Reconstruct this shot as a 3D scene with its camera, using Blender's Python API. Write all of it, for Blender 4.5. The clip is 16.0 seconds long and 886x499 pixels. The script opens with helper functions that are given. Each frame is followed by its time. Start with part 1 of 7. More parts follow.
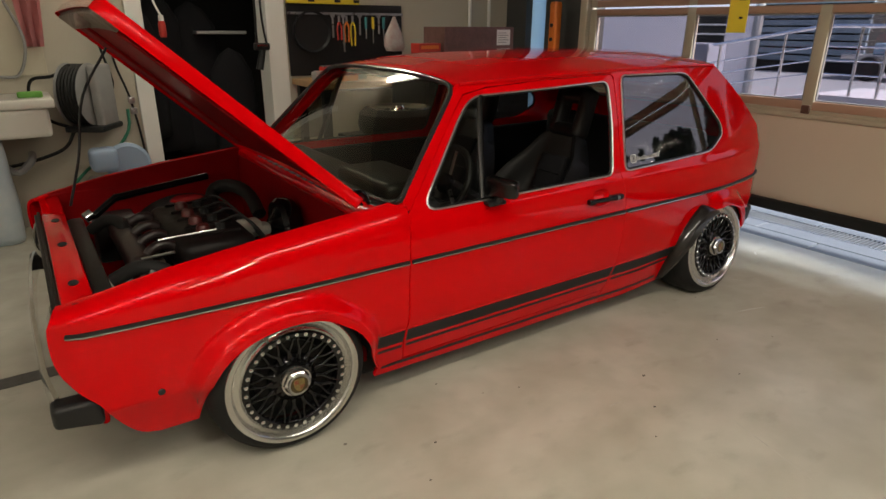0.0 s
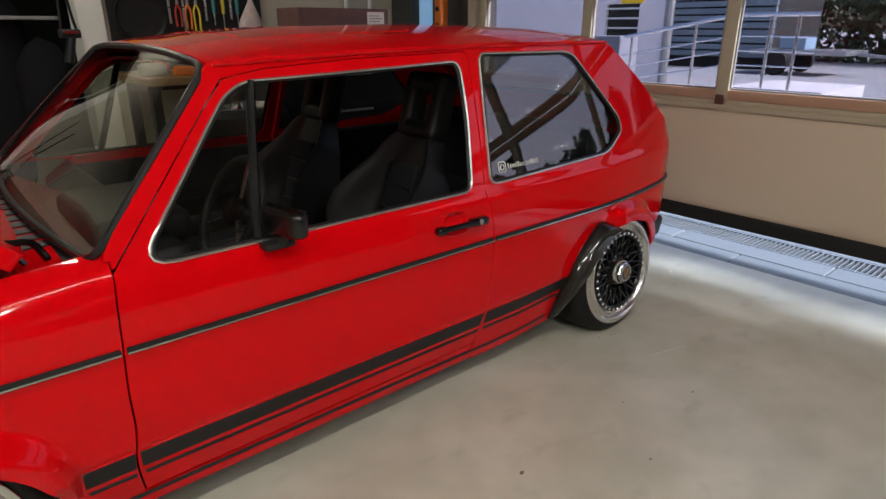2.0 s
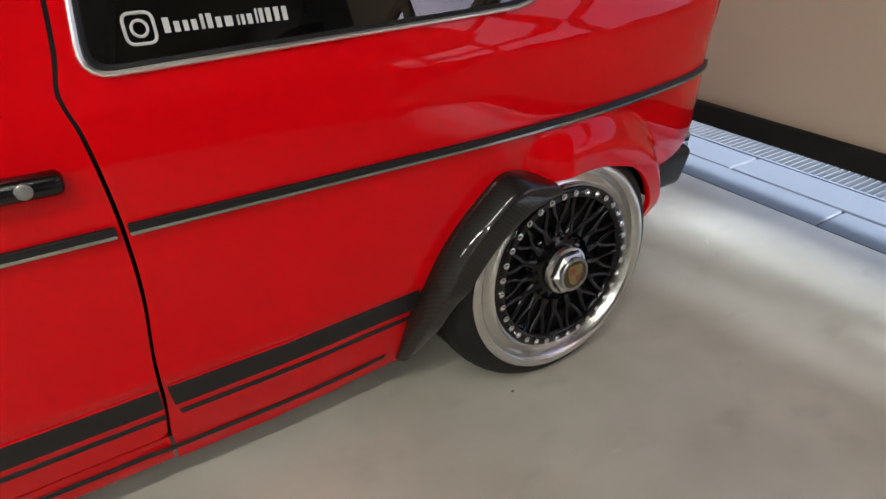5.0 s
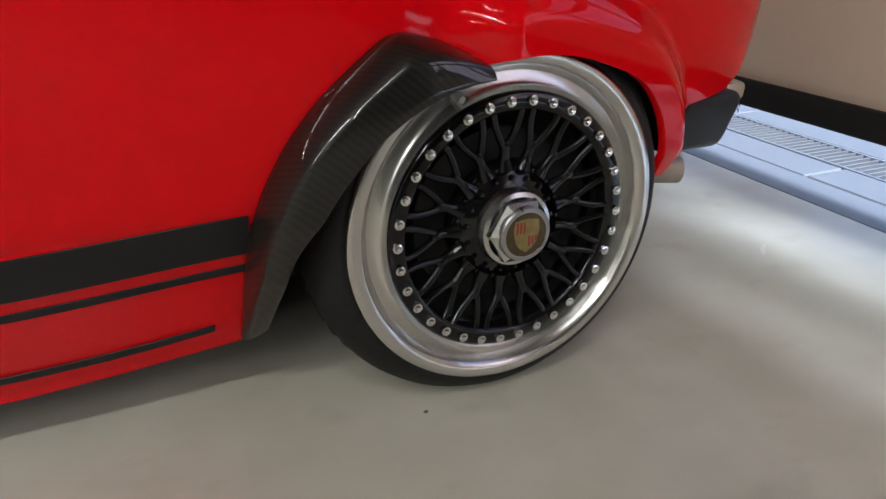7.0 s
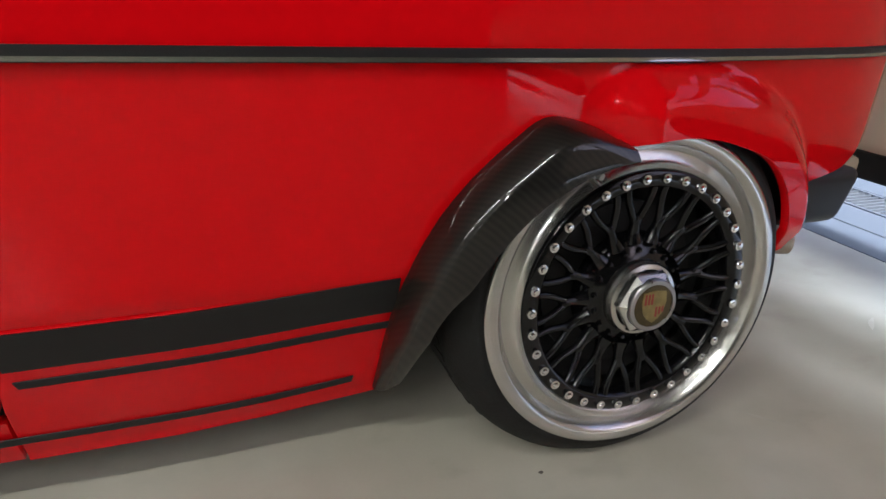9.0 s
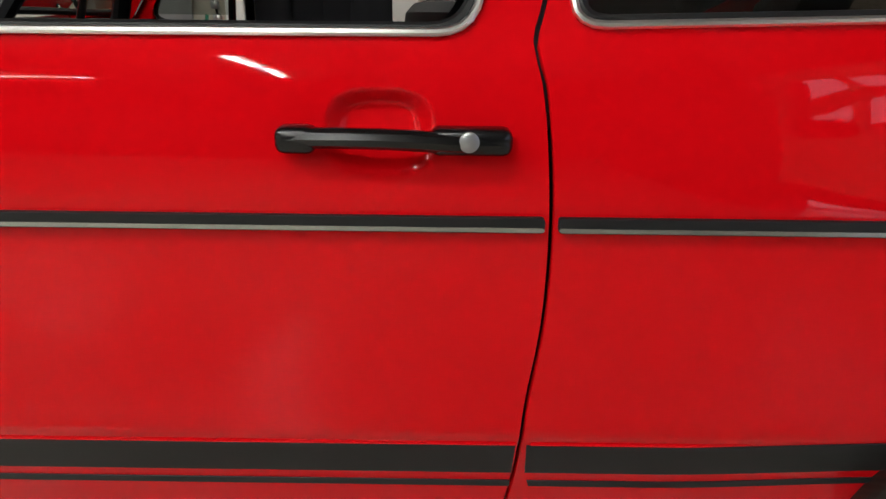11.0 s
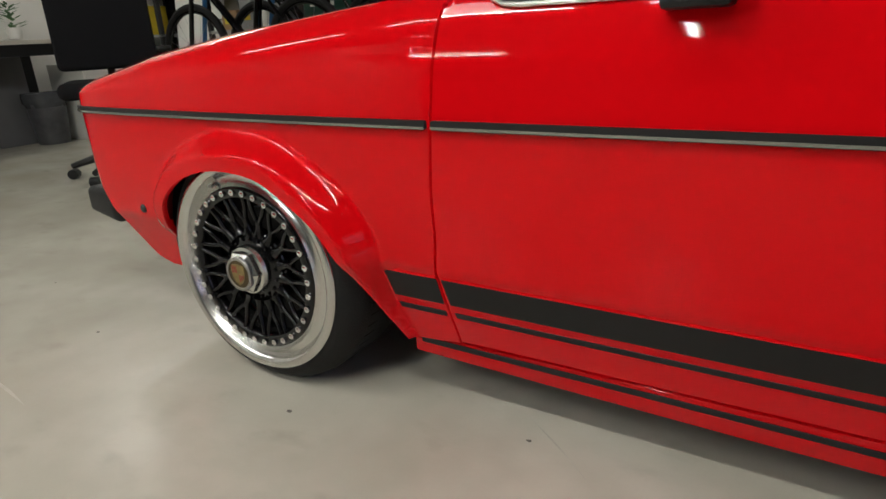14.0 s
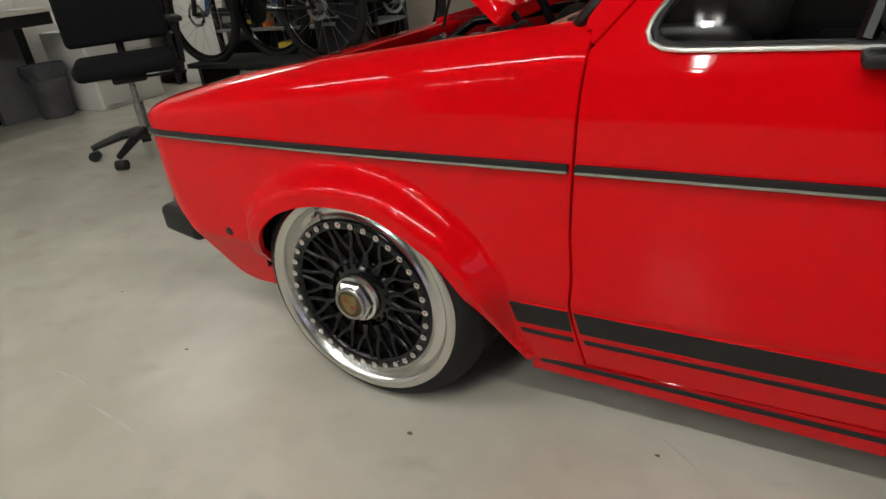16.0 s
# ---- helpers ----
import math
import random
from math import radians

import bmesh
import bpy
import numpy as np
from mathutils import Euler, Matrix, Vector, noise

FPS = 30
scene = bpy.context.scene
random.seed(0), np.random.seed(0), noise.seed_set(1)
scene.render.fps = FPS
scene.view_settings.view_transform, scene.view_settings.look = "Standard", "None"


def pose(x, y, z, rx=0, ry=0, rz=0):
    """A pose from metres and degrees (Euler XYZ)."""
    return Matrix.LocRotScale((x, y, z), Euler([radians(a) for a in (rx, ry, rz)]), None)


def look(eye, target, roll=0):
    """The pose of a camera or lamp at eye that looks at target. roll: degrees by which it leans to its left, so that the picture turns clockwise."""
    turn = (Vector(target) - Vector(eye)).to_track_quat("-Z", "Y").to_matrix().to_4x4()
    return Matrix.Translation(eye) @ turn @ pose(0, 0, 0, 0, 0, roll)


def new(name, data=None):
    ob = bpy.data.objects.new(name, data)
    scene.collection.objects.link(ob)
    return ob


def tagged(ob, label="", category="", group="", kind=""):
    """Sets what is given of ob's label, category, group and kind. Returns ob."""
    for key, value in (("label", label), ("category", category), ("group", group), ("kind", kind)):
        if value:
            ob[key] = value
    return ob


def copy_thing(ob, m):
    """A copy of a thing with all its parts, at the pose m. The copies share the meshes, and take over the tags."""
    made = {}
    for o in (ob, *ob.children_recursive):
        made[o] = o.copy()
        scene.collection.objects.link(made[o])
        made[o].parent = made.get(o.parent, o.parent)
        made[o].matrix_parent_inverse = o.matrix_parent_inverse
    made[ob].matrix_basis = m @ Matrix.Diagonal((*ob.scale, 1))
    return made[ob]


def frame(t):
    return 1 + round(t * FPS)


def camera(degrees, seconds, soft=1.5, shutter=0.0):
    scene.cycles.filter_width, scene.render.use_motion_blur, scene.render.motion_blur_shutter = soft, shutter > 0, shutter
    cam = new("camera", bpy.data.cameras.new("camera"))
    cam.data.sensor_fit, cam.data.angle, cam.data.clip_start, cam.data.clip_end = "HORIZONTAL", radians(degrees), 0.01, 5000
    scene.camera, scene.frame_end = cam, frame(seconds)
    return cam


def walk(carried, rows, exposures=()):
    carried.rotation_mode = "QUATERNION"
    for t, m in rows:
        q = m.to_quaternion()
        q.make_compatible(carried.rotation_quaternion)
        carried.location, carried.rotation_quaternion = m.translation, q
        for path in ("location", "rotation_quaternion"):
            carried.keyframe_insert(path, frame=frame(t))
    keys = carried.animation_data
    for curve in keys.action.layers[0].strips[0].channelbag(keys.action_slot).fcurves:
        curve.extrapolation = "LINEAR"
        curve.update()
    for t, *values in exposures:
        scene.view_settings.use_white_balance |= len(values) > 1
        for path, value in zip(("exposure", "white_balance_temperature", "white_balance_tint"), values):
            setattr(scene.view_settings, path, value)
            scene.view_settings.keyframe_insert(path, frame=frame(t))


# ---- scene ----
cam = camera(72.2, 16.0)

PATH = [
    (0, (-0.577, -1.69, 1.395), (0.486, -0.145, 0.703), 0.3),
    (0.5, (-0.367, -1.634, 1.354), (0.721, -0.098, 0.678), 0.3),
    (1, (-0.158, -1.583, 1.332), (0.972, -0.084, 0.643), 0.5),
    (1.5, (0.036, -1.436, 1.294), (1.241, 0.007, 0.611), 0.7),
    (2, (0.241, -1.303, 1.268), (1.47, 0.117, 0.58), 0.0),
    (2.5, (0.507, -1.236, 1.244), (1.718, 0.196, 0.548), -0.5),
    (3, (0.724, -1.174, 1.234), (1.924, 0.235, 0.475), -0.0),
    (3.5, (0.966, -1.099, 1.242), (2.103, 0.305, 0.384), 0.0),
    (4, (1.195, -0.965, 1.13), (2.285, 0.44, 0.217), -0.0),
    (6.3, (1.958, -0.592, 0.747), (2.685, 0.917, -0.346), 0.2),
    (6.5, (1.973, -0.59, 0.684), (2.723, 0.949, -0.35), 1.1),
    (7, (2.006, -0.588, 0.618), (2.786, 1.01, -0.296), 2.2),
    (7.5, (2.006, -0.586, 0.598), (2.807, 1.043, -0.24), 2.6),
    (8, (2.012, -0.593, 0.596), (2.806, 1.052, -0.218), 2.7),
    (10.3, (1.623, -0.521, 0.773), (1.872, 1.322, 0.037), 0.8),
    (10.5, (1.592, -0.514, 0.777), (1.785, 1.342, 0.057), 0.7),
    (11, (1.541, -0.51, 0.777), (1.538, 1.363, 0.075), 0.7),
    (11.5, (1.486, -0.526, 0.782), (1.222, 1.331, 0.089), 0.5),
    (12, (1.437, -0.593, 0.788), (0.873, 1.212, 0.135), 0.7),
    (12.5, (1.357, -0.66, 0.806), (0.531, 1.037, 0.144), 0.2),
    (13, (1.25, -0.709, 0.783), (0.283, 0.915, 0.131), -0.3),
    (13.5, (1.13, -0.756, 0.747), (0.124, 0.843, 0.092), -1.4),
    (14, (1.012, -0.773, 0.735), (0.016, 0.823, 0.057), -2.9),
    (14.5, (0.899, -0.774, 0.737), (-0.089, 0.814, 0.03), -4.4),
    (15, (0.794, -0.774, 0.772), (-0.186, 0.798, 0.02), -5.1),
    (15.5, (0.748, -0.794, 0.835), (-0.226, 0.755, 0.029), -5.6),
    (16, (0.772, -0.812, 0.92), (-0.177, 0.708, 0.032), -6.4),
]
EXPOSURE = [(0.0, 1.47, 6500, 10), (2.0, 1.56, 5830, 10), (4.0, 1.71, 5780, 10), (7.0, 1.81, 5580, 10), (8.0, 1.76, 5580, 10), (10.5, 1.9, 5580, 10), (12.5, 1.93, 5680, 10), (13.5, 1.69, 5680, 10), (16.0, 1.63, 5680, 10)]
walk(cam, [(t, look(eye, target, roll)) for t, eye, target, roll in PATH], EXPOSURE)

# ---------------------------------------------------------------- light
world = bpy.data.worlds.new("world")
scene.world = world
world.use_nodes = True
_n = world.node_tree.nodes
_sky = _n.new("ShaderNodeTexSky")
_sky.sky_type, _sky.sun_disc = "NISHITA", False
_sky.sun_elevation, _sky.sun_rotation = radians(42), radians(165)
_sky.air_density, _sky.dust_density, _sky.ozone_density = 1.0, 4.0, 1.0
_n["Background"].inputs[1].default_value = 0.15
world.node_tree.links.new(_sky.outputs[0], _n["Background"].inputs[0])
sun = new("sun", bpy.data.lights.new("sun", "SUN"))
sun.data.energy, sun.data.angle, sun.data.color = 4.5, radians(12), (0.95, 0.98, 1.0)
sun.matrix_basis = look((8, -30, 28), (0, 0, 0))

# ---------------------------------------------------------------- materials


def material(name, color, rough=0.5, metal=0.0, coat=0.0, spec=0.5, grain=0.0, grain_size=60.0, blotch=0.0,
             blotch_size=3.0, bump=0.0, bump_size=200.0, tint=None, per_object=0.0, rough_var=0.0):
    """A surface with colour variation at two scales, a fine relief and uneven gloss."""
    m = bpy.data.materials.new(name)
    m.use_nodes = True
    nt = m.node_tree
    b = nt.nodes["Principled BSDF"]
    b.inputs["Base Color"].default_value = (*color, 1)
    b.inputs["Roughness"].default_value = rough
    b.inputs["Metallic"].default_value = metal
    b.inputs["Coat Weight"].default_value = coat
    b.inputs["Coat Roughness"].default_value = 0.03
    b.inputs["Specular IOR Level"].default_value = spec
    co = nt.nodes.new("ShaderNodeTexCoord").outputs["Object"]

    def noise_tex(size, detail=4.0):
        n = nt.nodes.new("ShaderNodeTexNoise")
        n.inputs["Scale"].default_value, n.inputs["Detail"].default_value = size, detail
        nt.links.new(co, n.inputs["Vector"])
        return n.outputs["Fac"]

    def mix(fac, a, other, amount):
        ramp = nt.nodes.new("ShaderNodeMapRange")
        ramp.inputs["From Min"].default_value, ramp.inputs["From Max"].default_value = 0.25, 0.75
        ramp.inputs["To Max"].default_value = amount
        nt.links.new(fac, ramp.inputs["Value"])
        x = nt.nodes.new("ShaderNodeMix")
        x.data_type = "RGBA"
        nt.links.new(ramp.outputs[0], x.inputs["Factor"])
        if isinstance(a, tuple):
            x.inputs["A"].default_value = (*a, 1)
        else:
            nt.links.new(a, x.inputs["A"])
        x.inputs["B"].default_value = (*other, 1)
        return x.outputs["Result"]

    out = color
    dark = tint or tuple(c * 0.45 for c in color)
    if blotch:
        out = mix(noise_tex(blotch_size, 6.0), out, dark, blotch)
    if grain:
        out = mix(noise_tex(grain_size, 3.0), out, dark, grain)
    if per_object:
        info = nt.nodes.new("ShaderNodeObjectInfo")
        out = mix(info.outputs["Random"], out, dark, per_object)
    if not isinstance(out, tuple):
        nt.links.new(out, b.inputs["Base Color"])
    if rough_var:
        r = nt.nodes.new("ShaderNodeMapRange")
        r.inputs["From Min"].default_value, r.inputs["From Max"].default_value = 0.3, 0.7
        r.inputs["To Min"].default_value, r.inputs["To Max"].default_value = max(rough - rough_var, 0.02), rough + rough_var
        nt.links.new(noise_tex(blotch_size * 1.7, 5.0), r.inputs["Value"])
        nt.links.new(r.outputs[0], b.inputs["Roughness"])
    if bump:
        n = nt.nodes.new("ShaderNodeBump")
        n.inputs["Strength"].default_value, n.inputs["Distance"].default_value = bump, 0.002
        nt.links.new(noise_tex(bump_size, 3.0), n.inputs["Height"])
        nt.links.new(n.outputs[0], b.inputs["Normal"])
    return m


def glass_material(name, tint=(1, 1, 1), gloss=0.04, rough=0.0):
    """Clear pane: see-through with a mirror sheen that grows at a slant."""
    m = bpy.data.materials.new(name)
    m.use_nodes = True
    nt = m.node_tree
    nt.nodes.remove(nt.nodes["Principled BSDF"])
    clear, sheen, mixer = (nt.nodes.new(k) for k in ("ShaderNodeBsdfTransparent", "ShaderNodeBsdfGlossy", "ShaderNodeMixShader"))
    clear.inputs[0].default_value = (*tint, 1)
    sheen.inputs["Roughness"].default_value = rough
    facing = nt.nodes.new("ShaderNodeLayerWeight")
    facing.inputs[0].default_value = 0.5
    steep = nt.nodes.new("ShaderNodeMath")
    steep.operation = "POWER"
    steep.inputs[1].default_value = 4.5
    nt.links.new(facing.outputs["Facing"], steep.inputs[0])
    add = nt.nodes.new("ShaderNodeMath")
    add.operation = "MULTIPLY_ADD"
    add.inputs[1].default_value, add.inputs[2].default_value = 0.9 - gloss, 0.05 + gloss
    nt.links.new(steep.outputs[0], add.inputs[0])
    nt.links.new(add.outputs[0], mixer.inputs[0])
    nt.links.new(clear.outputs[0], mixer.inputs[1])
    nt.links.new(sheen.outputs[0], mixer.inputs[2])
    nt.links.new(mixer.outputs[0], nt.nodes["Material Output"].inputs[0])
    return m


def glow_material(name, color, power):
    m = bpy.data.materials.new(name)
    m.use_nodes = True
    b = m.node_tree.nodes["Principled BSDF"]
    b.inputs["Base Color"].default_value = (*color, 1)
    b.inputs["Emission Color"].default_value = (*color, 1)
    b.inputs["Emission Strength"].default_value = power
    return m


def floor_material(name):
    """Sealed concrete: cloudy tones that fade into one another, fine sand grain, uneven polish."""
    m = material(name, (0.53, 0.51, 0.43), 0.26, spec=0.38, grain=0.12, grain_size=160, tint=(0.37, 0.35, 0.28), bump=0.03, bump_size=60)
    nt = m.node_tree
    b = nt.nodes["Principled BSDF"]
    co = nt.nodes.new("ShaderNodeTexCoord").outputs["Object"]
    last = b.inputs["Base Color"].links[0].from_socket
    for size, detail, dark, amount in ((0.45, 3.0, (0.38, 0.362, 0.30), 0.55), (2.1, 5.0, (0.63, 0.61, 0.535), 0.5), (9.0, 4.0, (0.42, 0.40, 0.335), 0.4), (3.4, 8.0, (0.34, 0.31, 0.24), 0.35)):
        n = nt.nodes.new("ShaderNodeTexNoise")
        n.inputs["Scale"].default_value, n.inputs["Detail"].default_value, n.inputs["Roughness"].default_value = size, detail, 0.4
        nt.links.new(co, n.inputs["Vector"])
        r = nt.nodes.new("ShaderNodeMapRange")
        r.interpolation_type = "SMOOTHSTEP"
        r.inputs["From Min"].default_value, r.inputs["From Max"].default_value, r.inputs["To Max"].default_value = 0.3, 0.75, amount
        nt.links.new(n.outputs["Fac"], r.inputs["Value"])
        x = nt.nodes.new("ShaderNodeMix")
        x.data_type = "RGBA"
        nt.links.new(r.outputs[0], x.inputs["Factor"])
        nt.links.new(last, x.inputs["A"])
        x.inputs["B"].default_value = (*dark, 1)
        last = x.outputs["Result"]
    turn = nt.nodes.new("ShaderNodeMapping")
    turn.inputs["Rotation"].default_value, turn.inputs["Scale"].default_value = (0, 0, radians(28)), (0.8, 1.35, 1)
    nt.links.new(co, turn.inputs["Vector"])
    for size, lo, hi, tone, amount in ((1.9, 0.48, 0.74, (0.70, 0.675, 0.60), 0.30), (2.6, 0.54, 0.76, (0.33, 0.305, 0.245), 0.28), (7.0, 0.56, 0.78, (0.30, 0.275, 0.225), 0.35)):
        n = nt.nodes.new("ShaderNodeTexNoise")
        n.inputs["Scale"].default_value, n.inputs["Detail"].default_value, n.inputs["Roughness"].default_value = size, 6.0, 0.5
        nt.links.new(turn.outputs[0], n.inputs["Vector"])
        r = nt.nodes.new("ShaderNodeMapRange")
        r.interpolation_type = "SMOOTHSTEP"
        r.inputs["From Min"].default_value, r.inputs["From Max"].default_value, r.inputs["To Max"].default_value = lo, hi, amount
        nt.links.new(n.outputs["Fac"], r.inputs["Value"])
        x = nt.nodes.new("ShaderNodeMix")
        x.data_type = "RGBA"
        nt.links.new(r.outputs[0], x.inputs["Factor"])
        nt.links.new(last, x.inputs["A"])
        x.inputs["B"].default_value = (*tone, 1)
        last = x.outputs["Result"]
    nt.links.new(last, b.inputs["Base Color"])
    return m


def weave_material(name, dark, light):
    """Twill-woven fibre under clear lacquer."""
    m = material(name, dark, 0.4, coat=0.8, spec=0.2)
    nt = m.node_tree
    b = nt.nodes["Principled BSDF"]
    co = nt.nodes.new("ShaderNodeTexCoord").outputs["Object"]
    w = nt.nodes.new("ShaderNodeTexWave")
    w.bands_direction = "DIAGONAL"
    w.inputs["Scale"].default_value, w.inputs["Distortion"].default_value, w.inputs["Detail"].default_value = 55.0, 1.2, 1.0
    nt.links.new(co, w.inputs["Vector"])
    x = nt.nodes.new("ShaderNodeMix")
    x.data_type = "RGBA"
    nt.links.new(w.outputs["Fac"], x.inputs["Factor"])
    x.inputs["A"].default_value, x.inputs["B"].default_value = (*dark, 1), (*light, 1)
    nt.links.new(x.outputs["Result"], b.inputs["Base Color"])
    return m


RED = material("red_paint", (0.66, 0.0004, 0.0025), 0.6, coat=1.0, spec=0.0)
RED.node_tree.nodes["Principled BSDF"].inputs["Coat IOR"].default_value = 1.31
# body red darkened: shade of engine bay and bonnet underside is in the colour
RED_SHADED = material("shaded_red_paint", (0.30, 0.002, 0.004), 0.6, coat=0.12, spec=0.1, blotch=0.35, blotch_size=7, grain=0.15, grain_size=90, bump=0.1)
CHROME = material("chrome", (0.80, 0.80, 0.79), 0.10, 1.0, blotch=0.15, blotch_size=30, tint=(0.6, 0.6, 0.6))
POLISHED = material("polished_aluminium", (0.63, 0.625, 0.605), 0.24, 1.0, grain=0.15, grain_size=40, tint=(0.55, 0.54, 0.51))
STEEL = material("steel", (0.42, 0.42, 0.42), 0.33, 1.0, blotch=0.3, blotch_size=20, rough_var=0.1)
BLACK_GLOSS = material("black_gloss_paint", (0.0035, 0.0035, 0.004), 0.12, spec=0.38, rough_var=0.04, blotch_size=9)
BLACK_PLASTIC = material("black_plastic", (0.010, 0.010, 0.0105), 0.42, spec=0.35, blotch=0.4, blotch_size=30, tint=(0.018, 0.018, 0.018), bump=0.25, bump_size=900)
BLACK_DECAL = material("black_decal", (0.012, 0.012, 0.0125), 0.45, spec=0.25, blotch=0.2, blotch_size=20, tint=(0.018, 0.018, 0.018))
HANDLE_BLACK = material("handle_black", (0.003, 0.003, 0.0033), 0.26, spec=0.5, grain=0.1, grain_size=200)
CARBON = weave_material("carbon_fibre", (0.005, 0.0045, 0.004), (0.013, 0.0115, 0.009))
RUBBER = material("tyre_rubber", (0.009, 0.009, 0.009), 0.7, spec=0.3, blotch=0.4, blotch_size=14, tint=(0.019, 0.018, 0.017), bump=0.5, bump_size=240)
CLOTH = material("black_cloth", (0.009, 0.009, 0.0105), 0.95, spec=0.2, grain=0.5, grain_size=320, tint=(0.018, 0.018, 0.021), bump=0.6, bump_size=700)
DARK = material("matt_near_black", (0.008, 0.008, 0.008), 0.9, blotch=0.4, blotch_size=10, tint=(0.016, 0.016, 0.016), bump=0.3)
GLASS = glass_material("window_glass", (0.50, 0.53, 0.50), 0.0)
SCREEN_GLASS = glass_material("windscreen_glass", (0.60, 0.62, 0.50), 0.02)
TINTED = glass_material("rear_side_glass", (0.34, 0.36, 0.36), 0.07)
PANE = glass_material("door_glass", (0.64, 0.605, 0.63), -0.03)
TRIM = material("bright_trim", (0.86, 0.86, 0.84), 0.3, 1.0, blotch=0.25, blotch_size=25, tint=(0.75, 0.75, 0.73))
WHITE_PRINT = material("white_print", (0.62, 0.62, 0.62), 0.5, blotch=0.1, blotch_size=40)
GOLD = material("brass_emblem", (0.30, 0.23, 0.085), 0.4, 0.4, blotch=0.6, blotch_size=90, tint=(0.10, 0.07, 0.025))
EMBLEM_RED = material("emblem_red", (0.26, 0.03, 0.02), 0.4, blotch=0.3, blotch_size=60)
CONCRETE = floor_material("floor_concrete")
PLASTER = material("wall_plaster", (0.52, 0.48, 0.39), 0.85, blotch=0.25, blotch_size=1.4, grain=0.12, grain_size=60, tint=(0.40, 0.37, 0.30), bump=0.3, bump_size=160)
WHITE = material("white_paint", (0.78, 0.77, 0.73), 0.55, blotch=0.18, blotch_size=3, tint=(0.6, 0.58, 0.53), bump=0.1)
# ceiling is out of view; darkened so it bounces and reflects less light
CEIL = material("dimmed_ceiling", (0.24, 0.228, 0.21), 0.9, blotch=0.15, blotch_size=1.2, bump=0.2)
DOOR_BEIGE = material("door_panel_beige", (0.54, 0.44, 0.345), 0.55, blotch=0.2, blotch_size=1.5, grain=0.08, grain_size=80, tint=(0.45, 0.37, 0.29), bump=0.15, bump_size=60)
DOOR_FRAME = material("door_frame_brown", (0.40, 0.24, 0.17), 0.5, blotch=0.2, blotch_size=4, bump=0.1)
BEAD = material("glazing_bead", (0.26, 0.25, 0.26), 0.6, blotch=0.3, blotch_size=8)
DOOR_RAIL = material("door_rail_tan", (0.42, 0.36, 0.27), 0.45, blotch=0.2, blotch_size=5)
STONE = material("threshold_stone", (0.098, 0.108, 0.122), 0.5, blotch=0.4, blotch_size=5, grain=0.4, grain_size=120, tint=(0.06, 0.066, 0.075), bump=0.4, bump_size=200, per_object=0.4)
GALV = material("galvanised_steel", (0.36, 0.37, 0.38), 0.4, 0.9, blotch=0.4, blotch_size=40, tint=(0.24, 0.25, 0.26))
ASPHALT = material("yard_asphalt", (0.23, 0.243, 0.265), 0.9, blotch=0.3, blotch_size=0.5, grain=0.5, grain_size=90, tint=(0.14, 0.14, 0.15), bump=0.6, bump_size=120)
WOOD = material("bench_wood", (0.36, 0.22, 0.10), 0.5, blotch=0.4, blotch_size=5, grain=0.3, grain_size=70, tint=(0.2, 0.11, 0.05), bump=0.2)
TUBE_GLOW = glow_material("tube_glow", (1.0, 0.93, 0.79), 4.0)

# ---------------------------------------------------------------- building helpers


def world_of(ob):
    m = ob.matrix_basis
    if ob.parent:
        m = world_of(ob.parent) @ ob.matrix_parent_inverse @ m
    return m


def attach(ob, parent):
    """Parent ob so that the coordinates of its mesh stay as they are in the parent's own base frame."""
    if parent:
        ob.parent = parent
    return ob


def thing(name, label, category, at=(0, 0, 0), group="", kind="", turn=0.0):
    """A top-level thing: an Empty at its base; its parts lie in its own coordinates."""
    ob = new(name)
    ob.empty_display_size = 0.1
    ob.matrix_basis = pose(*at, 0, 0, turn)
    return tagged(ob, label, category, group, kind)


def finish(bm, name, mat, smooth=False, auto=None):
    bmesh.ops.recalc_face_normals(bm, faces=bm.faces)
    me = bpy.data.meshes.new(name)
    bm.to_mesh(me)
    bm.free()
    me.materials.append(mat)
    if smooth:
        me.shade_smooth()
        if auto is not None:
            me.set_sharp_from_angle(angle=radians(auto))
    return me


def part(name, bm, mat, parent=None, label="", smooth=False, auto=35):
    ob = attach(new(name, finish(bm, name, mat, smooth, auto)), parent)
    return tagged(ob, label)


def solo(name, bm, mat, label, category, at=(0, 0, 0), turn=0.0, group="", kind="", smooth=False, auto=35):
    ob = new(name, finish(bm, name, mat, smooth, auto))
    ob.matrix_basis = pose(*at, 0, 0, turn)
    return tagged(ob, label, category, group, kind)


def box(bm, lo, hi, bevel=0.0, seg=2, m=None):
    """A box between two corners, with rounded edges."""
    lo, hi = Vector(lo), Vector(hi)
    got = bmesh.ops.create_cube(bm, size=1.0)
    vs = got["verts"]
    for v in vs:
        v.co = Vector((lo[i] + (v.co[i] + 0.5) * (hi[i] - lo[i]) for i in range(3)))
    if bevel:
        es = {e for v in vs for e in v.link_edges}
        vs = bmesh.ops.bevel(bm, geom=list(es), offset=bevel, segments=seg, affect="EDGES", profile=0.5)["verts"]
        vs = list({v for v in vs})
    if m is not None:
        bmesh.ops.transform(bm, matrix=m, verts=[v for v in vs if v.is_valid])
    return bm


def boxed(lo, hi, bevel=0.0, seg=2, m=None):
    return box(bmesh.new(), lo, hi, bevel, seg, m)


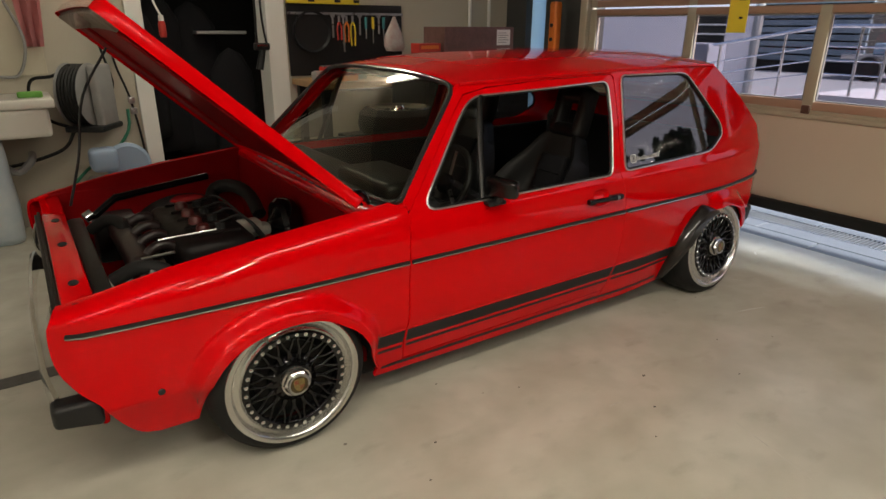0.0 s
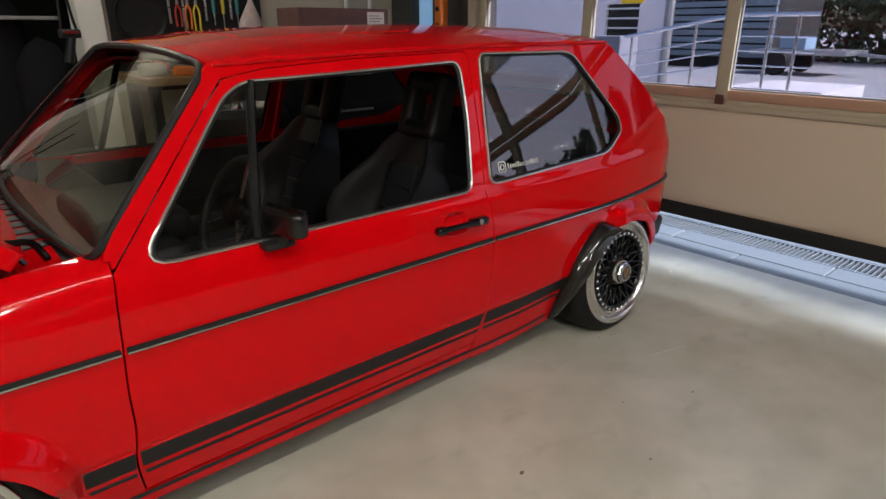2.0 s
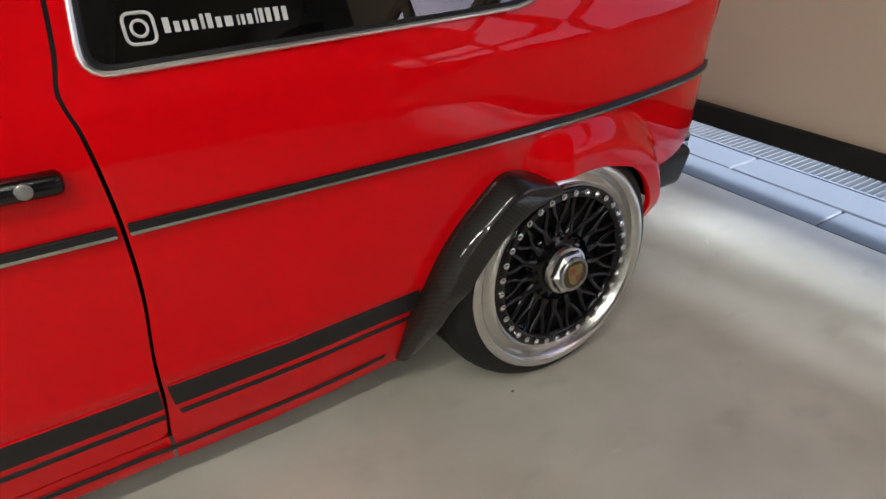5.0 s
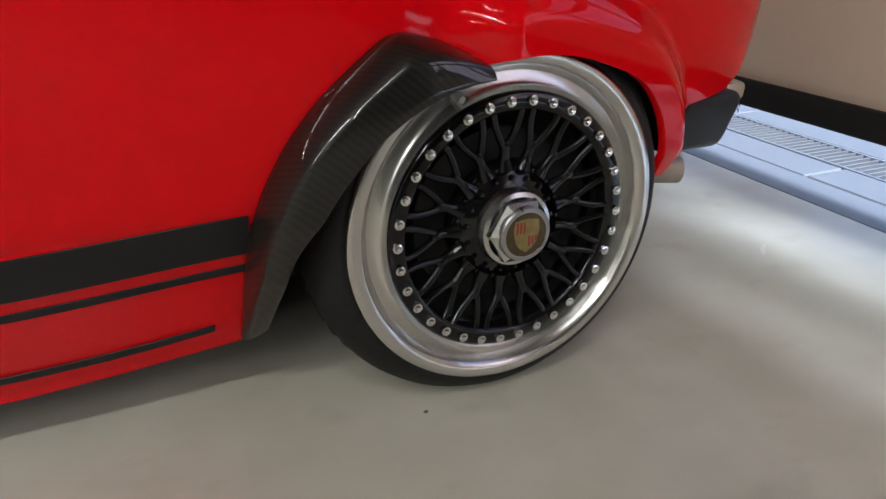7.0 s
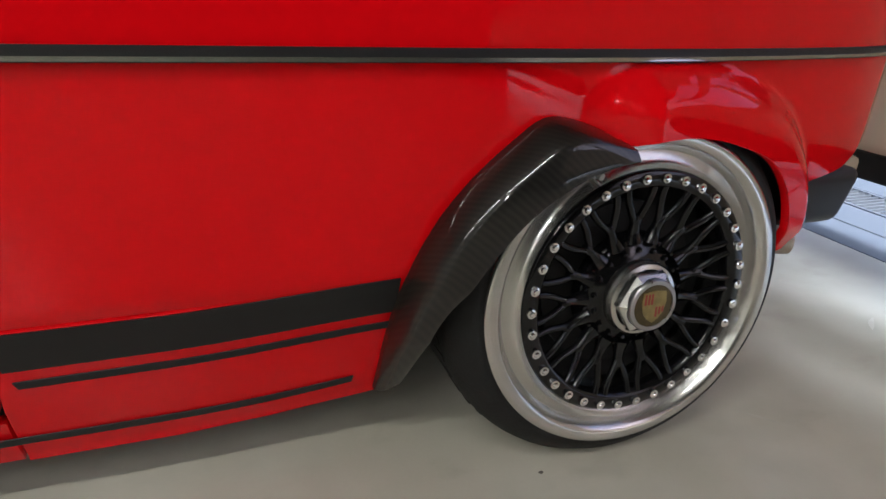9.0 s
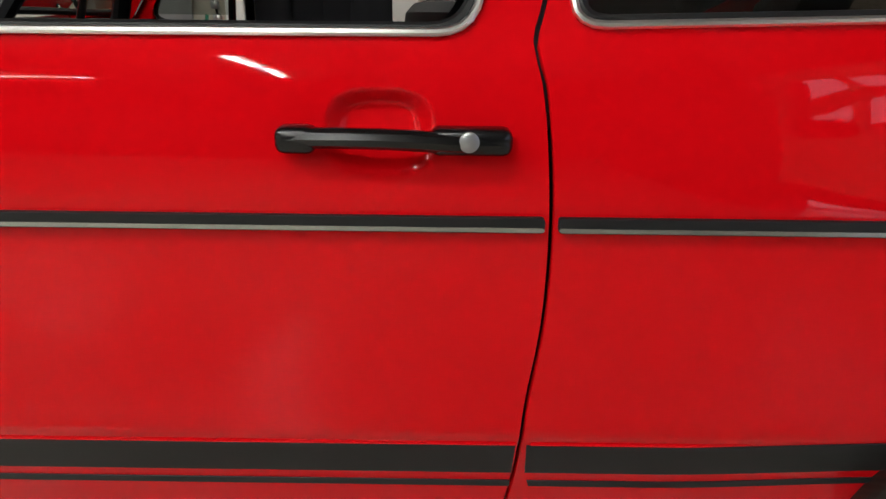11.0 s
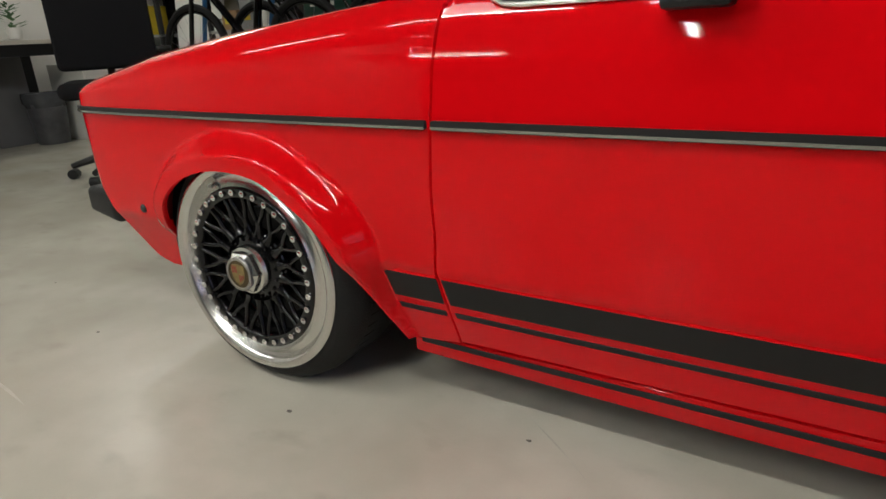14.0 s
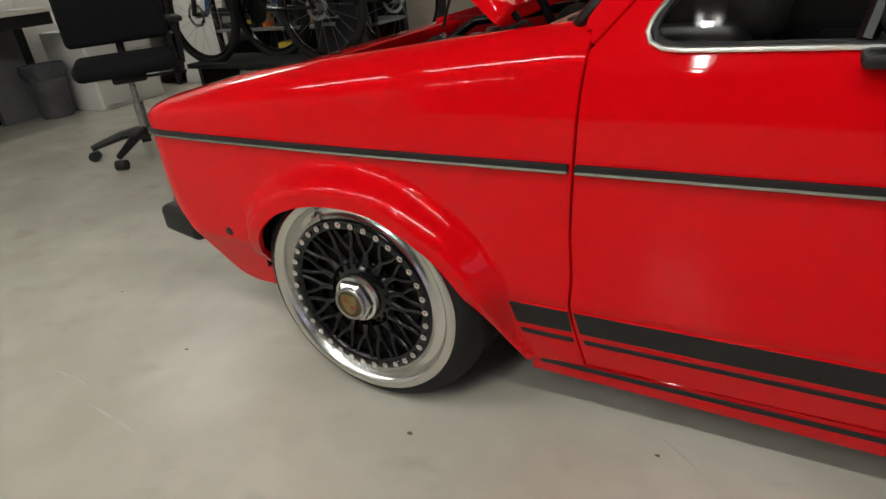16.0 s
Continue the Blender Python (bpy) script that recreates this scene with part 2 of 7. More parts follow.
def sweep(bm, path, radius, sides=8, closed=False, caps=True, flat=1.0):
    """A round bar along a path; radius: one number or one for each point."""
    pts = [Vector(p) for p in path]
    n = len(pts)
    rad = [float(r) for r in radius] if isinstance(radius, (list, tuple)) else [radius] * n
    rings, up = [], None
    for i, p in enumerate(pts):
        a, b = (pts[i - 1], pts[(i + 1) % n]) if closed else (pts[max(i - 1, 0)], pts[min(i + 1, n - 1)])
        d = (b - a).normalized()
        if up is None:
            up = Vector((0, 0, 1)) if abs(d.z) < 0.9 else Vector((1, 0, 0))
        side = d.cross(up).normalized()
        up = side.cross(d).normalized()
        rings.append([bm.verts.new(p + rad[i] * (math.cos(t) * side + flat * math.sin(t) * up))
                      for t in (2 * math.pi * k / sides for k in range(sides))])
    for i in range(n if closed else n - 1):
        a, b = rings[i], rings[(i + 1) % n]
        for k in range(sides):
            bm.faces.new((a[k], a[(k + 1) % sides], b[(k + 1) % sides], b[k]))
    if caps and not closed:
        bm.faces.new(rings[0][::-1])
        bm.faces.new(rings[-1])
    return bm


def bar(a, b, r, sides=10):
    return sweep(bmesh.new(), [a, b], r, sides)


def lathe(bm, profile, sides=48, m=None, closed=False):
    """Turns a profile of (radius, height) round the z axis."""
    rings = []
    for r, z in profile:
        rings.append([bm.verts.new((r * math.cos(t), r * math.sin(t), z)) for t in (2 * math.pi * k / sides for k in range(sides))]
                     if r > 1e-6 else [bm.verts.new((0, 0, z))])
    pairs = list(zip(rings, rings[1:])) + ([(rings[-1], rings[0])] if closed else [])
    made = [v for ring in rings for v in ring]
    for a, b in pairs:
        for k in range(sides):
            j = (k + 1) % sides
            if len(a) == 1 and len(b) > 1:
                bm.faces.new((a[0], b[k], b[j]))
            elif len(b) == 1 and len(a) > 1:
                bm.faces.new((a[k], a[j], b[0]))
            elif len(a) > 1:
                bm.faces.new((a[k], a[j], b[j], b[k]))
    if m is not None:
        bmesh.ops.transform(bm, matrix=m, verts=made)
    return bm


def prism(bm, outline, depth, m=None):
    """An outline in x, y, given depth along z."""
    a = [bm.verts.new((x, y, 0)) for x, y in outline]
    b = [bm.verts.new((x, y, depth)) for x, y in outline]
    n = len(a)
    bm.faces.new(a[::-1])
    bm.faces.new(b)
    for i in range(n):
        bm.faces.new((a[i], a[(i + 1) % n], b[(i + 1) % n], b[i]))
    if m is not None:
        bmesh.ops.transform(bm, matrix=m, verts=a + b)
    return bm


def arc(points, closed=False, step=0.02, soft=True):
    """A smooth line through points, in steps."""
    pts = np.array(points, float)
    n = len(pts)
    out = []
    for i in range(n if closed else n - 1):
        p1, p2 = pts[i], pts[(i + 1) % n]
        p0 = pts[(i - 1) % n] if closed or i else 2 * p1 - p2
        p3 = pts[(i + 2) % n] if closed or i + 2 < n else 2 * p2 - p1
        k = max(1, int(np.ceil(np.linalg.norm(p2 - p1) / step)))
        for t in np.arange(k) / k:
            if soft:
                a, b, c = np.linalg.norm(p1 - p0) ** 0.5, np.linalg.norm(p2 - p1) ** 0.5, np.linalg.norm(p3 - p2) ** 0.5
                m1 = (p2 - p1) + b * ((p1 - p0) / max(a, 1e-6) - (p2 - p0) / max(a + b, 1e-6))
                m2 = (p2 - p1) + b * ((p3 - p2) / max(c, 1e-6) - (p3 - p1) / max(b + c, 1e-6))
                out.append((2 * t**3 - 3 * t**2 + 1) * p1 + (t**3 - 2 * t**2 + t) * m1 + (-2 * t**3 + 3 * t**2) * p2 + (t**3 - t**2) * m2)
            else:
                out.append(p1 + t * (p2 - p1))
    if not closed:
        out.append(pts[-1])
    return np.array(out)


def rounded(points, radius, seg=5):
    """A closed outline with rounded corners; radius: one number or one for each corner."""
    pts = [np.array(p, float) for p in points]
    n, out = len(pts), []
    rad = [float(r) for r in radius] if isinstance(radius, (list, tuple)) else [radius] * n
    for i, p in enumerate(pts):
        a, b = pts[i - 1] - p, pts[(i + 1) % n] - p
        la, lb = np.linalg.norm(a), np.linalg.norm(b)
        r = min(rad[i], 0.45 * la, 0.45 * lb)
        p1, p2 = p + a / la * r, p + b / lb * r
        for t in np.linspace(0, 1, seg + 1):
            out.append((1 - t) ** 2 * p1 + 2 * t * (1 - t) * p + t**2 * p2)
    return np.array(out)


def resample(poly, step):
    out = []
    for i, p in enumerate(poly):
        q = poly[(i + 1) % len(poly)]
        k = max(1, int(np.ceil(np.linalg.norm(q - p) / step)))
        out += [p + (q - p) * t for t in np.arange(k) / k]
    keep = [out[0]]
    for p in out[1:]:
        if np.linalg.norm(p - keep[-1]) > 0.002:
            keep.append(p)
    return np.array(keep)


def inside(poly, pts):
    x, y = pts[:, 0], pts[:, 1]
    c = np.zeros(len(pts), bool)
    for (x1, y1), (x2, y2) in zip(poly, np.roll(poly, -1, 0)):
        hit = (y1 > y) != (y2 > y)
        c ^= hit & (x < (x2 - x1) * (y - y1) / ((y2 - y1) if y2 != y1 else 1e-9) + x1)
    return c


def distance(line, pts, closed=False):
    a = line if closed else line[:-1]
    b = np.roll(line, -1, 0) if closed else line[1:]
    d = b - a
    t = np.clip(((pts[:, None] - a) * d).sum(-1) / np.maximum((d**2).sum(-1), 1e-12), 0, 1)
    return np.linalg.norm(pts[:, None] - (a + t[..., None] * d), axis=-1).min(1)


def sheet(name, outline, holes, surface, mat, parent, step=0.03, lip=0.014, flip=False, label="", edge=0.015, rings=None):
    """A curved panel: the outline and its holes lie in the plane of two numbers that surface() takes to places; the rim is folded
    back by lip."""
    from mathutils.geometry import delaunay_2d_cdt

    loops = [resample(np.array(outline, float), edge)] + [resample(np.array(h, float), edge) for h in holes]
    lo, hi = loops[0].min(0), loops[0].max(0)
    gx, gy = np.arange(lo[0] + step / 2, hi[0], step), np.arange(lo[1] + step / 2, hi[1], step)
    grid = np.stack(np.meshgrid(gx, gy), -1).reshape(-1, 2)
    keep = inside(loops[0], grid)
    for h in loops[1:]:
        keep &= ~inside(h, grid)
    grid = grid[keep]
    for l in loops:
        grid = grid[distance(l, grid, True) > 0.45 * step]
    if rings is not None:  # a pressed oval gets rounds of points of its own
        cx, cy, rx, ry = rings
        grid = grid[(np.abs((grid[:, 0] - cx) / rx) ** 3 + np.abs((grid[:, 1] - cy) / ry) ** 3) ** (1 / 3) > 1.08]
        a = np.linspace(0, 2 * np.pi, 80, endpoint=False)
        c, d = [np.sign(v) * np.abs(v) ** (2 / 3) for v in (np.cos(a), np.sin(a))]
        oval = [np.stack([cx + rx * r * c, cy + ry * r * d], -1) for r in np.linspace(1.03, 0.2, 26)]
        grid = np.concatenate([grid] + oval + [np.array([(cx, cy)])])
    pts, edges = np.concatenate(loops + [grid]), []
    at = 0
    for l in loops:
        edges += [(at + i, at + (i + 1) % len(l)) for i in range(len(l))]
        at += len(l)
    vs, _, fs, _, _, _ = delaunay_2d_cdt([Vector(p) for p in pts], edges, [], 0, 1e-5)
    p2 = np.array([tuple(v) for v in vs])
    tri = np.array([f for f in fs])
    mid = p2[tri].mean(1)
    good = inside(loops[0], mid)
    for h in loops[1:]:
        good &= ~inside(h, mid)
    tri = tri[good]

    def put(q):
        return np.array(surface(q[:, 0], q[:, 1])).T

    def normals(q):
        e = 2e-3
        du = put(q + (e, 0)) - put(q - (e, 0))
        dv = put(q + (0, e)) - put(q - (0, e))
        n = np.cross(du, dv)
        return n / np.maximum(np.linalg.norm(n, axis=1, keepdims=True), 1e-12) * (-1 if flip else 1)

    p3, n3 = put(p2), normals(p2)
    verts, faces, norms = list(map(tuple, p3)), [tuple(int(i) for i in (f[::-1] if flip else f)) for f in tri], list(map(tuple, n3))
    if lip:
        for k, l in enumerate(loops):
            q3, qn = put(l), normals(l)
            ccw = (l[:, 0] * np.roll(l[:, 1], -1) - l[:, 1] * np.roll(l[:, 0], -1)).sum() > 0
            nxt = np.roll(q3, -1, 0) - np.roll(q3, 1, 0)
            out = np.cross(nxt, qn)
            out /= np.maximum(np.linalg.norm(out, axis=1, keepdims=True), 1e-12)
            if (ccw != (k == 0)) != flip:
                out = -out
            base, m = len(verts), len(l)
            soft = qn + out
            soft /= np.linalg.norm(soft, axis=1, keepdims=True)
            verts += list(map(tuple, q3)) + list(map(tuple, q3 - qn * lip))
            norms += list(map(tuple, soft)) + list(map(tuple, out))
            for i in range(m):
                j = (i + 1) % m
                f = (base + i, base + j, base + m + j, base + m + i)
                faces.append(f if (ccw != (k == 0)) != flip else f[::-1])
    me = bpy.data.meshes.new(name)
    me.from_pydata(verts, [], faces)
    me.shade_smooth()
    me.normals_split_custom_set_from_vertices(norms)
    me.materials.append(mat)
    return tagged(attach(new(name, me), parent), label)

# ---------------------------------------------------------------- the car
YC = 0.86  # middle plane of the car
HUB_F, HUB_R, HUB_Z = 0.016, 2.417, 0.2735
CAR_AT = (1.2, YC, 0.0)
car = thing("hatchback_car", "glossy red two-door hatchback with raised bonnet and black side stripes", "car", CAR_AT)


def attach(ob, parent):
    """Parent ob; the car's parts are drawn in the room's coordinates."""
    if parent:
        ob.parent = parent
        if parent == car:
            ob.matrix_parent_inverse = Matrix.Translation(CAR_AT).inverted()
    return ob


_tz = np.arange(0.0, 1.5, 0.002)
_ty = np.interp(_tz, [0.10, 0.15, 0.25, 0.318, 0.335, 0.45, 0.60, 0.68, 0.74, 0.775, 1.17, 1.3],
                [0.150, 0.130, 0.100, 0.073, 0.063, 0.056, 0.055, 0.060, 0.072, 0.090, 0.212, 0.252])
_k = np.exp(-0.5 * (np.arange(-20, 21) / 4.0) ** 2)
_ty = np.convolve(np.pad(_ty, 20, mode="edge"), _k / _k.sum(), "valid")

ARCH_F = arc([(-0.285, 0.19), (-0.270, 0.25), (-0.250, 0.33), (-0.205, 0.41), (-0.135, 0.46), (-0.049, 0.487), (0.039, 0.493), (0.117, 0.481),
              (0.185, 0.445), (0.249, 0.394), (0.301, 0.309), (0.335, 0.218), (0.366, 0.157)], step=0.008)
ARCH_R = arc([(2.080, 0.165), (2.114, 0.277), (2.177, 0.371), (2.236, 0.431), (2.276, 0.460), (2.33, 0.484), (2.398, 0.499), (2.462, 0.498),
              (2.53, 0.483), (2.597, 0.458), (2.650, 0.412), (2.683, 0.355), (2.694, 0.295)], step=0.015)


def smoothstep(a, b, v):
    t = np.clip((v - a) / (b - a), 0, 1)
    return t * t * (3 - 2 * t)


def side_y(x, z, flares=True):
    """The car's flank: how far across it stands at a length and a height."""
    x, z = np.asarray(x, float), np.asarray(z, float)
    y = np.interp(z, _tz, _ty)
    y = y + 0.03 * np.clip((0.25 - x) / 0.85, 0, 1) ** 2 + 0.125 * np.clip((x - 2.15) / 0.87, 0, 1) ** 2
    y = y + 0.05 * np.clip((-0.52 - x) / 0.12, 0, 1) ** 2.5 + 0.03 * np.clip((x - 2.93) / 0.12, 0, 1) ** 2 + 0.035 * np.clip((x - 2.80) / 0.22, 0, 1) ** 2 * (1 - smoothstep(0.60, 0.80, z))
    y = y + 0.06 * np.clip((z - 0.77) / 0.4, 0, 1) * np.clip((1.5 - x) / 0.7, 0, 1) ** 2
    if flares:
        p = np.stack([np.ravel(x), np.ravel(z)], -1)
        low = 1 - smoothstep(0.56, 0.60, p[:, 1])
        rise = smoothstep(0.12, 0.40, p[:, 1])
        wide = 0.15 + 0.85 * rise**2
        df, dr = distance(ARCH_F, p), distance(ARCH_R, p)
        front = 0.052 * np.where(p[:, 0] < 0, smoothstep(0.22, 0.42, p[:, 1]), 0.3 + 0.7 * rise) * (1 - smoothstep(0.024 * wide, 0.080 * wide, df))
        rear = 0.050 * smoothstep(2.295, 2.395, p[:, 0]) * (1 - smoothstep(0.035, 0.10, dr))
        y = y - ((front + rear) * low).reshape(y.shape)
    # pressed hollow behind the door handle
    hollow = 1 - smoothstep(0.58, 1.0, (np.abs((x - 1.480) / 0.054) ** 3 + np.abs((z - 0.679) / 0.041) ** 3) ** (1 / 3))
    y = y + (0.006 + 0.012 * smoothstep(0.64, 0.70, z)) * hollow
    return y


def near_side(off=0.0):
    return lambda x, s: (x, side_y(x, s) - off, s)


def far_side(off=0.0):
    return lambda x, s: (x, 2 * YC - side_y(x, s) + off, s)


BAY_X, BAY_Z = [-0.62, -0.537, -0.306, -0.045, 0.255, 0.45, 0.6], [0.648, 0.668, 0.714, 0.749, 0.780, 0.798, 0.80]


def wing(x, s):
    """The front wing, which rolls over towards the engine bay."""
    r = 0.032 + 0.053 * smoothstep(-0.60, -0.20, x)
    z0 = np.interp(x, BAY_X, BAY_Z) - r
    a = np.clip((s - z0) / (r + 0.07), 0, 1) * np.pi / 2
    return x, side_y(x, np.minimum(s, z0)) + 0.088 * (1 - np.cos(a)), np.where(s < z0, s, z0 + r * np.sin(a))


def far_wing(x, s):
    x, y, z = wing(x, s)
    return x, 2 * YC - y, z


GAP_F = np.array([(0.480, 0.165), (0.468, 0.262), (0.468, 0.329), (0.474, 0.393), (0.474, 0.487), (0.480, 0.596), (0.487, 0.70), (0.494, 0.765)])
GAP_R = np.array([(1.622, 0.192), (1.628, 0.257), (1.631, 0.369), (1.643, 0.493), (1.643, 0.60), (1.637, 0.675), (1.630, 0.725), (1.621, 0.761),
                  (1.630, 0.80), (1.650, 1.0), (1.657, 1.165)])
_gf, _gr = arc(GAP_F), arc(GAP_R)
WING = np.concatenate([[(0.368, 0.153)], _gf, [(0.498, 0.868), (0.3, 0.854), (-0.05, 0.819), (-0.3, 0.784), (-0.56, 0.733), (-0.598, 0.722)],
                       arc([(-0.610, 0.69), (-0.624, 0.64), (-0.634, 0.595), (-0.630, 0.49), (-0.595, 0.42), (-0.545, 0.36), (-0.522, 0.31), (-0.49, 0.25), (-0.45, 0.205), (-0.40, 0.188)]),
                       ARCH_F])
DOOR = np.concatenate([[(0.488, 0.170), (1.614, 0.180)], _gr, [(1.650, 1.184), (1.636, 1.192), (1.234, 1.183), (0.96, 1.165), (0.852, 1.143), (0.765, 1.05), (0.506, 0.772)], _gf[::-1] + (0.0055, 0)])
DOOR_WINDOW = rounded([(0.545, 0.764), (1.566, 0.768), (1.608, 1.0), (1.613, 1.166), (0.90, 1.138), (0.845, 1.106)], [0.085, 0.035, 0.1, 0.04, 0.05, 0.04])
QUARTER_WINDOW = rounded([(1.653, 0.775), (2.33, 0.795), (2.458, 0.865), (2.45, 0.92), (2.200, 1.170), (2.15, 1.182), (1.706, 1.186)], [0.035, 0.05, 0.05, 0.05, 0.05, 0.05, 0.03])
QUARTER = np.concatenate([[(1.6265, 0.096), (1.8, 0.094), (1.92, 0.101), (2.072, 0.118)], ARCH_R, [(2.712, 0.298), (2.736, 0.345), (2.785, 0.392), (2.84, 0.397)],
                          arc([(2.885, 0.402), (2.935, 0.425), (2.985, 0.50), (3.027, 0.60), (3.043, 0.70), (3.034, 0.79), (3.000, 0.835), (2.908, 0.900), (2.765, 1.01), (2.60, 1.12), (2.50, 1.185), (2.455, 1.212)]),
                          [(1.755, 1.213), (1.234, 1.203), (0.96, 1.190), (0.88, 1.186), (0.834, 1.180), (0.803, 1.147), (0.731, 1.074), (0.606, 0.939), (0.522, 0.848), (0.491, 0.808), (0.488, 0.792), (0.4985, 0.792), (0.4985, 0.7765),
                           (0.5035, 0.7755), (0.7625, 1.0525), (0.8495, 1.1470), (0.9585, 1.1690), (1.234, 1.187), (1.645, 1.196), (1.664, 1.18)], _gr[::-1] + (0.0055, 0)])

def flare_shell(outer, inner, near):
    """A thin shell between two lines on the flank: it leans out to a crease, runs flat to the inner edge and folds back there."""
    def along(line, n):
        d = np.r_[0, np.cumsum(np.linalg.norm(np.diff(line, axis=0), axis=1))] 
        q = np.linspace(0, d[-1], n)
        return np.stack([np.interp(q, d, line[:, k]) for k in (0, 1)], -1)

    n = 64
    a, b = along(outer, n), along(inner, n)
    ts = [0.0, 0.0, 0.03, 0.10, 0.18, 0.26, 0.33, 0.36, 0.39, 0.50, 0.65, 0.82, 0.95, 1.0, 1.0, 1.0]
    hs = [-0.012, 0.010, 0.016, 0.026, 0.036, 0.045, 0.0505, 0.052, 0.0528, 0.0545, 0.0562, 0.058, 0.059, 0.0585, 0.050, 0.010]
    bm, rows = bmesh.new(), []
    for i in range(n):
        row = []
        full = 0.35 + 0.65 * min(1.0, i / 14)
        for t, h in zip(ts, hs):
            p = a[i] + (b[i] - a[i]) * t
            y = float(side_y(p[0], p[1], False)) - (h if h < 0.011 else 0.010 + (h - 0.010) * full)
            row.append(bm.verts.new((p[0], y if near else 2 * YC - y, p[1])))
        rows.append(row)
    for row in (rows[0], rows[-1]):  # closed ends
        ends = [bm.verts.new(v.co + Vector((0, (0.012 if near else -0.012), 0))) for v in row]
        for k in range(len(row) - 1):
            bm.faces.new((row[k], row[k + 1], ends[k + 1], ends[k]))
    for r0, r1 in zip(rows, rows[1:]):
        for k in range(len(ts) - 1):
            bm.faces.new((r0[k], r0[k + 1], r1[k + 1], r1[k]))
    return bm


DULL_CHROME = material("dull_chrome", (0.42, 0.42, 0.41), 0.17, 1.0, blotch=0.15, blotch_size=30)
side_panels = []
for near in (True, False):
    flip = not near
    side_panels.append(sheet("front_wing", WING, [], wing if near else far_wing, RED, car, flip=flip, step=0.0115 if near else 0.03, edge=0.010 if near else 0.02))
    door = sheet("car_door", DOOR, [DOOR_WINDOW], near_side() if near else far_side(), RED, car, flip=flip, step=0.0115 if near else 0.03, rings=(1.480, 0.679, 0.054, 0.041))
    quarter = sheet("rear_quarter_panel", QUARTER, [QUARTER_WINDOW], near_side() if near else far_side(), RED, car, flip=flip, step=0.0125 if near else 0.03, edge=0.010 if near else 0.02)
    put = (lambda p, o: (p[0], float(side_y(p[0], p[1])) - o, p[1])) if near else (lambda p, o: (p[0], 2 * YC - float(side_y(p[0], p[1])) + o, p[1]))
    # glass, seals and bright frames
    for host, hole, name in ((door, DOOR_WINDOW, "door"), (quarter, QUARTER_WINDOW, "quarter")):
        ring = resample(hole, 0.02)
        mid = ring.mean(0)
        inner = mid + (ring - mid) * 0.985
        part("window_seal", sweep(bmesh.new(), [put(p, 0.001) for p in inner], 0.0065, 8, True), BLACK_PLASTIC, host, "black rubber window seal", True)
        part("bright_frame", sweep(bmesh.new(), [put(p, 0.005) for p in ring], 0.0042, 8, True), TRIM, host, "bright chrome window frame", True)
        if name == "quarter":
            glass = sheet("side_glass", mid + (hole - mid) * 0.99, [], near_side(-0.006) if near else far_side(-0.006), TINTED, host, flip=flip, step=0.08, lip=0, label="clear rear side glass")
            glass.visible_shadow = False
    # front vent glass, standing before the lowered window
    vent = np.array([(0.585, 0.79), (0.828, 0.79), (0.908, 1.118), (0.856, 1.098)])
    vg = sheet("vent_glass", vent, [], near_side(-0.006) if near else far_side(-0.006), GLASS, door, flip=flip, step=0.08, lip=0, label="fixed triangular vent glass")
    vg.visible_shadow = False
    part("vent_post", sweep(bmesh.new(), [put(p, 0.0) for p in arc([(0.832, 0.77), (0.875, 0.95), (0.921, 1.137)], step=0.05)], 0.0125, 8), HANDLE_BLACK, door, "black vent window post", True)

    # rub strip, in three lengths: black rubber over a bright edge
    for host, a, b in ((side_panels[-1], -0.595, 0.476), (door, 0.488, 1.638), (quarter, 1.652, 2.985)):
        for nm, z0, z1, mat, off in (("rub_strip", 0.5862, 0.6010, BLACK_PLASTIC, 0.009), ("bright_strip", 0.5874, 0.5918, DULL_CHROME, 0.0105)):
            ends = rounded([(a, z0), (b, z0), (b, z1), (a, z1)], 0.003, 2)
            sheet(nm, ends, [], near_side(off) if near else far_side(off), mat, host, flip=flip, step=0.05, lip=0.009, edge=0.04,
                  label="black rubber rub strip" if nm == "rub_strip" else "bright lower edge of rub strip")

    # side stripes
    def stripe(host, a, b, z0, z1, cut=0.0):
        q = [(a + cut, z0), (b, z0), (b, z1), (a, z1)]
        def face(x, s, near=near):
            s = s + 0.017 * smoothstep(1.80, 2.12, x)
            return near_side(0.002)(x, s) if near else far_side(0.002)(x, s)
        sheet("side_stripe", q, [], face, BLACK_DECAL, host, flip=flip, step=0.014, lip=0.0018, edge=0.014, label="matt black side stripe")
    for host, a, b in ((side_panels[-1], 0.352, 0.466), (door, 0.477, 1.627), (quarter, 1.640, 2.080)):
        stripe(host, a, b, 0.258, 0.316, 0.004)
        stripe(host, a + 0.008, b, 0.229, 0.240, 0.003)
        # pressed body line along the top of the broad stripe
        line = [(x, float(side_y(x, 0.3205, False)), 0.3205 + 0.017 * float(smoothstep(1.80, 2.12, x))) for x in np.linspace(max(a + 0.004, 0.375), min(b, 2.062), 40)]
        part("body_line", sweep(bmesh.new(), [(x, (y + 0.0012) if near else 2 * YC - y - 0.0012, z) for x, y, z in line], 0.0036, 10), RED, host, "", True)

    # sill under the door
    def sill_face(x, s, near=near):
        y = np.interp(s, [0.09, 0.12, 0.172], [0.156, 0.142, 0.128])
        return x, y if near else 2 * YC - y, s
    sill = sheet("door_sill", [(0.364, 0.113), (0.70, 0.105), (1.0, 0.100), (1.621, 0.096), (1.621, 0.170), (0.484, 0.160), (0.37, 0.148)], [], sill_face, RED, car, flip=flip, step=0.02)
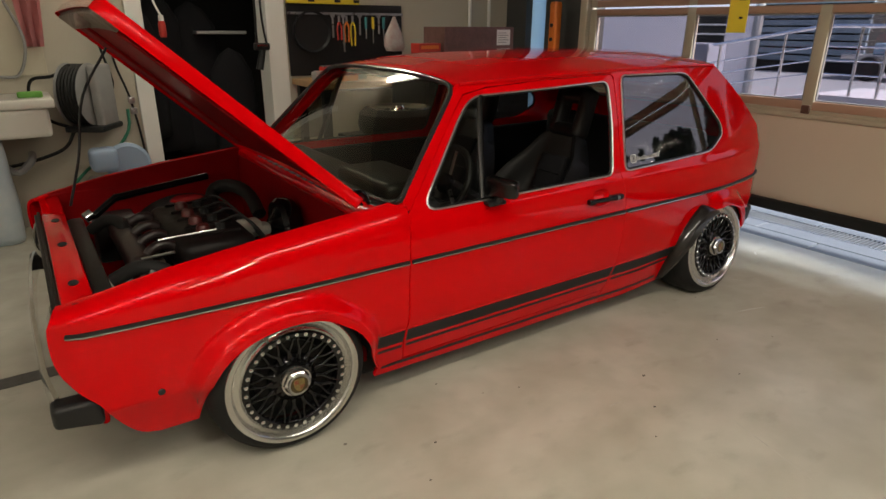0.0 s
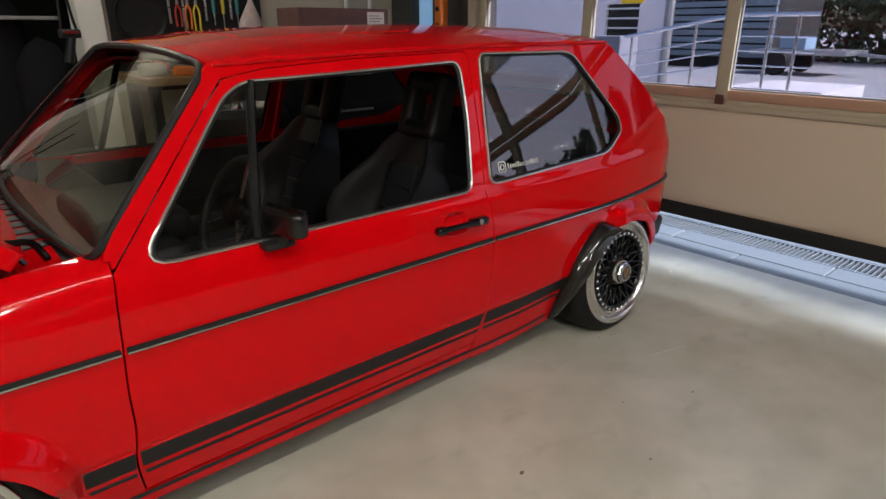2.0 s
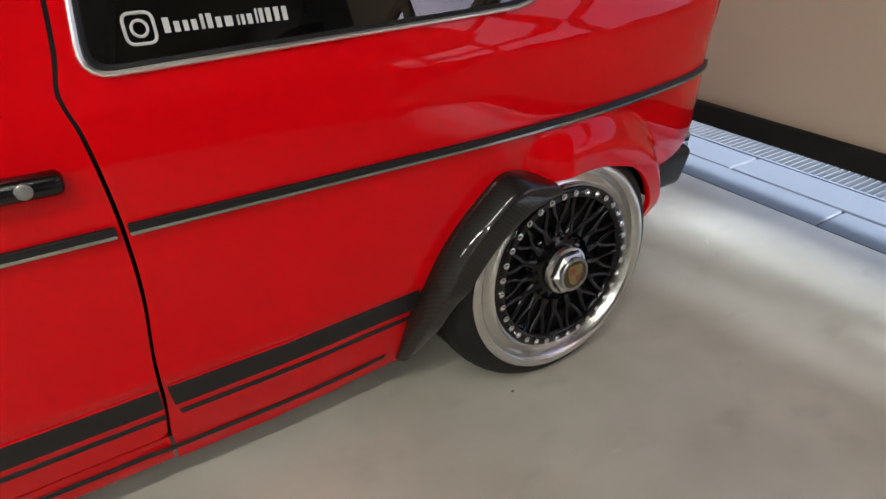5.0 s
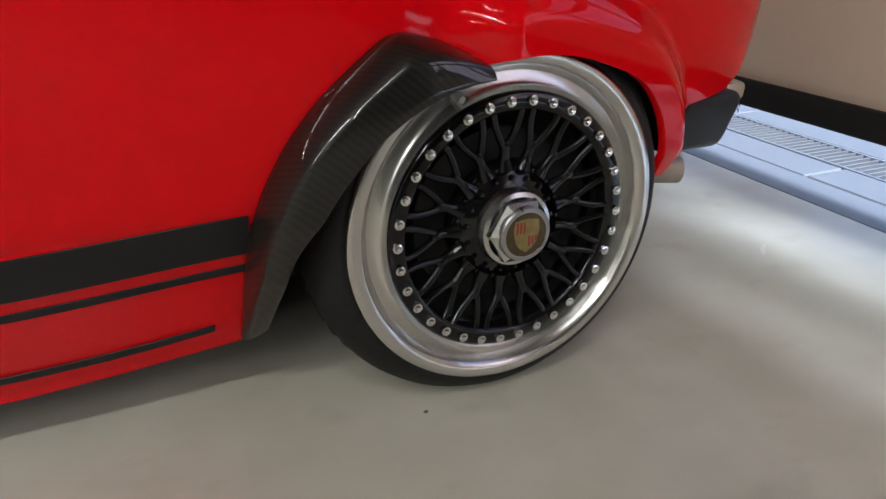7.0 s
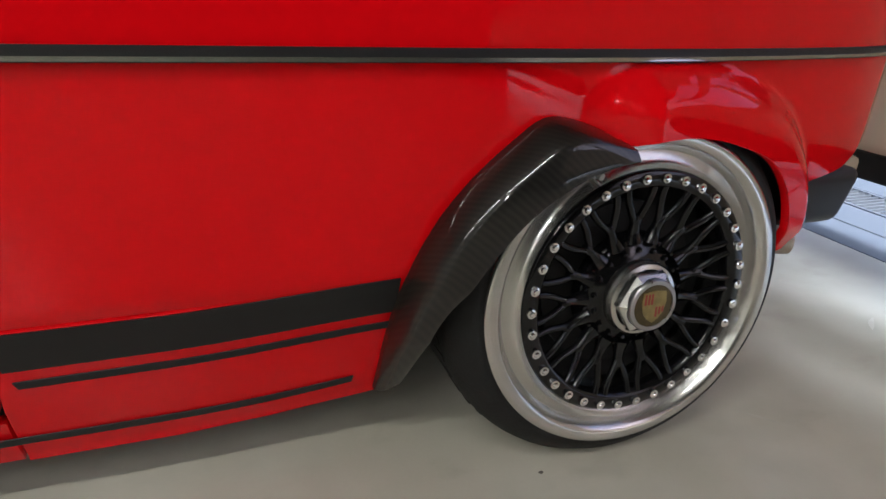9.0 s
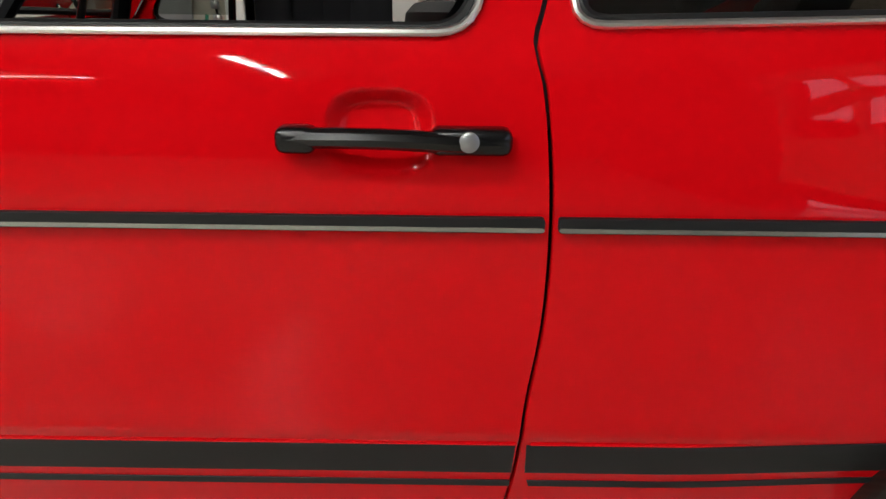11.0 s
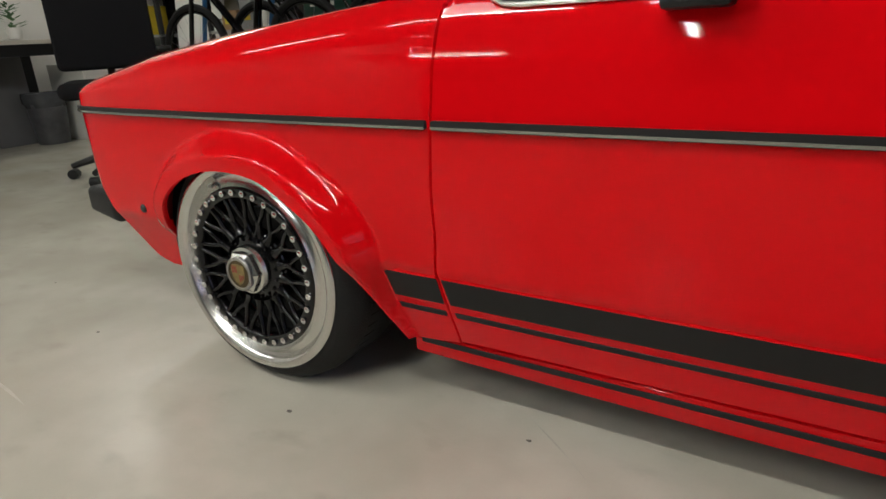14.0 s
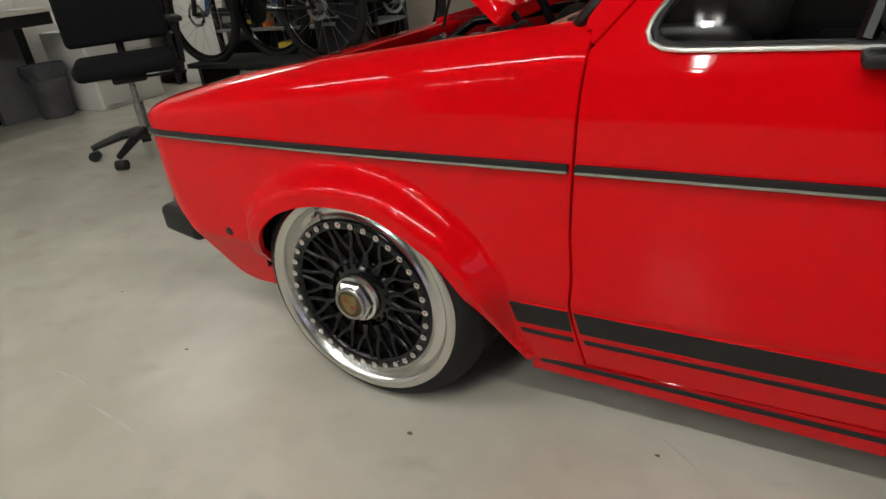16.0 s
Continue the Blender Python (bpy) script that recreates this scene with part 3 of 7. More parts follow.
    def low(x, s, near=near):
        y = np.minimum(np.interp(s, [0.09, 0.12, 0.172], [0.156, 0.142, 0.128]), np.where(x > 1.60, side_y(x, s, False), 1.0)) - 0.003
        return x, y if near else 2 * YC - y, s
    sheet("side_stripe", np.concatenate([arc([(0.388, 0.1440), (0.40, 0.1435), (1.1, 0.139), (1.6, 0.133), (1.82, 0.131), (1.92, 0.136), (2.028, 0.149)], step=0.04), arc([(2.030, 0.160), (1.92, 0.148), (1.82, 0.143), (1.6, 0.145), (1.1, 0.151), (0.388, 0.156)], step=0.04)]), [], low, BLACK_DECAL, sill, flip=flip, step=0.02, lip=0.002, edge=0.02)

    # carbon flare on the front half of the rear arch: a shell with a crease along it and a blunt end
    outer = arc([(2.060, 0.128), (2.071, 0.24), (2.089, 0.340), (2.117, 0.397), (2.135, 0.424), (2.169, 0.463), (2.215, 0.502), (2.240, 0.520), (2.258, 0.525), (2.292, 0.520), (2.327, 0.508), (2.350, 0.498)], step=0.004)
    inner = arc([(2.092, 0.150), (2.106, 0.22), (2.122, 0.285), (2.150, 0.336), (2.178, 0.378), (2.215, 0.420), (2.245, 0.443), (2.280, 0.462), (2.318, 0.474), (2.354, 0.479)], step=0.004)
    part("arch_flare", flare_shell(outer, inner, near), CARBON, quarter, "glossy carbon fibre arch flare", True, 28)

# door handle, lock and dish on the near door; plain copy on the far one
def door_furniture(door, near):
    sgn = -1 if near else 1
    y0 = lambda x, z, o: (float(side_y(x, z)) - o) if near else 2 * YC - float(side_y(x, z)) + o
    bm = bmesh.new()
    pts = arc([(1.3935, 0.0, 0.676), (1.4215, 0.0, 0.677), (1.4915, 0.0, 0.677), (1.5515, 0.0, 0.674), (1.5935, 0.0, 0.673)], step=0.012)
    prof = [(p[0], y0(1.40, p[2], 0.017 + 0.005 * math.sin(math.pi * (p[0] - 1.3935) / 0.2)), p[2]) for p in pts]
    sweep(bm, prof, 0.0098, 10)
    for a, b in ((1.3855, 1.4235), (1.5265, 1.6025)):
        box(bm, (a, min(y0(1.40, 0.675, 0.027), y0(1.40, 0.675, -0.004)), 0.662), (b, max(y0(1.40, 0.675, 0.027), y0(1.40, 0.675, -0.004)), 0.6875), 0.009, 3)
    handle = part("door_handle", bm, HANDLE_BLACK, door, "black door handle", True)
    bm = bmesh.new()
    lathe(bm, [(0, 0.002), (0.007, 0.002), (0.0092, 0.0005), (0.0092, -0.01)], 24, Matrix.Translation((1.5625, y0(1.40, 0.676, 0.0285), 0.676)) @ Matrix.Rotation(radians(90 * -sgn), 4, "X"))
    part("lock_cylinder", bm, GALV, handle, "round steel lock cylinder", True)


for o in list(car.children):
    if o.name.startswith("car_door"):
        door_furniture(o, o.name == "car_door")


# roof, windscreen, tailgate
def gutter_z(x):
    return np.interp(x, [0.70, 0.79, 0.84, 0.96, 1.234, 1.755, 2.33, 2.46], [1.16, 1.176, 1.184, 1.190, 1.203, 1.213, 1.213, 1.212])


def roof_half(x):
    return YC - side_y(x, gutter_z(x), False)


def roof_face(x, w):
    hw = roof_half(x)
    v = np.clip(np.abs(w / 0.6), 0, 1.02)
    crown = np.interp(x, [0.70, 0.80, 1.0, 1.3, 1.9, 2.3, 2.46], [0.030, 0.042, 0.058, 0.066, 0.066, 0.058, 0.046])
    return x, YC + w / 0.6 * hw, gutter_z(x) + crown * (1 - v**2.7)


def roof_front(w):
    return 0.832 - 0.02 * (1 - (w / 0.6) ** 2)


_w = np.linspace(-0.6, 0.6, 41)
SUNROOF = rounded([(1.02, -0.40), (1.62, -0.40), (1.62, 0.40), (1.02, 0.40)], 0.06, 6)
roof = sheet("roof", np.concatenate([[(2.455, w) for w in _w], [(roof_front(w), w) for w in _w[::-1]]]), [SUNROOF], roof_face, RED, car, step=0.04, lip=0.012)
mid = SUNROOF.mean(0)
sheet("sunroof_panel", mid + (SUNROOF - mid) * 0.985, [], lambda x, w: (lambda q: (q[0], q[1], q[2] + 0.001))(roof_face(x, w)), RED, roof, step=0.05, lip=0.012)
part("sunroof_seal", sweep(bmesh.new(), [tuple(float(c) - (0.008 if k == 2 else 0) for k, c in enumerate(roof_face(np.float64(p[0]), np.float64(p[1])))) for p in resample(SUNROOF, 0.04)], 0.007, 6, True), BLACK_PLASTIC, roof, "", True)
for sgn in (-1, 1):
    rim = [tuple(float(c) for c in roof_face(np.float64(x), np.float64(sgn * 0.6))) for x in np.linspace(0.84, 2.44, 60)]
    part("rain_gutter", sweep(bmesh.new(), [(x, y + sgn * 0.005, z - 0.002) for x, y, z in rim], 0.0075, 6), RED, roof, "", True)


def screen_face(v, u):
    """The windscreen: v across from -1 to 1, u from the cowl up to the roof."""
    w = v * 0.6
    top = np.stack(np.broadcast_arrays(*roof_face(roof_front(w), w)))
    hb = YC - side_y(0.458, 0.778, False)
    foot = np.stack(np.broadcast_arrays(0.457 - 0.06 * (1 - v**2), YC + v * hb, 0.778 + 0 * v))
    p = foot + (top - foot) * u
    bow = 0.022 * np.sin(np.pi * np.clip(u, 0, 1)) * (1 - v**4)
    return p[0] - bow * 0.7, p[1], p[2] + bow * 0.7


SCREEN = rounded([(-0.985, 0.03), (0.985, 0.03), (0.985, 0.975), (-0.985, 0.975)], 0.09, 6)
screen = sheet("windscreen", SCREEN, [], screen_face, SCREEN_GLASS, car, step=0.1, lip=0, edge=0.05, label="clear windscreen in black seal", flip=True)
screen.visible_shadow = False
ringpts = [tuple(float(c) for c in screen_face(np.float64(p[0]), np.float64(p[1]))) for p in resample(SCREEN, 0.05)]
for near in (True, False):  # rounded front edge of the windscreen pillar
    edge = [(x, float(side_y(x, z)) + 0.006, z) for x, z in resample(np.array([(0.834, 1.180), (0.803, 1.147), (0.731, 1.074), (0.606, 0.939), (0.522, 0.848), (0.491, 0.806)]), 0.03)[:16]]
    part("pillar_bead", sweep(bmesh.new(), [(x, y if near else 2 * YC - y, z) for x, y, z in edge], 0.0075, 10), RED, car, "", True)
part("screen_seal", sweep(bmesh.new(), ringpts, 0.010, 8, True), BLACK_PLASTIC, screen, "black rubber windscreen seal", True)
part("bright_frame", sweep(bmesh.new(), [(x - 0.006, y, z + 0.005) for x, y, z in ringpts], 0.0028, 6, True), DULL_CHROME, screen, "bright windscreen bead", True)

REAR = arc([(2.455, 1.246), (2.50, 1.215), (2.60, 1.145), (2.765, 1.03), (2.908, 0.918), (3.006, 0.845), (3.048, 0.79), (3.062, 0.70), (3.047, 0.60), (3.010, 0.50), (2.980, 0.42), (2.955, 0.365)], step=0.02)
_len = np.r_[0, np.cumsum(np.linalg.norm(np.diff(REAR, axis=0), axis=1))]


def tail_face(v, s):
    x, z = np.interp(s, _len, REAR[:, 0]), np.interp(s, _len, REAR[:, 1])
    hw = YC - side_y(np.minimum(x, 3.03) - 0.005, np.minimum(z, 1.21), False)
    return x - 0.03 * np.abs(v) ** 3, YC + v * hw, z - 0.035 * np.abs(v) ** 3 * (z > 1.0)


REAR_GLASS = rounded([(-0.84, 0.07), (0.84, 0.07), (0.84, 0.52), (-0.84, 0.52)], 0.06)
tail = sheet("tailgate", [(-1, 0.004), (1, 0.004), (1, _len[-1]), (-1, _len[-1])], [REAR_GLASS], tail_face, RED, car, step=0.05, lip=0.01, edge=0.04, flip=True)
g = sheet("rear_glass", REAR_GLASS, [], lambda v, s: (lambda q: (q[0] - 0.006, q[1], q[2] - 0.006))(tail_face(v, s)), GLASS, tail, step=0.1, lip=0, edge=0.05, flip=True, label="clear tailgate glass")
g.visible_shadow = False
part("glass_seal", sweep(bmesh.new(), [tuple(float(c) for c in tail_face(np.float64(p[0]), np.float64(p[1]))) for p in resample(REAR_GLASS, 0.05)], 0.012, 6, True), BLACK_PLASTIC, tail, "", True)

# cowl, bulkhead, engine bay
bm = bmesh.new()
box(bm, (0.335, YC - 0.752, 0.715), (0.475, YC + 0.752, 0.772), 0.012)
cowl = part("cowl", bm, RED, car)
bm = bmesh.new()
for k in range(14):
    box(bm, (0.37, YC - 0.5 + k * 0.072, 0.771), (0.43, YC - 0.45 + k * 0.072, 0.776), 0.002, 1)
part("cowl_grille", bm, BLACK_PLASTIC, cowl, "black cowl air grille")
part("bulkhead", boxed((0.33, YC - 0.70, 0.18), (0.345, YC + 0.70, 0.75), 0.004), RED_SHADED, car)
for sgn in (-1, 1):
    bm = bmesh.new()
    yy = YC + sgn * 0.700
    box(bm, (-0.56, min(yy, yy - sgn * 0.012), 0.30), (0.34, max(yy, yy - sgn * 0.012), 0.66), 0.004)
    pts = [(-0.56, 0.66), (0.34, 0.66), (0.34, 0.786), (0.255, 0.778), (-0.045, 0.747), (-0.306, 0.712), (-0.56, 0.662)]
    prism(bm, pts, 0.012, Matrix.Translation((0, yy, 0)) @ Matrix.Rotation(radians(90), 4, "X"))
    part("inner_wing", bm, RED_SHADED, car)
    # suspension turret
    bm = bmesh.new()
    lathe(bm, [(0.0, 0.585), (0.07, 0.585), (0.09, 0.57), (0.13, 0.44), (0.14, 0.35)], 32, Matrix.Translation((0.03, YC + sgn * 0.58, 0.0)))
    part("strut_turret", bm, RED_SHADED, car, "", True)
bm = bmesh.new()
box(bm, (-0.585, YC - 0.70, 0.60), (-0.50, YC + 0.70, 0.648), 0.012)
box(bm, (-0.585, YC - 0.68, 0.36), (-0.565, YC - 0.45, 0.61), 0.006)
box(bm, (-0.585, YC + 0.45, 0.36), (-0.565, YC + 0.68, 0.61), 0.006)
front_panel = part("front_panel", bm, RED, car, "red slam panel, its round openings only coloured on", True)
# panel is solid; flat dark ovals paint the shade inside its openings
for yy in (0.36, 0.78, 1.12):
    bm = bmesh.new()
    lathe(bm, [(0, 0.0), (0.8, 0.0), (1.0, 0.002), (1.0, -0.004)], 28, Matrix.Translation((-0.541, yy, 0.6485)) @ Matrix.Diagonal((0.015, 0.024, 1, 1)))
    part("oval_opening", bm, DARK, front_panel, "dark flat oval, the shade of an opening")
# grille and lamps
bm = bmesh.new()
for k in range(11):
    z = 0.405 + k * 0.018
    box(bm, (-0.612, YC - 0.62, z), (-0.598, YC + 0.62, z + 0.007), 0.002, 1)
box(bm, (-0.600, YC - 0.64, 0.39), (-0.588, YC + 0.64, 0.60), 0.003, 1)
grille = part("grille", bm, BLACK_PLASTIC, car, "black slatted grille")
for sgn in (-1, 1):
    bm = bmesh.new()
    lathe(bm, [(0, 0.035), (0.05, 0.03), (0.085, 0.016), (0.092, 0.0), (0.092, -0.03)], 36, Matrix.Translation((-0.600, YC + sgn * 0.50, 0.498)) @ Matrix.Rotation(radians(-90), 4, "Y"))
    part("headlamp", bm, CHROME, car, "round chrome headlamp", True)
bm = bmesh.new()
box(bm, (-0.55, YC - 0.64, 0.215), (-0.525, YC + 0.64, 0.40), 0.01)
part("front_valance", bm, RED, car)
# bumpers
bm = bmesh.new()
pts = arc([(-0.640, 0.14, 0), (-0.658, 0.30, 0), (-0.668, 0.60, 0), (-0.672, YC, 0), (-0.668, 2 * YC - 0.60, 0), (-0.658, 2 * YC - 0.30, 0), (-0.640, 2 * YC - 0.14, 0)], step=0.06)
sec = [(0.0, 0.302), (-0.012, 0.306), (-0.018, 0.33), (-0.018, 0.37), (-0.012, 0.394), (0.0, 0.398)]
rows = [[bm.verts.new((p[0] + dx, p[1], z)) for dx, z in sec] for p in pts]
for a, b in zip(rows, rows[1:]):
    for k in range(len(sec)):
        bm.faces.new((a[k], a[(k + 1) % len(sec)], b[(k + 1) % len(sec)], b[k]))
bumper = part("front_bumper", bm, CHROME, car, "chrome front bumper with black end caps", True)
for yy in (0.095, 2 * YC - 0.095):
    s = -1 if yy < YC else 1
    bm = boxed((-0.668, min(yy, yy - s * 0.078), 0.303), (-0.540, max(yy, yy - s * 0.078), 0.392), 0.020, 4)
    for v in bm.verts:
        if v.co.x > -0.59:
            v.co.z += (v.co.x + 0.59) * -0.35
        if v.co.x < -0.64:
            v.co.z = 0.347 + (v.co.z - 0.347) * 0.82
    part("bumper_end_cap", bm, BLACK_PLASTIC, bumper, "black plastic bumper end cap", True)
bm = bmesh.new()
box(bm, (2.985, YC - 0.62, 0.315), (3.055, YC + 0.62, 0.39), 0.012)
rear_bumper = part("rear_bumper", bm, CHROME, car, "chrome rear bumper", True)
for s in (-1, 1):
    yy = YC + s * 0.705
    bm = boxed((2.810, min(yy, yy - s * 0.10), 0.295), (2.958, max(yy, yy - s * 0.10), 0.395), 0.022, 4)
    for v in bm.verts:
        v.co.x -= (0.395 - v.co.z) * 0.35
    part("bumper_end_cap", bm, BLACK_PLASTIC, rear_bumper, "black plastic bumper end cap", True)
part("exhaust_pipe", sweep(bmesh.new(), [(2.60, 0.38, 0.235), (2.78, 0.29, 0.228), (2.925, 0.250, 0.224)], 0.028, 20, caps=False), material("heat_tinted_steel", (0.40, 0.34, 0.27), 0.42, 0.6, blotch=0.4, blotch_size=25), car, "dull steel exhaust tail pipe", True)
bm = bmesh.new()
lathe(bm, [(0, 0.004), (0.008, 0.003), (0.011, 0.0), (0.011, -0.004)], 20, Matrix.Translation((-0.385, float(side_y(-0.385, 0.356)) - 0.001, 0.356)) @ Matrix.Rotation(radians(90), 4, "X"))
part("rubber_plug", bm, BLACK_PLASTIC, car, "small black rubber plug", True)

# bonnet, propped open
HINGE, UP = Vector((0.356, 0.0, 0.823)), Vector((-0.742, 0.0, 0.670))
OUT = Vector((-0.670, 0.0, -0.742))  # towards the engine


def hood_point(u, y, d):
    return HINGE + UP * u + OUT * d + Vector((0, y, 0))


def hood_face(d):
    def face(u, w):
        crown = 0.018 * (1 - (w / 0.72) ** 2)
        p = [HINGE[k] + UP[k] * u + OUT[k] * (d - crown) for k in range(3)]
        return p[0], YC + w + 0 * u, p[2]
    return face


HOOD = rounded([(0.0, -0.715), (0.955, -0.66), (0.955, 0.66), (0.0, 0.715)], [0.02, 0.06, 0.06, 0.02], 5)
hood = sheet("bonnet", HOOD, [], hood_face(0.0), RED, car, step=0.06, lip=0.042, flip=True, label="raised red bonnet")
mid = HOOD.mean(0)
HI = mid + (HOOD - mid) * (0.985, 0.985)
sheet("bonnet_lining", HI, [], hood_face(0.030), RED_SHADED, hood, step=0.06, lip=0.012, label="underside of the bonnet in dull red with its shade mixed in")
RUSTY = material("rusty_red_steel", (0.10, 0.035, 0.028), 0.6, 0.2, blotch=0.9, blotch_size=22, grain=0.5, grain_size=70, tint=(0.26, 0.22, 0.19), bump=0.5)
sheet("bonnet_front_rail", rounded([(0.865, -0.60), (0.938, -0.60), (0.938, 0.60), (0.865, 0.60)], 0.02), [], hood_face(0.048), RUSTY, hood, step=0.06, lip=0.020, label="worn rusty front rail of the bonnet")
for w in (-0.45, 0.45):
    part("bonnet_rib", sweep(bmesh.new(), [tuple(hood_point(u, YC + w * (1 - 0.25 * u), 0.020)) for u in (0.08, 0.3, 0.55, 0.86)], 0.016, 8, flat=0.6), RED_SHADED, hood, "", True)
sheet("bonnet_inner_skin", mid + (HOOD - mid) * 0.97, [], hood_face(0.010), RED_SHADED, hood, step=0.1, lip=0)
bm = bmesh.new()
box(bm, (-0.02, YC - 0.10, 0), (0.03, YC + 0.10, 0.05), 0.01)
bmesh.ops.transform(bm, matrix=Matrix.Translation(hood_point(0.90, 0, 0.06)), verts=bm.verts)
part("bonnet_latch", bm, RUSTY, hood, "bonnet latch", True)
for yy in (0.20, 2 * YC - 0.20):
    bm = bmesh.new()
    sweep(bm, arc([(0.40, yy, 0.79), (0.375, yy, 0.835), (0.33, yy, 0.842), (0.27, yy, 0.872)], step=0.02), 0.008, 8)
    sweep(bm, [(0.355, yy - 0.03, 0.80), (0.31, yy - 0.03, 0.86)], 0.006, 6)
    part("bonnet_hinge", bm, BLACK_GLOSS, hood, "black bonnet hinge", True)
part("bonnet_cable", sweep(bmesh.new(), arc([tuple(hood_point(0.74, 1.42, 0.03)), (-0.34, 1.40, 1.10), (-0.40, 1.38, 0.85), (-0.47, 1.36, 0.64)], step=0.05), 0.006, 6), BLACK_PLASTIC, hood, "", True)

# engine and bay fittings
ENGINE_BLACK = material("engine_black", (0.006, 0.0055, 0.0055), 0.48, spec=0.16, blotch=0.4, blotch_size=16, tint=(0.013, 0.005, 0.005), rough_var=0.06)
eng = part("engine_block", boxed((-0.30, 0.55, 0.22), (0.10, 1.25, 0.52), 0.03, 3), BLACK_GLOSS, car, "black engine block with ribbed cover", True)
bm = bmesh.new()
box(bm, (-0.20, 0.50, 0.50), (0.08, 1.12, 0.655), 0.04, 3)
PLUG_RED = material("dull_red_plastic", (0.10, 0.012, 0.010), 0.45, blotch=0.5, blotch_size=30, tint=(0.03, 0.008, 0.008))
cover = part("cam_cover", bm, ENGINE_BLACK, eng, "black ribbed cam cover", True)
for k in range(5):
    part("cover_rib", boxed((-0.14, 0.575 + k * 0.12, 0.645), (0.04, 0.590 + k * 0.12, 0.664), 0.004, 1), ENGINE_BLACK, cover)
bm = bmesh.new()
for k in range(4):
    sweep(bm, arc([(-0.18, 0.62 + k * 0.14, 0.60), (-0.22, 0.62 + k * 0.14, 0.635), (-0.28, 0.62 + k * 0.14, 0.62), (-0.31, 0.62 + k * 0.14, 0.56)], step=0.03), 0.019, 12)
box(bm, (-0.36, 0.56, 0.52), (-0.28, 1.16, 0.62), 0.03, 3)
part("intake_manifold", bm, material("worn_black_casting", (0.016, 0.006, 0.006), 0.35, blotch=0.6, blotch_size=18, tint=(0.02, 0.02, 0.02), bump=0.3), eng, "black intake runners with red traces", True)
for k in range(4):
    bm = bmesh.new()
    lathe(bm, [(0, 0.05), (0.018, 0.05), (0.02, 0.02), (0.026, 0.0)], 16, Matrix.Translation((-0.02, 0.64 + k * 0.12, 0.63)))
    sweep(bm, arc([(-0.02, 0.64 + k * 0.12, 0.68), (0.05, 0.62 + k * 0.11, 0.70), (0.11, 0.58 + k * 0.07, 0.64), (0.15, 0.55, 0.55)], step=0.03), 0.005, 6)
    part("ignition_lead", bm, DARK, eng, "", True)
    part("plug_cap", lathe(bmesh.new(), [(0, 0.030), (0.018, 0.028), (0.025, 0.018), (0.027, 0.0)], 18, Matrix.Translation((-0.085, 0.64 + k * 0.12, 0.654))), PLUG_RED, cover, "dull dark red cap", True)
part("strut_brace", sweep(bmesh.new(), [(-0.40, 1.27, 0.60), (-0.30, 1.30, 0.665), (0.12, 1.36, 0.70)], 0.017, 12), BLACK_GLOSS, car, "glossy black brace bar", True)
bm = bmesh.new()
sweep(bm, [(-0.43, 1.262, 0.60), (-0.40, 1.27, 0.615)], 0.026, 12)
sweep(bm, [(-0.415, 1.24, 0.56), (-0.405, 1.26, 0.62)], 0.010, 8)
part("brace_clamp", bm, CHROME, car, "bright brace clamp", True)
bm = bmesh.new()
lathe(bm, [(0, 0.13), (0.03, 0.13), (0.05, 0.115), (0.10, 0.10), (0.115, 0.08), (0.115, 0.05), (0.10, 0.02), (0.06, 0.0), (0, 0.0)], 36, Matrix.Translation((0.325, 0.72, 0.60)) @ Matrix.Rotation(radians(-90), 4, "Y"))
part("brake_booster", bm, BLACK_GLOSS, car, "round black brake booster", True)
bm = bmesh.new()
box(bm, (0.06, 0.69, 0.57), (0.20, 0.76, 0.62), 0.02)
box(bm, (0.06, 0.68, 0.60), (0.16, 0.76, 0.645), 0.02, 3)
part("brake_reservoir", bm, material("milky_plastic", (0.42, 0.40, 0.35), 0.4, blotch=0.5, blotch_size=25), car, "milky plastic brake fluid reservoir", True)
part("air_box", boxed((-0.05, 0.40, 0.35), (0.22, 0.62, 0.60), 0.04, 3), BLACK_PLASTIC, car, "black air box", True)
part("radiator", boxed((-0.495, 0.38, 0.24), (-0.435, 1.36, 0.585), 0.012), BLACK_PLASTIC, car, "black radiator", True)
for pts, r in (([(-0.42, 0.55, 0.56), (-0.34, 0.52, 0.60), (-0.26, 0.50, 0.58), (-0.22, 0.50, 0.50)], 0.026),
               ([(-0.42, 1.18, 0.57), (-0.36, 1.12, 0.62), (-0.32, 1.0, 0.62), (-0.33, 0.9, 0.55)], 0.024),
               ([(0.06, 1.10, 0.62), (0.10, 1.16, 0.68), (0.16, 1.10, 0.70), (0.20, 0.98, 0.68), (0.20, 0.85, 0.62)], 0.030)):
    part("coolant_hose", sweep(bmesh.new(), arc(pts, step=0.03), r, 12), RUBBER, car, "thick black rubber hose", True)
bm = bmesh.new()
for r, y in ((0.052, 0.44), (0.046, 0.47), (0.055, 0.50), (0.048, 0.53)):
    lathe(bm, [(0, 0), (r, 0), (r, 0.022), (0, 0.022)], 28, Matrix.Translation((-0.29, y, 0.54)) @ Matrix.Rotation(radians(-90), 4, "X"))
part("throttle_body", bm, STEEL, car, "bright metal throttle body", True)
bm = bmesh.new()
sweep(bm, [(-0.35, 0.60, 0.60), (-0.22, 0.50, 0.64)], 0.006, 8)
sweep(bm, [(-0.30, 0.46, 0.60), (-0.36, 0.42, 0.53)], 0.012, 8)
sweep(bm, [(-0.25, 0.62, 0.655), (-0.05, 0.58, 0.672)], 0.004, 6)
part("linkage_rods", bm, STEEL, car, "", True)
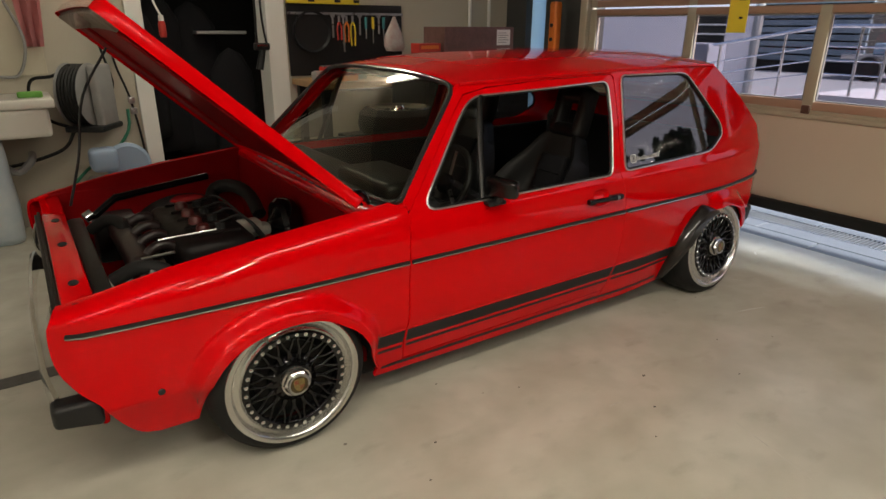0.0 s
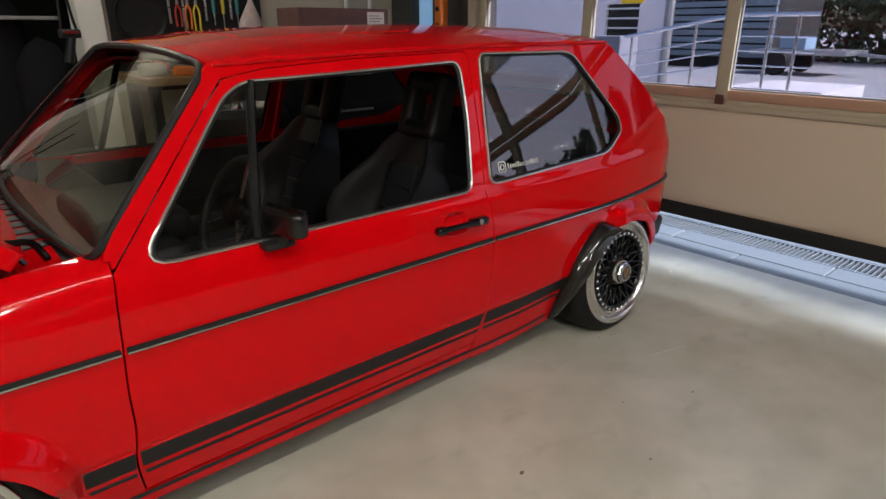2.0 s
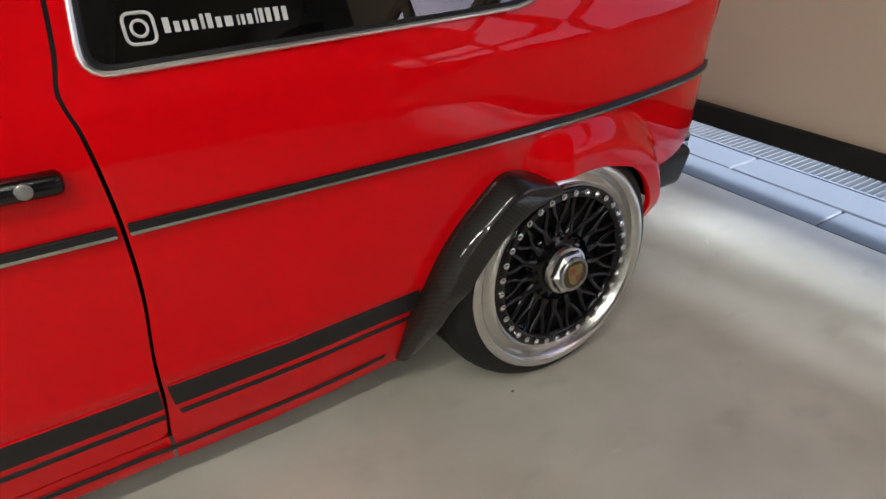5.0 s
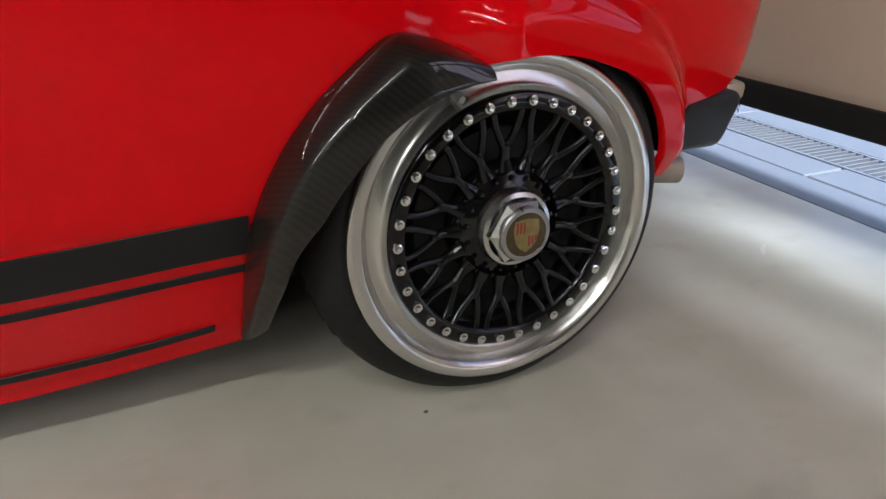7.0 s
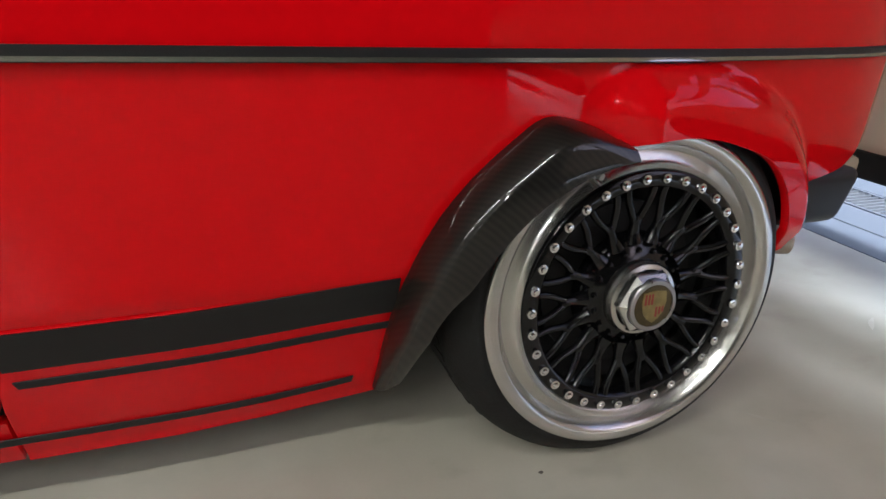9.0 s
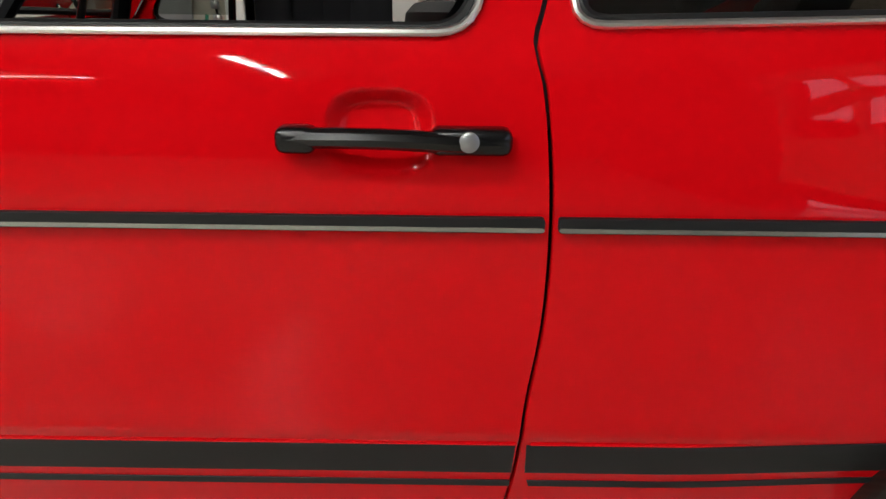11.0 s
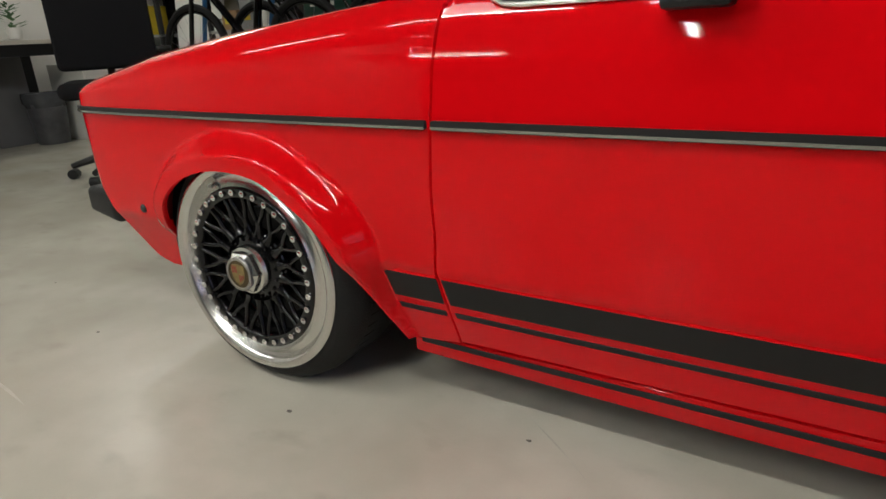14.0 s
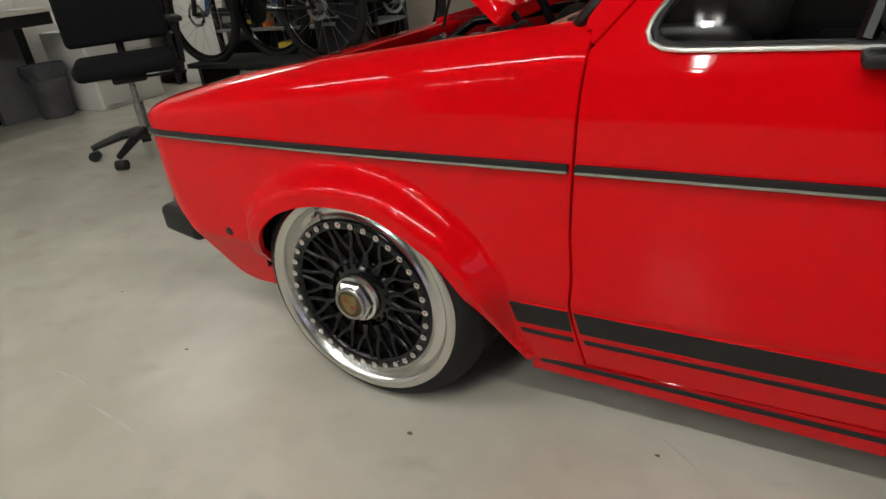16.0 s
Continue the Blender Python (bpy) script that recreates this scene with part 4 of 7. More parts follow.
part("battery", boxed((-0.40, 1.32, 0.36), (-0.22, 1.50, 0.56), 0.015), BLACK_PLASTIC, car, "black battery", True)

# underside and wheel housings
part("floor_pan", boxed((0.33, YC - 0.66, 0.092), (2.10, YC + 0.66, 0.175), 0.02), DARK, car)
part("undertray", boxed((-0.45, YC - 0.45, 0.12), (0.33, YC + 0.45, 0.19), 0.02), DARK, car)
part("rear_floor", boxed((2.10, YC - 0.50, 0.12), (2.72, YC + 0.50, 0.20), 0.02), DARK, car)
part("rear_underside", boxed((2.70, YC - 0.56, 0.27), (2.90, YC + 0.56, 0.34), 0.02), DARK, car)
for hx, arch in ((HUB_F, ARCH_F), (HUB_R, ARCH_R)):
    for sgn in (-1, 1):
        bm = bmesh.new()
        angs = np.linspace(0.16 if hx == HUB_R else -0.10, math.pi + 0.08, 26)
        ring = lambda y: [bm.verts.new((hx + 0.305 * math.cos(a), y, HUB_Z + 0.02 + 0.29 * math.sin(a))) for a in angs]
        y0, y1 = YC + sgn * 0.775, YC + sgn * 0.42
        r0, r1 = ring(y0), ring(y1)
        for k in range(len(angs) - 1):
            bm.faces.new((r0[k], r0[k + 1], r1[k + 1], r1[k]))
        bm.faces.new(r1)
        part("wheel_housing", bm, DARK, car, "", True)

# wheels: polished stepped lips, black cross-spoke centres, bright bolts
WHEEL_TURN = {}
BRONZE = material("dark_bronze", (0.10, 0.075, 0.032), 0.4, 0.5, blotch=0.6, blotch_size=120, tint=(0.03, 0.022, 0.01))


def wheel(at, turn, camber):
    base = Matrix.Translation(at) @ Matrix.Rotation(radians(turn), 4, "Z") @ Matrix.Rotation(radians(camber), 4, "X") @ Matrix.Scale(1.027, 4)
    toface = Matrix.Rotation(radians(90), 4, "X")  # the profile's height points out of the car
    bm = bmesh.new()
    lathe(bm, [(0.171, -0.012), (0.176, 0.0), (0.180, -0.006), (0.186, -0.010), (0.198, -0.012), (0.203, -0.004), (0.206, 0.002), (0.211, 0.006), (0.220, 0.007), (0.2255, 0.005),
               (0.228, -0.001), (0.227, -0.008), (0.216, -0.016), (0.209, -0.04), (0.200, -0.15), (0.18, -0.15), (0.175, -0.04)], 96, toface, True)
    rim = part("wheel", bm, POLISHED, car, "polished stepped alloy rim", True, 50)
    rim.matrix_basis = base
    bm = bmesh.new()
    prof = [(0.220, -0.006), (0.227, -0.002), (0.234, -0.001), (0.243, -0.006), (0.254, -0.016), (0.263, -0.029), (0.2685, -0.043), (0.2710, -0.060), (0.2715, -0.09), (0.271, -0.175),
            (0.266, -0.19), (0.245, -0.205), (0.225, -0.21), (0.215, -0.19), (0.215, -0.03)]
    lathe(bm, prof, 96, toface, True)
    for v in bm.verts:  # flattened where it stands on the floor
        low = (base @ v.co).z
        if low < 0.001:
            v.co = base.inverted() @ ((base @ v.co) + Vector((0, 0, 0.001 - low)))
    part("tyre", bm, RUBBER, rim, "stretched low-profile black tyre", True, 40)
    bm = bmesh.new()  # tread grooves as raised shoulder blocks
    for k in range(60):
        a = 2 * math.pi * k / 60
        box(bm, (0.2675, -0.006, -0.093), (0.2722, 0.006, -0.058), 0.001, 1, toface @ Matrix.Rotation(a, 4, "Z"))
    part("tread", bm, RUBBER, rim, "", False)
    # black centre: ring, hub disc, forked spokes
    bm = bmesh.new()
    lathe(bm, [(0.150, -0.006), (0.153, 0.003), (0.157, 0.005), (0.172, 0.005), (0.176, 0.001), (0.176, -0.012), (0.150, -0.016)], 72, toface, True)
    part("bolt_ring", bm, BLACK_GLOSS, rim, "gloss black bolt ring", True, 50)
    bm = bmesh.new()
    lathe(bm, [(0, 0.0), (0.050, -0.002), (0.060, -0.008), (0.074, -0.014), (0.082, -0.020), (0.085, -0.032), (0, -0.032)], 68, toface)
    part("hub_disc", bm, BLACK_GLOSS, rim, "gloss black hub disc", True, 50)
    for k in range(17):
        o = attach(new("spoke", SPOKE), rim)
        o.matrix_basis = toface @ pose(0, 0, 0, 0, 0, 360 * (k + 0.5) / 17)
        for ring, rr, off in ((0, 0.064, 0.25), (1, 0.076, 0.0)):
            b = attach(new("spoke_stud", BOLT_SMALL), rim)
            a = 2 * math.pi * (k + off) / 17
            b.matrix_basis = toface @ pose(rr * math.cos(a), rr * math.sin(a), -0.008 - 0.006 * ring, 0, 0, math.degrees(a))
    part("wheel_backing", lathe(bmesh.new(), [(0, -0.075), (0.17, -0.075), (0.17, -0.085), (0, -0.085)], 32, toface), DARK, rim)
    part("brake_disc", lathe(bmesh.new(), [(0, -0.045), (0.10, -0.045), (0.122, -0.047), (0.122, -0.06), (0, -0.06)], 40, toface), material("dark_disc", (0.03, 0.029, 0.028), 0.5, 0.7, blotch=0.4, blotch_size=20) if "disc" not in WHEEL_TURN else WHEEL_TURN["disc"], rim, "dark brake disc", True)
    for k in range(34):
        a = 2 * math.pi * k / 34
        b = attach(new("rim_bolt", BOLT), rim)
        b.matrix_basis = toface @ pose(0.1645 * math.cos(a), 0.1645 * math.sin(a), 0.005, 0, 0, k * 37)
    bm = bmesh.new()  # hexagonal centre nut
    lathe(bm, [(0.0, 0.032), (0.034, 0.032), (0.037, 0.030), (0.0455, 0.022), (0.0475, 0.012)], 6, toface)
    lathe(bm, [(0.044, 0.014), (0.050, 0.012), (0.053, 0.005), (0.053, -0.006), (0.048, -0.01)], 48, toface)
    part("centre_nut", bm, POLISHED, rim, "hexagonal polished centre nut", False)
    bm = bmesh.new()
    lathe(bm, [(0.030, 0.0), (0.030, 0.0345), (0.035, 0.0345), (0.0365, 0.0325), (0.0365, 0.0)], 40, toface)
    part("emblem_ring", bm, STEEL, rim, "", True)
    bm = lathe(bmesh.new(), [(0.0, 0.0338), (0.022, 0.0336), (0.030, 0.033)], 32, toface)
    em = part("emblem", bm, BRONZE, rim, "dark round emblem with a gold shield", True)
    crest = [(1.22 * x, 1.22 * y) for x, y in ((-0.014, 0.016), (0.0, 0.018), (0.014, 0.016), (0.0155, 0.004), (0.0125, -0.008), (0.007, -0.015), (0.0, -0.0195), (-0.007, -0.015), (-0.0125, -0.008), (-0.0155, 0.004))]
    part("emblem_shield", prism(bmesh.new(), crest, 0.0016, toface @ Matrix.Translation((0, 0, 0.0335))), GOLD, em, "worn gold shield")
    bm = bmesh.new()
    for a, b in ((-0.0155, -0.0125), (-0.0105, -0.0075), (-0.0055, -0.0025)):
        box(bm, (a, 0.003, 0.0348), (b, 0.0180, 0.0356), 0, 1, toface)
        box(bm, (-b, -0.0185 + 0.6 * abs(a), 0.0348), (-a, -0.001, 0.0356), 0, 1, toface)
    part("emblem_field", bm, EMBLEM_RED, em, "dull red bars")
    bm = bmesh.new()
    sweep(bm, [toface @ Vector((-0.083, 0.176, -0.016)), toface @ Vector((-0.080, 0.170, 0.006))], 0.0045, 10)
    part("valve", bm, STEEL, rim, "", True)
    return rim


bm = bmesh.new()
lathe(bm, [(0.0, 0.0075), (0.0028, 0.0072), (0.0038, 0.0055), (0.0042, 0.0045), (0.0066, 0.004), (0.0068, -0.004)], 8)
BOLT = finish(bm, "rim_bolt", CHROME, True, 40)
bm = bmesh.new()
lathe(bm, [(0.0, 0.004), (0.003, 0.003), (0.0045, -0.002)], 6)
BOLT_SMALL = finish(bm, "spoke_stud", BLACK_GLOSS)
bm = bmesh.new()
sweep(bm, [(0.074, 0, -0.016), (0.084, 0, -0.0155), (0.092, 0, -0.0145), (0.100, 0, -0.013), (0.108, 0, -0.0115), (0.113, 0, -0.011)], [0.0130, 0.0098, 0.0078, 0.0070, 0.0078, 0.0050], 8)
for d in (-1, 1):
    sweep(bm, arc([(0.100, d * 0.001, -0.0125), (0.113, d * 0.0065, -0.0095), (0.130, d * 0.0142, -0.006), (0.144, d * 0.0185, -0.0035), (0.156, d * 0.0200, -0.001)], step=0.008), 0.0050, 7)
SPOKE = finish(bm, "spoke", BLACK_GLOSS, True, 60)
WHEEL_TURN["disc"] = material("dark_disc", (0.03, 0.029, 0.028), 0.5, 0.7, blotch=0.4, blotch_size=20)
for hx, camber in ((HUB_F, -0.5), (HUB_R, -4.0)):
    wheel((hx, 0.043, HUB_Z), 0, camber)
    wheel((hx, 2 * YC - 0.043, HUB_Z), 180, camber)

# mirror on the near door
near_door = bpy.data.objects["car_door"]
MIRROR_AT = pose(0.880, 0.032, 0.815, 0, 0, 17)
bm = boxed((-0.034, -0.070, -0.042), (0.020, 0.070, 0.044), 0.018, 4)
for v in bm.verts:  # the shell bulges forward and narrows towards its outer end
    k = 1 - 0.22 * max(0.0, -v.co.y / 0.07)
    v.co.z *= k
    if v.co.x < 0:
        v.co.x *= 1 - 0.55 * (abs(v.co.y) / 0.07) ** 2
        v.co.z *= 0.90
bmesh.ops.transform(bm, matrix=MIRROR_AT, verts=bm.verts)
mirror = part("wing_mirror", bm, HANDLE_BLACK, near_door, "glossy black plastic wing mirror", True)
part("mirror_glass", boxed((0.0195, -0.056, -0.030), (0.0215, 0.058, 0.033), 0.001, 1, MIRROR_AT), CHROME, mirror, "mirror glass")
bm = bmesh.new()
box(bm, (0.828, 0.038, 0.745), (0.912, 0.085, 0.765), 0.008)
sweep(bm, arc([(0.872, 0.055, 0.760), (0.876, 0.045, 0.77), (0.880, 0.038, 0.79)], step=0.02), 0.016, 10)
part("mirror_foot", bm, BLACK_PLASTIC, near_door, "black mirror foot", True)

# lettering on the rear side glass, kept as a plain mark and bars
q = bpy.data.objects["rear_quarter_panel"]
def on_glass(x, z, o=0.0015):
    return (x, float(side_y(x, z)) + 0.006 - o, z)
bm = bmesh.new()
ring = rounded([(1.712, 0.802), (1.746, 0.802), (1.746, 0.836), (1.712, 0.836)], 0.010)
sweep(bm, [on_glass(*p) for p in ring], 0.0022, 6, True)
sweep(bm, [on_glass(1.729 + 0.009 * math.cos(t), 0.819 + 0.009 * math.sin(t)) for t in np.linspace(0, 2 * math.pi, 16)[:-1]], 0.0020, 6, True)
part("sticker_mark", bm, WHITE_PRINT, q, "white rounded sticker mark", True)
bm = bmesh.new()
xs = 1.756
for k, wd in enumerate([0.010, 0.009, 0.008, 0.009, 0.006, 0.009, 0.009, 0.013, 0.004, 0.006, 0.009, 0.004, 0.007, 0.009, 0.009, 0.009]):
    hgt = 0.017 if k in (0, 4, 5, 11, 12, 13, 14, 15) else 0.012
    a, b, c, d = (on_glass(xs, 0.811), on_glass(xs + wd * 0.75, 0.811), on_glass(xs + wd * 0.75, 0.811 + hgt), on_glass(xs, 0.811 + hgt))
    bm.faces.new([bm.verts.new(p) for p in (a, b, c, d)])
    xs += wd * 1.12 + 0.001
part("sticker_bars", bm, WHITE_PRINT, q, "row of small white bars")

# ---- cabin
part("cabin_floor", boxed((0.36, YC - 0.68, 0.176), (2.55, YC + 0.68, 0.205), 0.01), DARK, car)
for sgn in (-1, 1):
    y0, y1 = sorted((YC + sgn * 0.705, YC + sgn * 0.68))
    bm = boxed((0.52, y0, 0.21), (1.62, y1, 0.735), 0.02, 3)
    box(bm, (0.80, min(YC + sgn * 0.68, YC + sgn * 0.62), 0.52), (1.35, max(YC + sgn * 0.68, YC + sgn * 0.62), 0.57), 0.02, 3)
    part("door_card", bm, CLOTH, car, "black cloth door card", True)
    y0, y1 = sorted((YC + sgn * 0.70, YC + sgn * 0.66))
    part("rear_side_card", boxed((1.66, y0, 0.21), (2.60, y1, 0.76), 0.02, 3), CLOTH, car, "black rear side card", True)
bm = boxed((0.40, YC - 0.70, 0.60), (0.70, YC + 0.70, 0.775), 0.04, 3)
box(bm, (0.50, 0.26, 0.74), (0.74, 0.70, 0.83), 0.03, 3)
part("dashboard", bm, BLACK_PLASTIC, car, "black plastic dashboard", True)
part("dash_lower", boxed((0.38, YC - 0.68, 0.30), (0.50, YC + 0.68, 0.61), 0.03, 3), DARK, car)
bm = bmesh.new()
sm = pose(0.93, 0.50, 0.735, 0, -62, 0)
sweep(bm, [sm @ Vector((0.165 * math.cos(t), 0.165 * math.sin(t), 0)) for t in np.linspace(0, 2 * math.pi, 40)[:-1]], 0.015, 10, True)
steering = part("steering_wheel", bm, BLACK_PLASTIC, car, "black three-spoke steering wheel", True)
bm = bmesh.new()
for t in (0, 120, 240):
    sweep(bm, [sm @ Vector((0.03 * math.cos(radians(t)), 0.03 * math.sin(radians(t)), -0.02)), sm @ Vector((0.155 * math.cos(radians(t)), 0.155 * math.sin(radians(t)), 0))], 0.010, 8, flat=0.4)
part("wheel_spokes", bm, STEEL, steering, "steel steering wheel spokes", True)
part("steering_column", bar(sm @ Vector((0, 0, -0.015)), sm @ Vector((0, 0, -0.30)), 0.03), BLACK_PLASTIC, steering, "", True)
part("horn_button", lathe(bmesh.new(), [(0, 0.012), (0.03, 0.010), (0.045, 0.0), (0.045, -0.02)], 28, sm), BLACK_GLOSS, steering, "", True)
bm = boxed((2.10, YC - 0.60, 0.25), (2.50, YC + 0.60, 0.50), 0.05, 3)
rear_seat = part("rear_seat", bm, CLOTH, car, "black cloth rear bench seat", True)
bm = boxed((2.44, YC - 0.60, 0.42), (2.58, YC + 0.60, 0.86), 0.05, 3, None)
part("rear_backrest", bm, CLOTH, rear_seat, "", True)
part("parcel_shelf", boxed((2.58, YC - 0.60, 0.76), (2.84, YC + 0.60, 0.78), 0.008), BLACK_PLASTIC, car)
part("headlining", boxed((0.86, YC - 0.50, 1.168), (2.40, YC + 0.50, 1.176), 0.003), material("headlining_cloth", (0.05, 0.048, 0.045), 0.95, grain=0.3, grain_size=200, bump=0.3), car)


LEATHER = material("black_leatherette", (0.008, 0.0078, 0.008), 0.42, spec=0.5, grain=0.3, grain_size=180, tint=(0.014, 0.0135, 0.014), bump=0.25, bump_size=500)


def bucket_seat(at):
    """A sports seat with side bolsters and a tall headrest."""
    m = Matrix.Translation(at)
    bm = bmesh.new()
    box(bm, (-0.26, -0.19, 0.0), (0.25, 0.19, 0.14), 0.05, 3, m)
    seat = part("front_seat", bm, CLOTH, car, "black cloth sports seat", True)
    for s in (-1, 1):
        part("seat_bolster", boxed((-0.24, min(s * 0.16, s * 0.26), 0.02), (0.24, max(s * 0.16, s * 0.26), 0.21), 0.045, 3, m), LEATHER, seat, "", True)
    lean = m @ Matrix.Translation((0.22, 0, 0.10)) @ Matrix.Rotation(radians(17), 4, "Y")
    bm = bmesh.new()
    lev = [(0.0, 0.20, 0.08), (0.06, 0.225, 0.12), (0.13, 0.240, 0.155), (0.20, 0.246, 0.170), (0.27, 0.238, 0.160), (0.34, 0.214, 0.125), (0.40, 0.188, 0.085), (0.45, 0.163, 0.055), (0.50, 0.138, 0.04), (0.535, 0.118, 0.025), (0.55, 0.10, 0.015)]
    rows = []
    for z, hw, bol in lev:
        row = []
        for k in range(25):
            s = -1 + 2 * k / 24
            dep = 0.02 - bol * smoothstep(0.55, 1.0, np.float64(abs(s)))
            row.append(bm.verts.new(lean @ Vector((float(dep), hw * s, z))))
        for k in range(13):
            s = 1 - 2 * k / 12
            row.append(bm.verts.new(lean @ Vector((0.11 - 0.03 * abs(s) ** 3, hw * s * 0.98, z))))
        rows.append(row)
    for a, b in zip(rows, rows[1:]):
        for k in range(len(a)):
            bm.faces.new((a[k], a[(k + 1) % len(a)], b[(k + 1) % len(b)], b[k]))
    bm.faces.new(rows[0])
    bm.faces.new(rows[-1])
    part("backrest", bm, LEATHER, seat, "bolstered black backrest", True, 60)
    bm = bmesh.new()
    for lo, hi in (((0.0, -0.110, 0.545), (0.095, -0.048, 0.79)), ((0.0, 0.048, 0.545), (0.095, 0.110, 0.79)), ((0.002, -0.106, 0.715), (0.093, 0.106, 0.793)), ((0.002, -0.106, 0.542), (0.093, 0.106, 0.612))):
        box(bm, lo, hi, 0.026, 3, lean)
    part("headrest", bm, LEATHER, seat, "tall black headrest with an opening", True)
    part("backrest_panel", boxed((-0.012, -0.085, 0.10), (0.03, 0.085, 0.44), 0.012, 3, lean), CLOTH, seat, "woven black centre panel", True)
    for k in range(3):
        part("cross_seam", sweep(bmesh.new(), [lean @ Vector((-0.013, -0.08, 0.17 + k * 0.09)), lean @ Vector((-0.014, 0.08, 0.17 + k * 0.09))], 0.003, 6), LEATHER, seat, "", True)
    for s in (-0.07, 0.07):
        part("headrest_post", bar(lean @ Vector((0.055, s, 0.48)), lean @ Vector((0.055, s, 0.56)), 0.009), STEEL, seat, "", True)


bucket_seat((1.28, 0.52, 0.26))
bucket_seat((1.23, 1.20, 0.26))

# ---------------------------------------------------------------- the garage shell
X_DOOR, Y_BACK, Y_FRONT, X_LEFT, Z_CEIL = 3.70, 3.50, -8.00, -4.80, 3.05


def wall(name, bm, mat, label, category="wall"):
    return solo(name, bm, mat, label, category, kind="structure")


wall("floor", boxed((X_LEFT - 0.2, Y_FRONT - 0.2, -0.12), (3.60, 5.2, 0.0)), CONCRETE, "smooth grey-beige sealed concrete garage floor", "floor")
bm = bmesh.new()
box(bm, (X_LEFT - 0.2, Y_BACK, 0.0), (0.30, Y_BACK + 0.2, Z_CEIL))
box(bm, (0.30, Y_BACK, 2.15), (1.22, Y_BACK + 0.2, Z_CEIL))
box(bm, (1.22, Y_BACK, 0.0), (3.78, Y_BACK + 0.2, Z_CEIL))
wall("wall_back", bm, PLASTER, "cream plastered back wall with a doorway")
wall("wall_left", boxed((X_LEFT - 0.2, Y_FRONT, 0.0), (X_LEFT, Y_BACK, Z_CEIL)), WHITE, "white painted office wall")
# added out of view; dark so the red lacquer mirrors little light
wall("wall_front", boxed((X_LEFT - 0.2, Y_FRONT - 0.2, 0.0), (3.98, Y_FRONT, Z_CEIL)), material("dark_unseen_wall", (0.07, 0.068, 0.065), 0.8, blotch=0.25, blotch_size=1.5, bump=0.2), "unseen closing wall, dark grey to dim reflections in the car")
wall("ceiling", boxed((X_LEFT - 0.2, Y_FRONT - 0.2, Z_CEIL), (3.98, Y_BACK + 0.2, Z_CEIL + 0.15)), CEIL, "unseen ceiling, coloured darker to hold back bounced light", "ceiling")
bm = bmesh.new()
box(bm, (3.78, Y_FRONT, 0.0), (3.98, -3.40, Z_CEIL))
box(bm, (3.78, -3.40, 2.55), (3.98, 2.36, Z_CEIL))
box(bm, (3.78, 2.36, 0.0), (3.98, 2.92, Z_CEIL))
box(bm, (3.78, 2.92, 2.30), (3.98, 3.20, Z_CEIL))
box(bm, (3.78, 3.20, 0.0), (3.98, Y_BACK + 0.2, Z_CEIL))
wall("wall_door_side", bm, material("dark_wall_paint", (0.05, 0.05, 0.048), 0.7, blotch=0.3, blotch_size=3, bump=0.2), "dark painted wall round the garage door")
# store room behind the doorway; its unlit darkness is put into the wall colour
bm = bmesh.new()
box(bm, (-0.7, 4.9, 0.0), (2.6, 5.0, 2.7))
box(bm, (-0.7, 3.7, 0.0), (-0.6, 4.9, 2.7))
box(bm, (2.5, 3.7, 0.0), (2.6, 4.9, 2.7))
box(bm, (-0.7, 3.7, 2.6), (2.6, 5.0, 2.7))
wall("store_room_wall", bm, DARK, "store room walls, coloured near-black for the unlit room's darkness")
wall("door_jamb_1", boxed((0.185, Y_BACK - 0.03, 0.0), (0.30, Y_BACK + 0.2, 2.22), 0.006), WHITE, "white painted door jamb", "door frame")
wall("door_jamb_2", boxed((1.21, Y_BACK - 0.05, 0.0), (1.37, Y_BACK + 0.2, 2.22), 0.006), WHITE, "white painted door jamb", "door frame")

# the sectional door, raised a hand's width
gdoor = thing("garage_door", "beige sectional garage door with glazed sections, raised slightly off the floor", "garage door", (X_DOOR, 0, 0))
DY0, DY1 = -3.30, 2.27
part("bottom_seal", boxed((-0.03, DY0, 0.180), (0.05, DY1, 0.258), 0.012, 3), RUBBER, gdoor, "black rubber bottom seal", True)
part("bottom_section", boxed((0.0, DY0, 0.250), (0.05, DY1, 0.835), 0.006), DOOR_BEIGE, gdoor, "plain beige lower panel", True)
bm = boxed((-0.018, DY0, 0.828), (0.05, DY1, 0.862), 0.010, 3)
box(bm, (-0.008, DY0, 0.86), (0.05, DY1, 0.885), 0.006)
part("section_rail", bm, DOOR_RAIL, gdoor, "tan aluminium section rail", True)
MULLS = [2.23, 1.265, 0.315, -0.635, -1.585, -2.535, -3.26]


def glazed_row(z0, z1):
    for a, b in ((z0, z0 + 0.055), (z1 - 0.05, z1)):
        part("window_rail", boxed((-0.004, DY0, a), (0.045, DY1, b), 0.006), DOOR_FRAME, gdoor, "brown window rail", True)
    for y in MULLS:
        part("mullion", boxed((-0.006, y - 0.036, z0), (0.046, y + 0.036, z1), 0.006), DOOR_RAIL, gdoor, "tan window mullion", True)
    for a, b in zip(MULLS[1:], MULLS):
        p = part("window_pane", boxed((0.018, a + 0.036, z0 + 0.055), (0.026, b - 0.036, z1 - 0.05)), PANE, gdoor, "clear acrylic window pane")
        p.visible_shadow = False
        bm = bmesh.new()
        ring = rounded([(a + 0.042, z0 + 0.061), (b - 0.042, z0 + 0.061), (b - 0.042, z1 - 0.056), (a + 0.042, z1 - 0.056)], 0.012)
        sweep(bm, [(0.010, q[0], q[1]) for q in ring], 0.0055, 6, True)
        part("pane_bead", bm, BEAD, gdoor, "grey glazing bead", True)


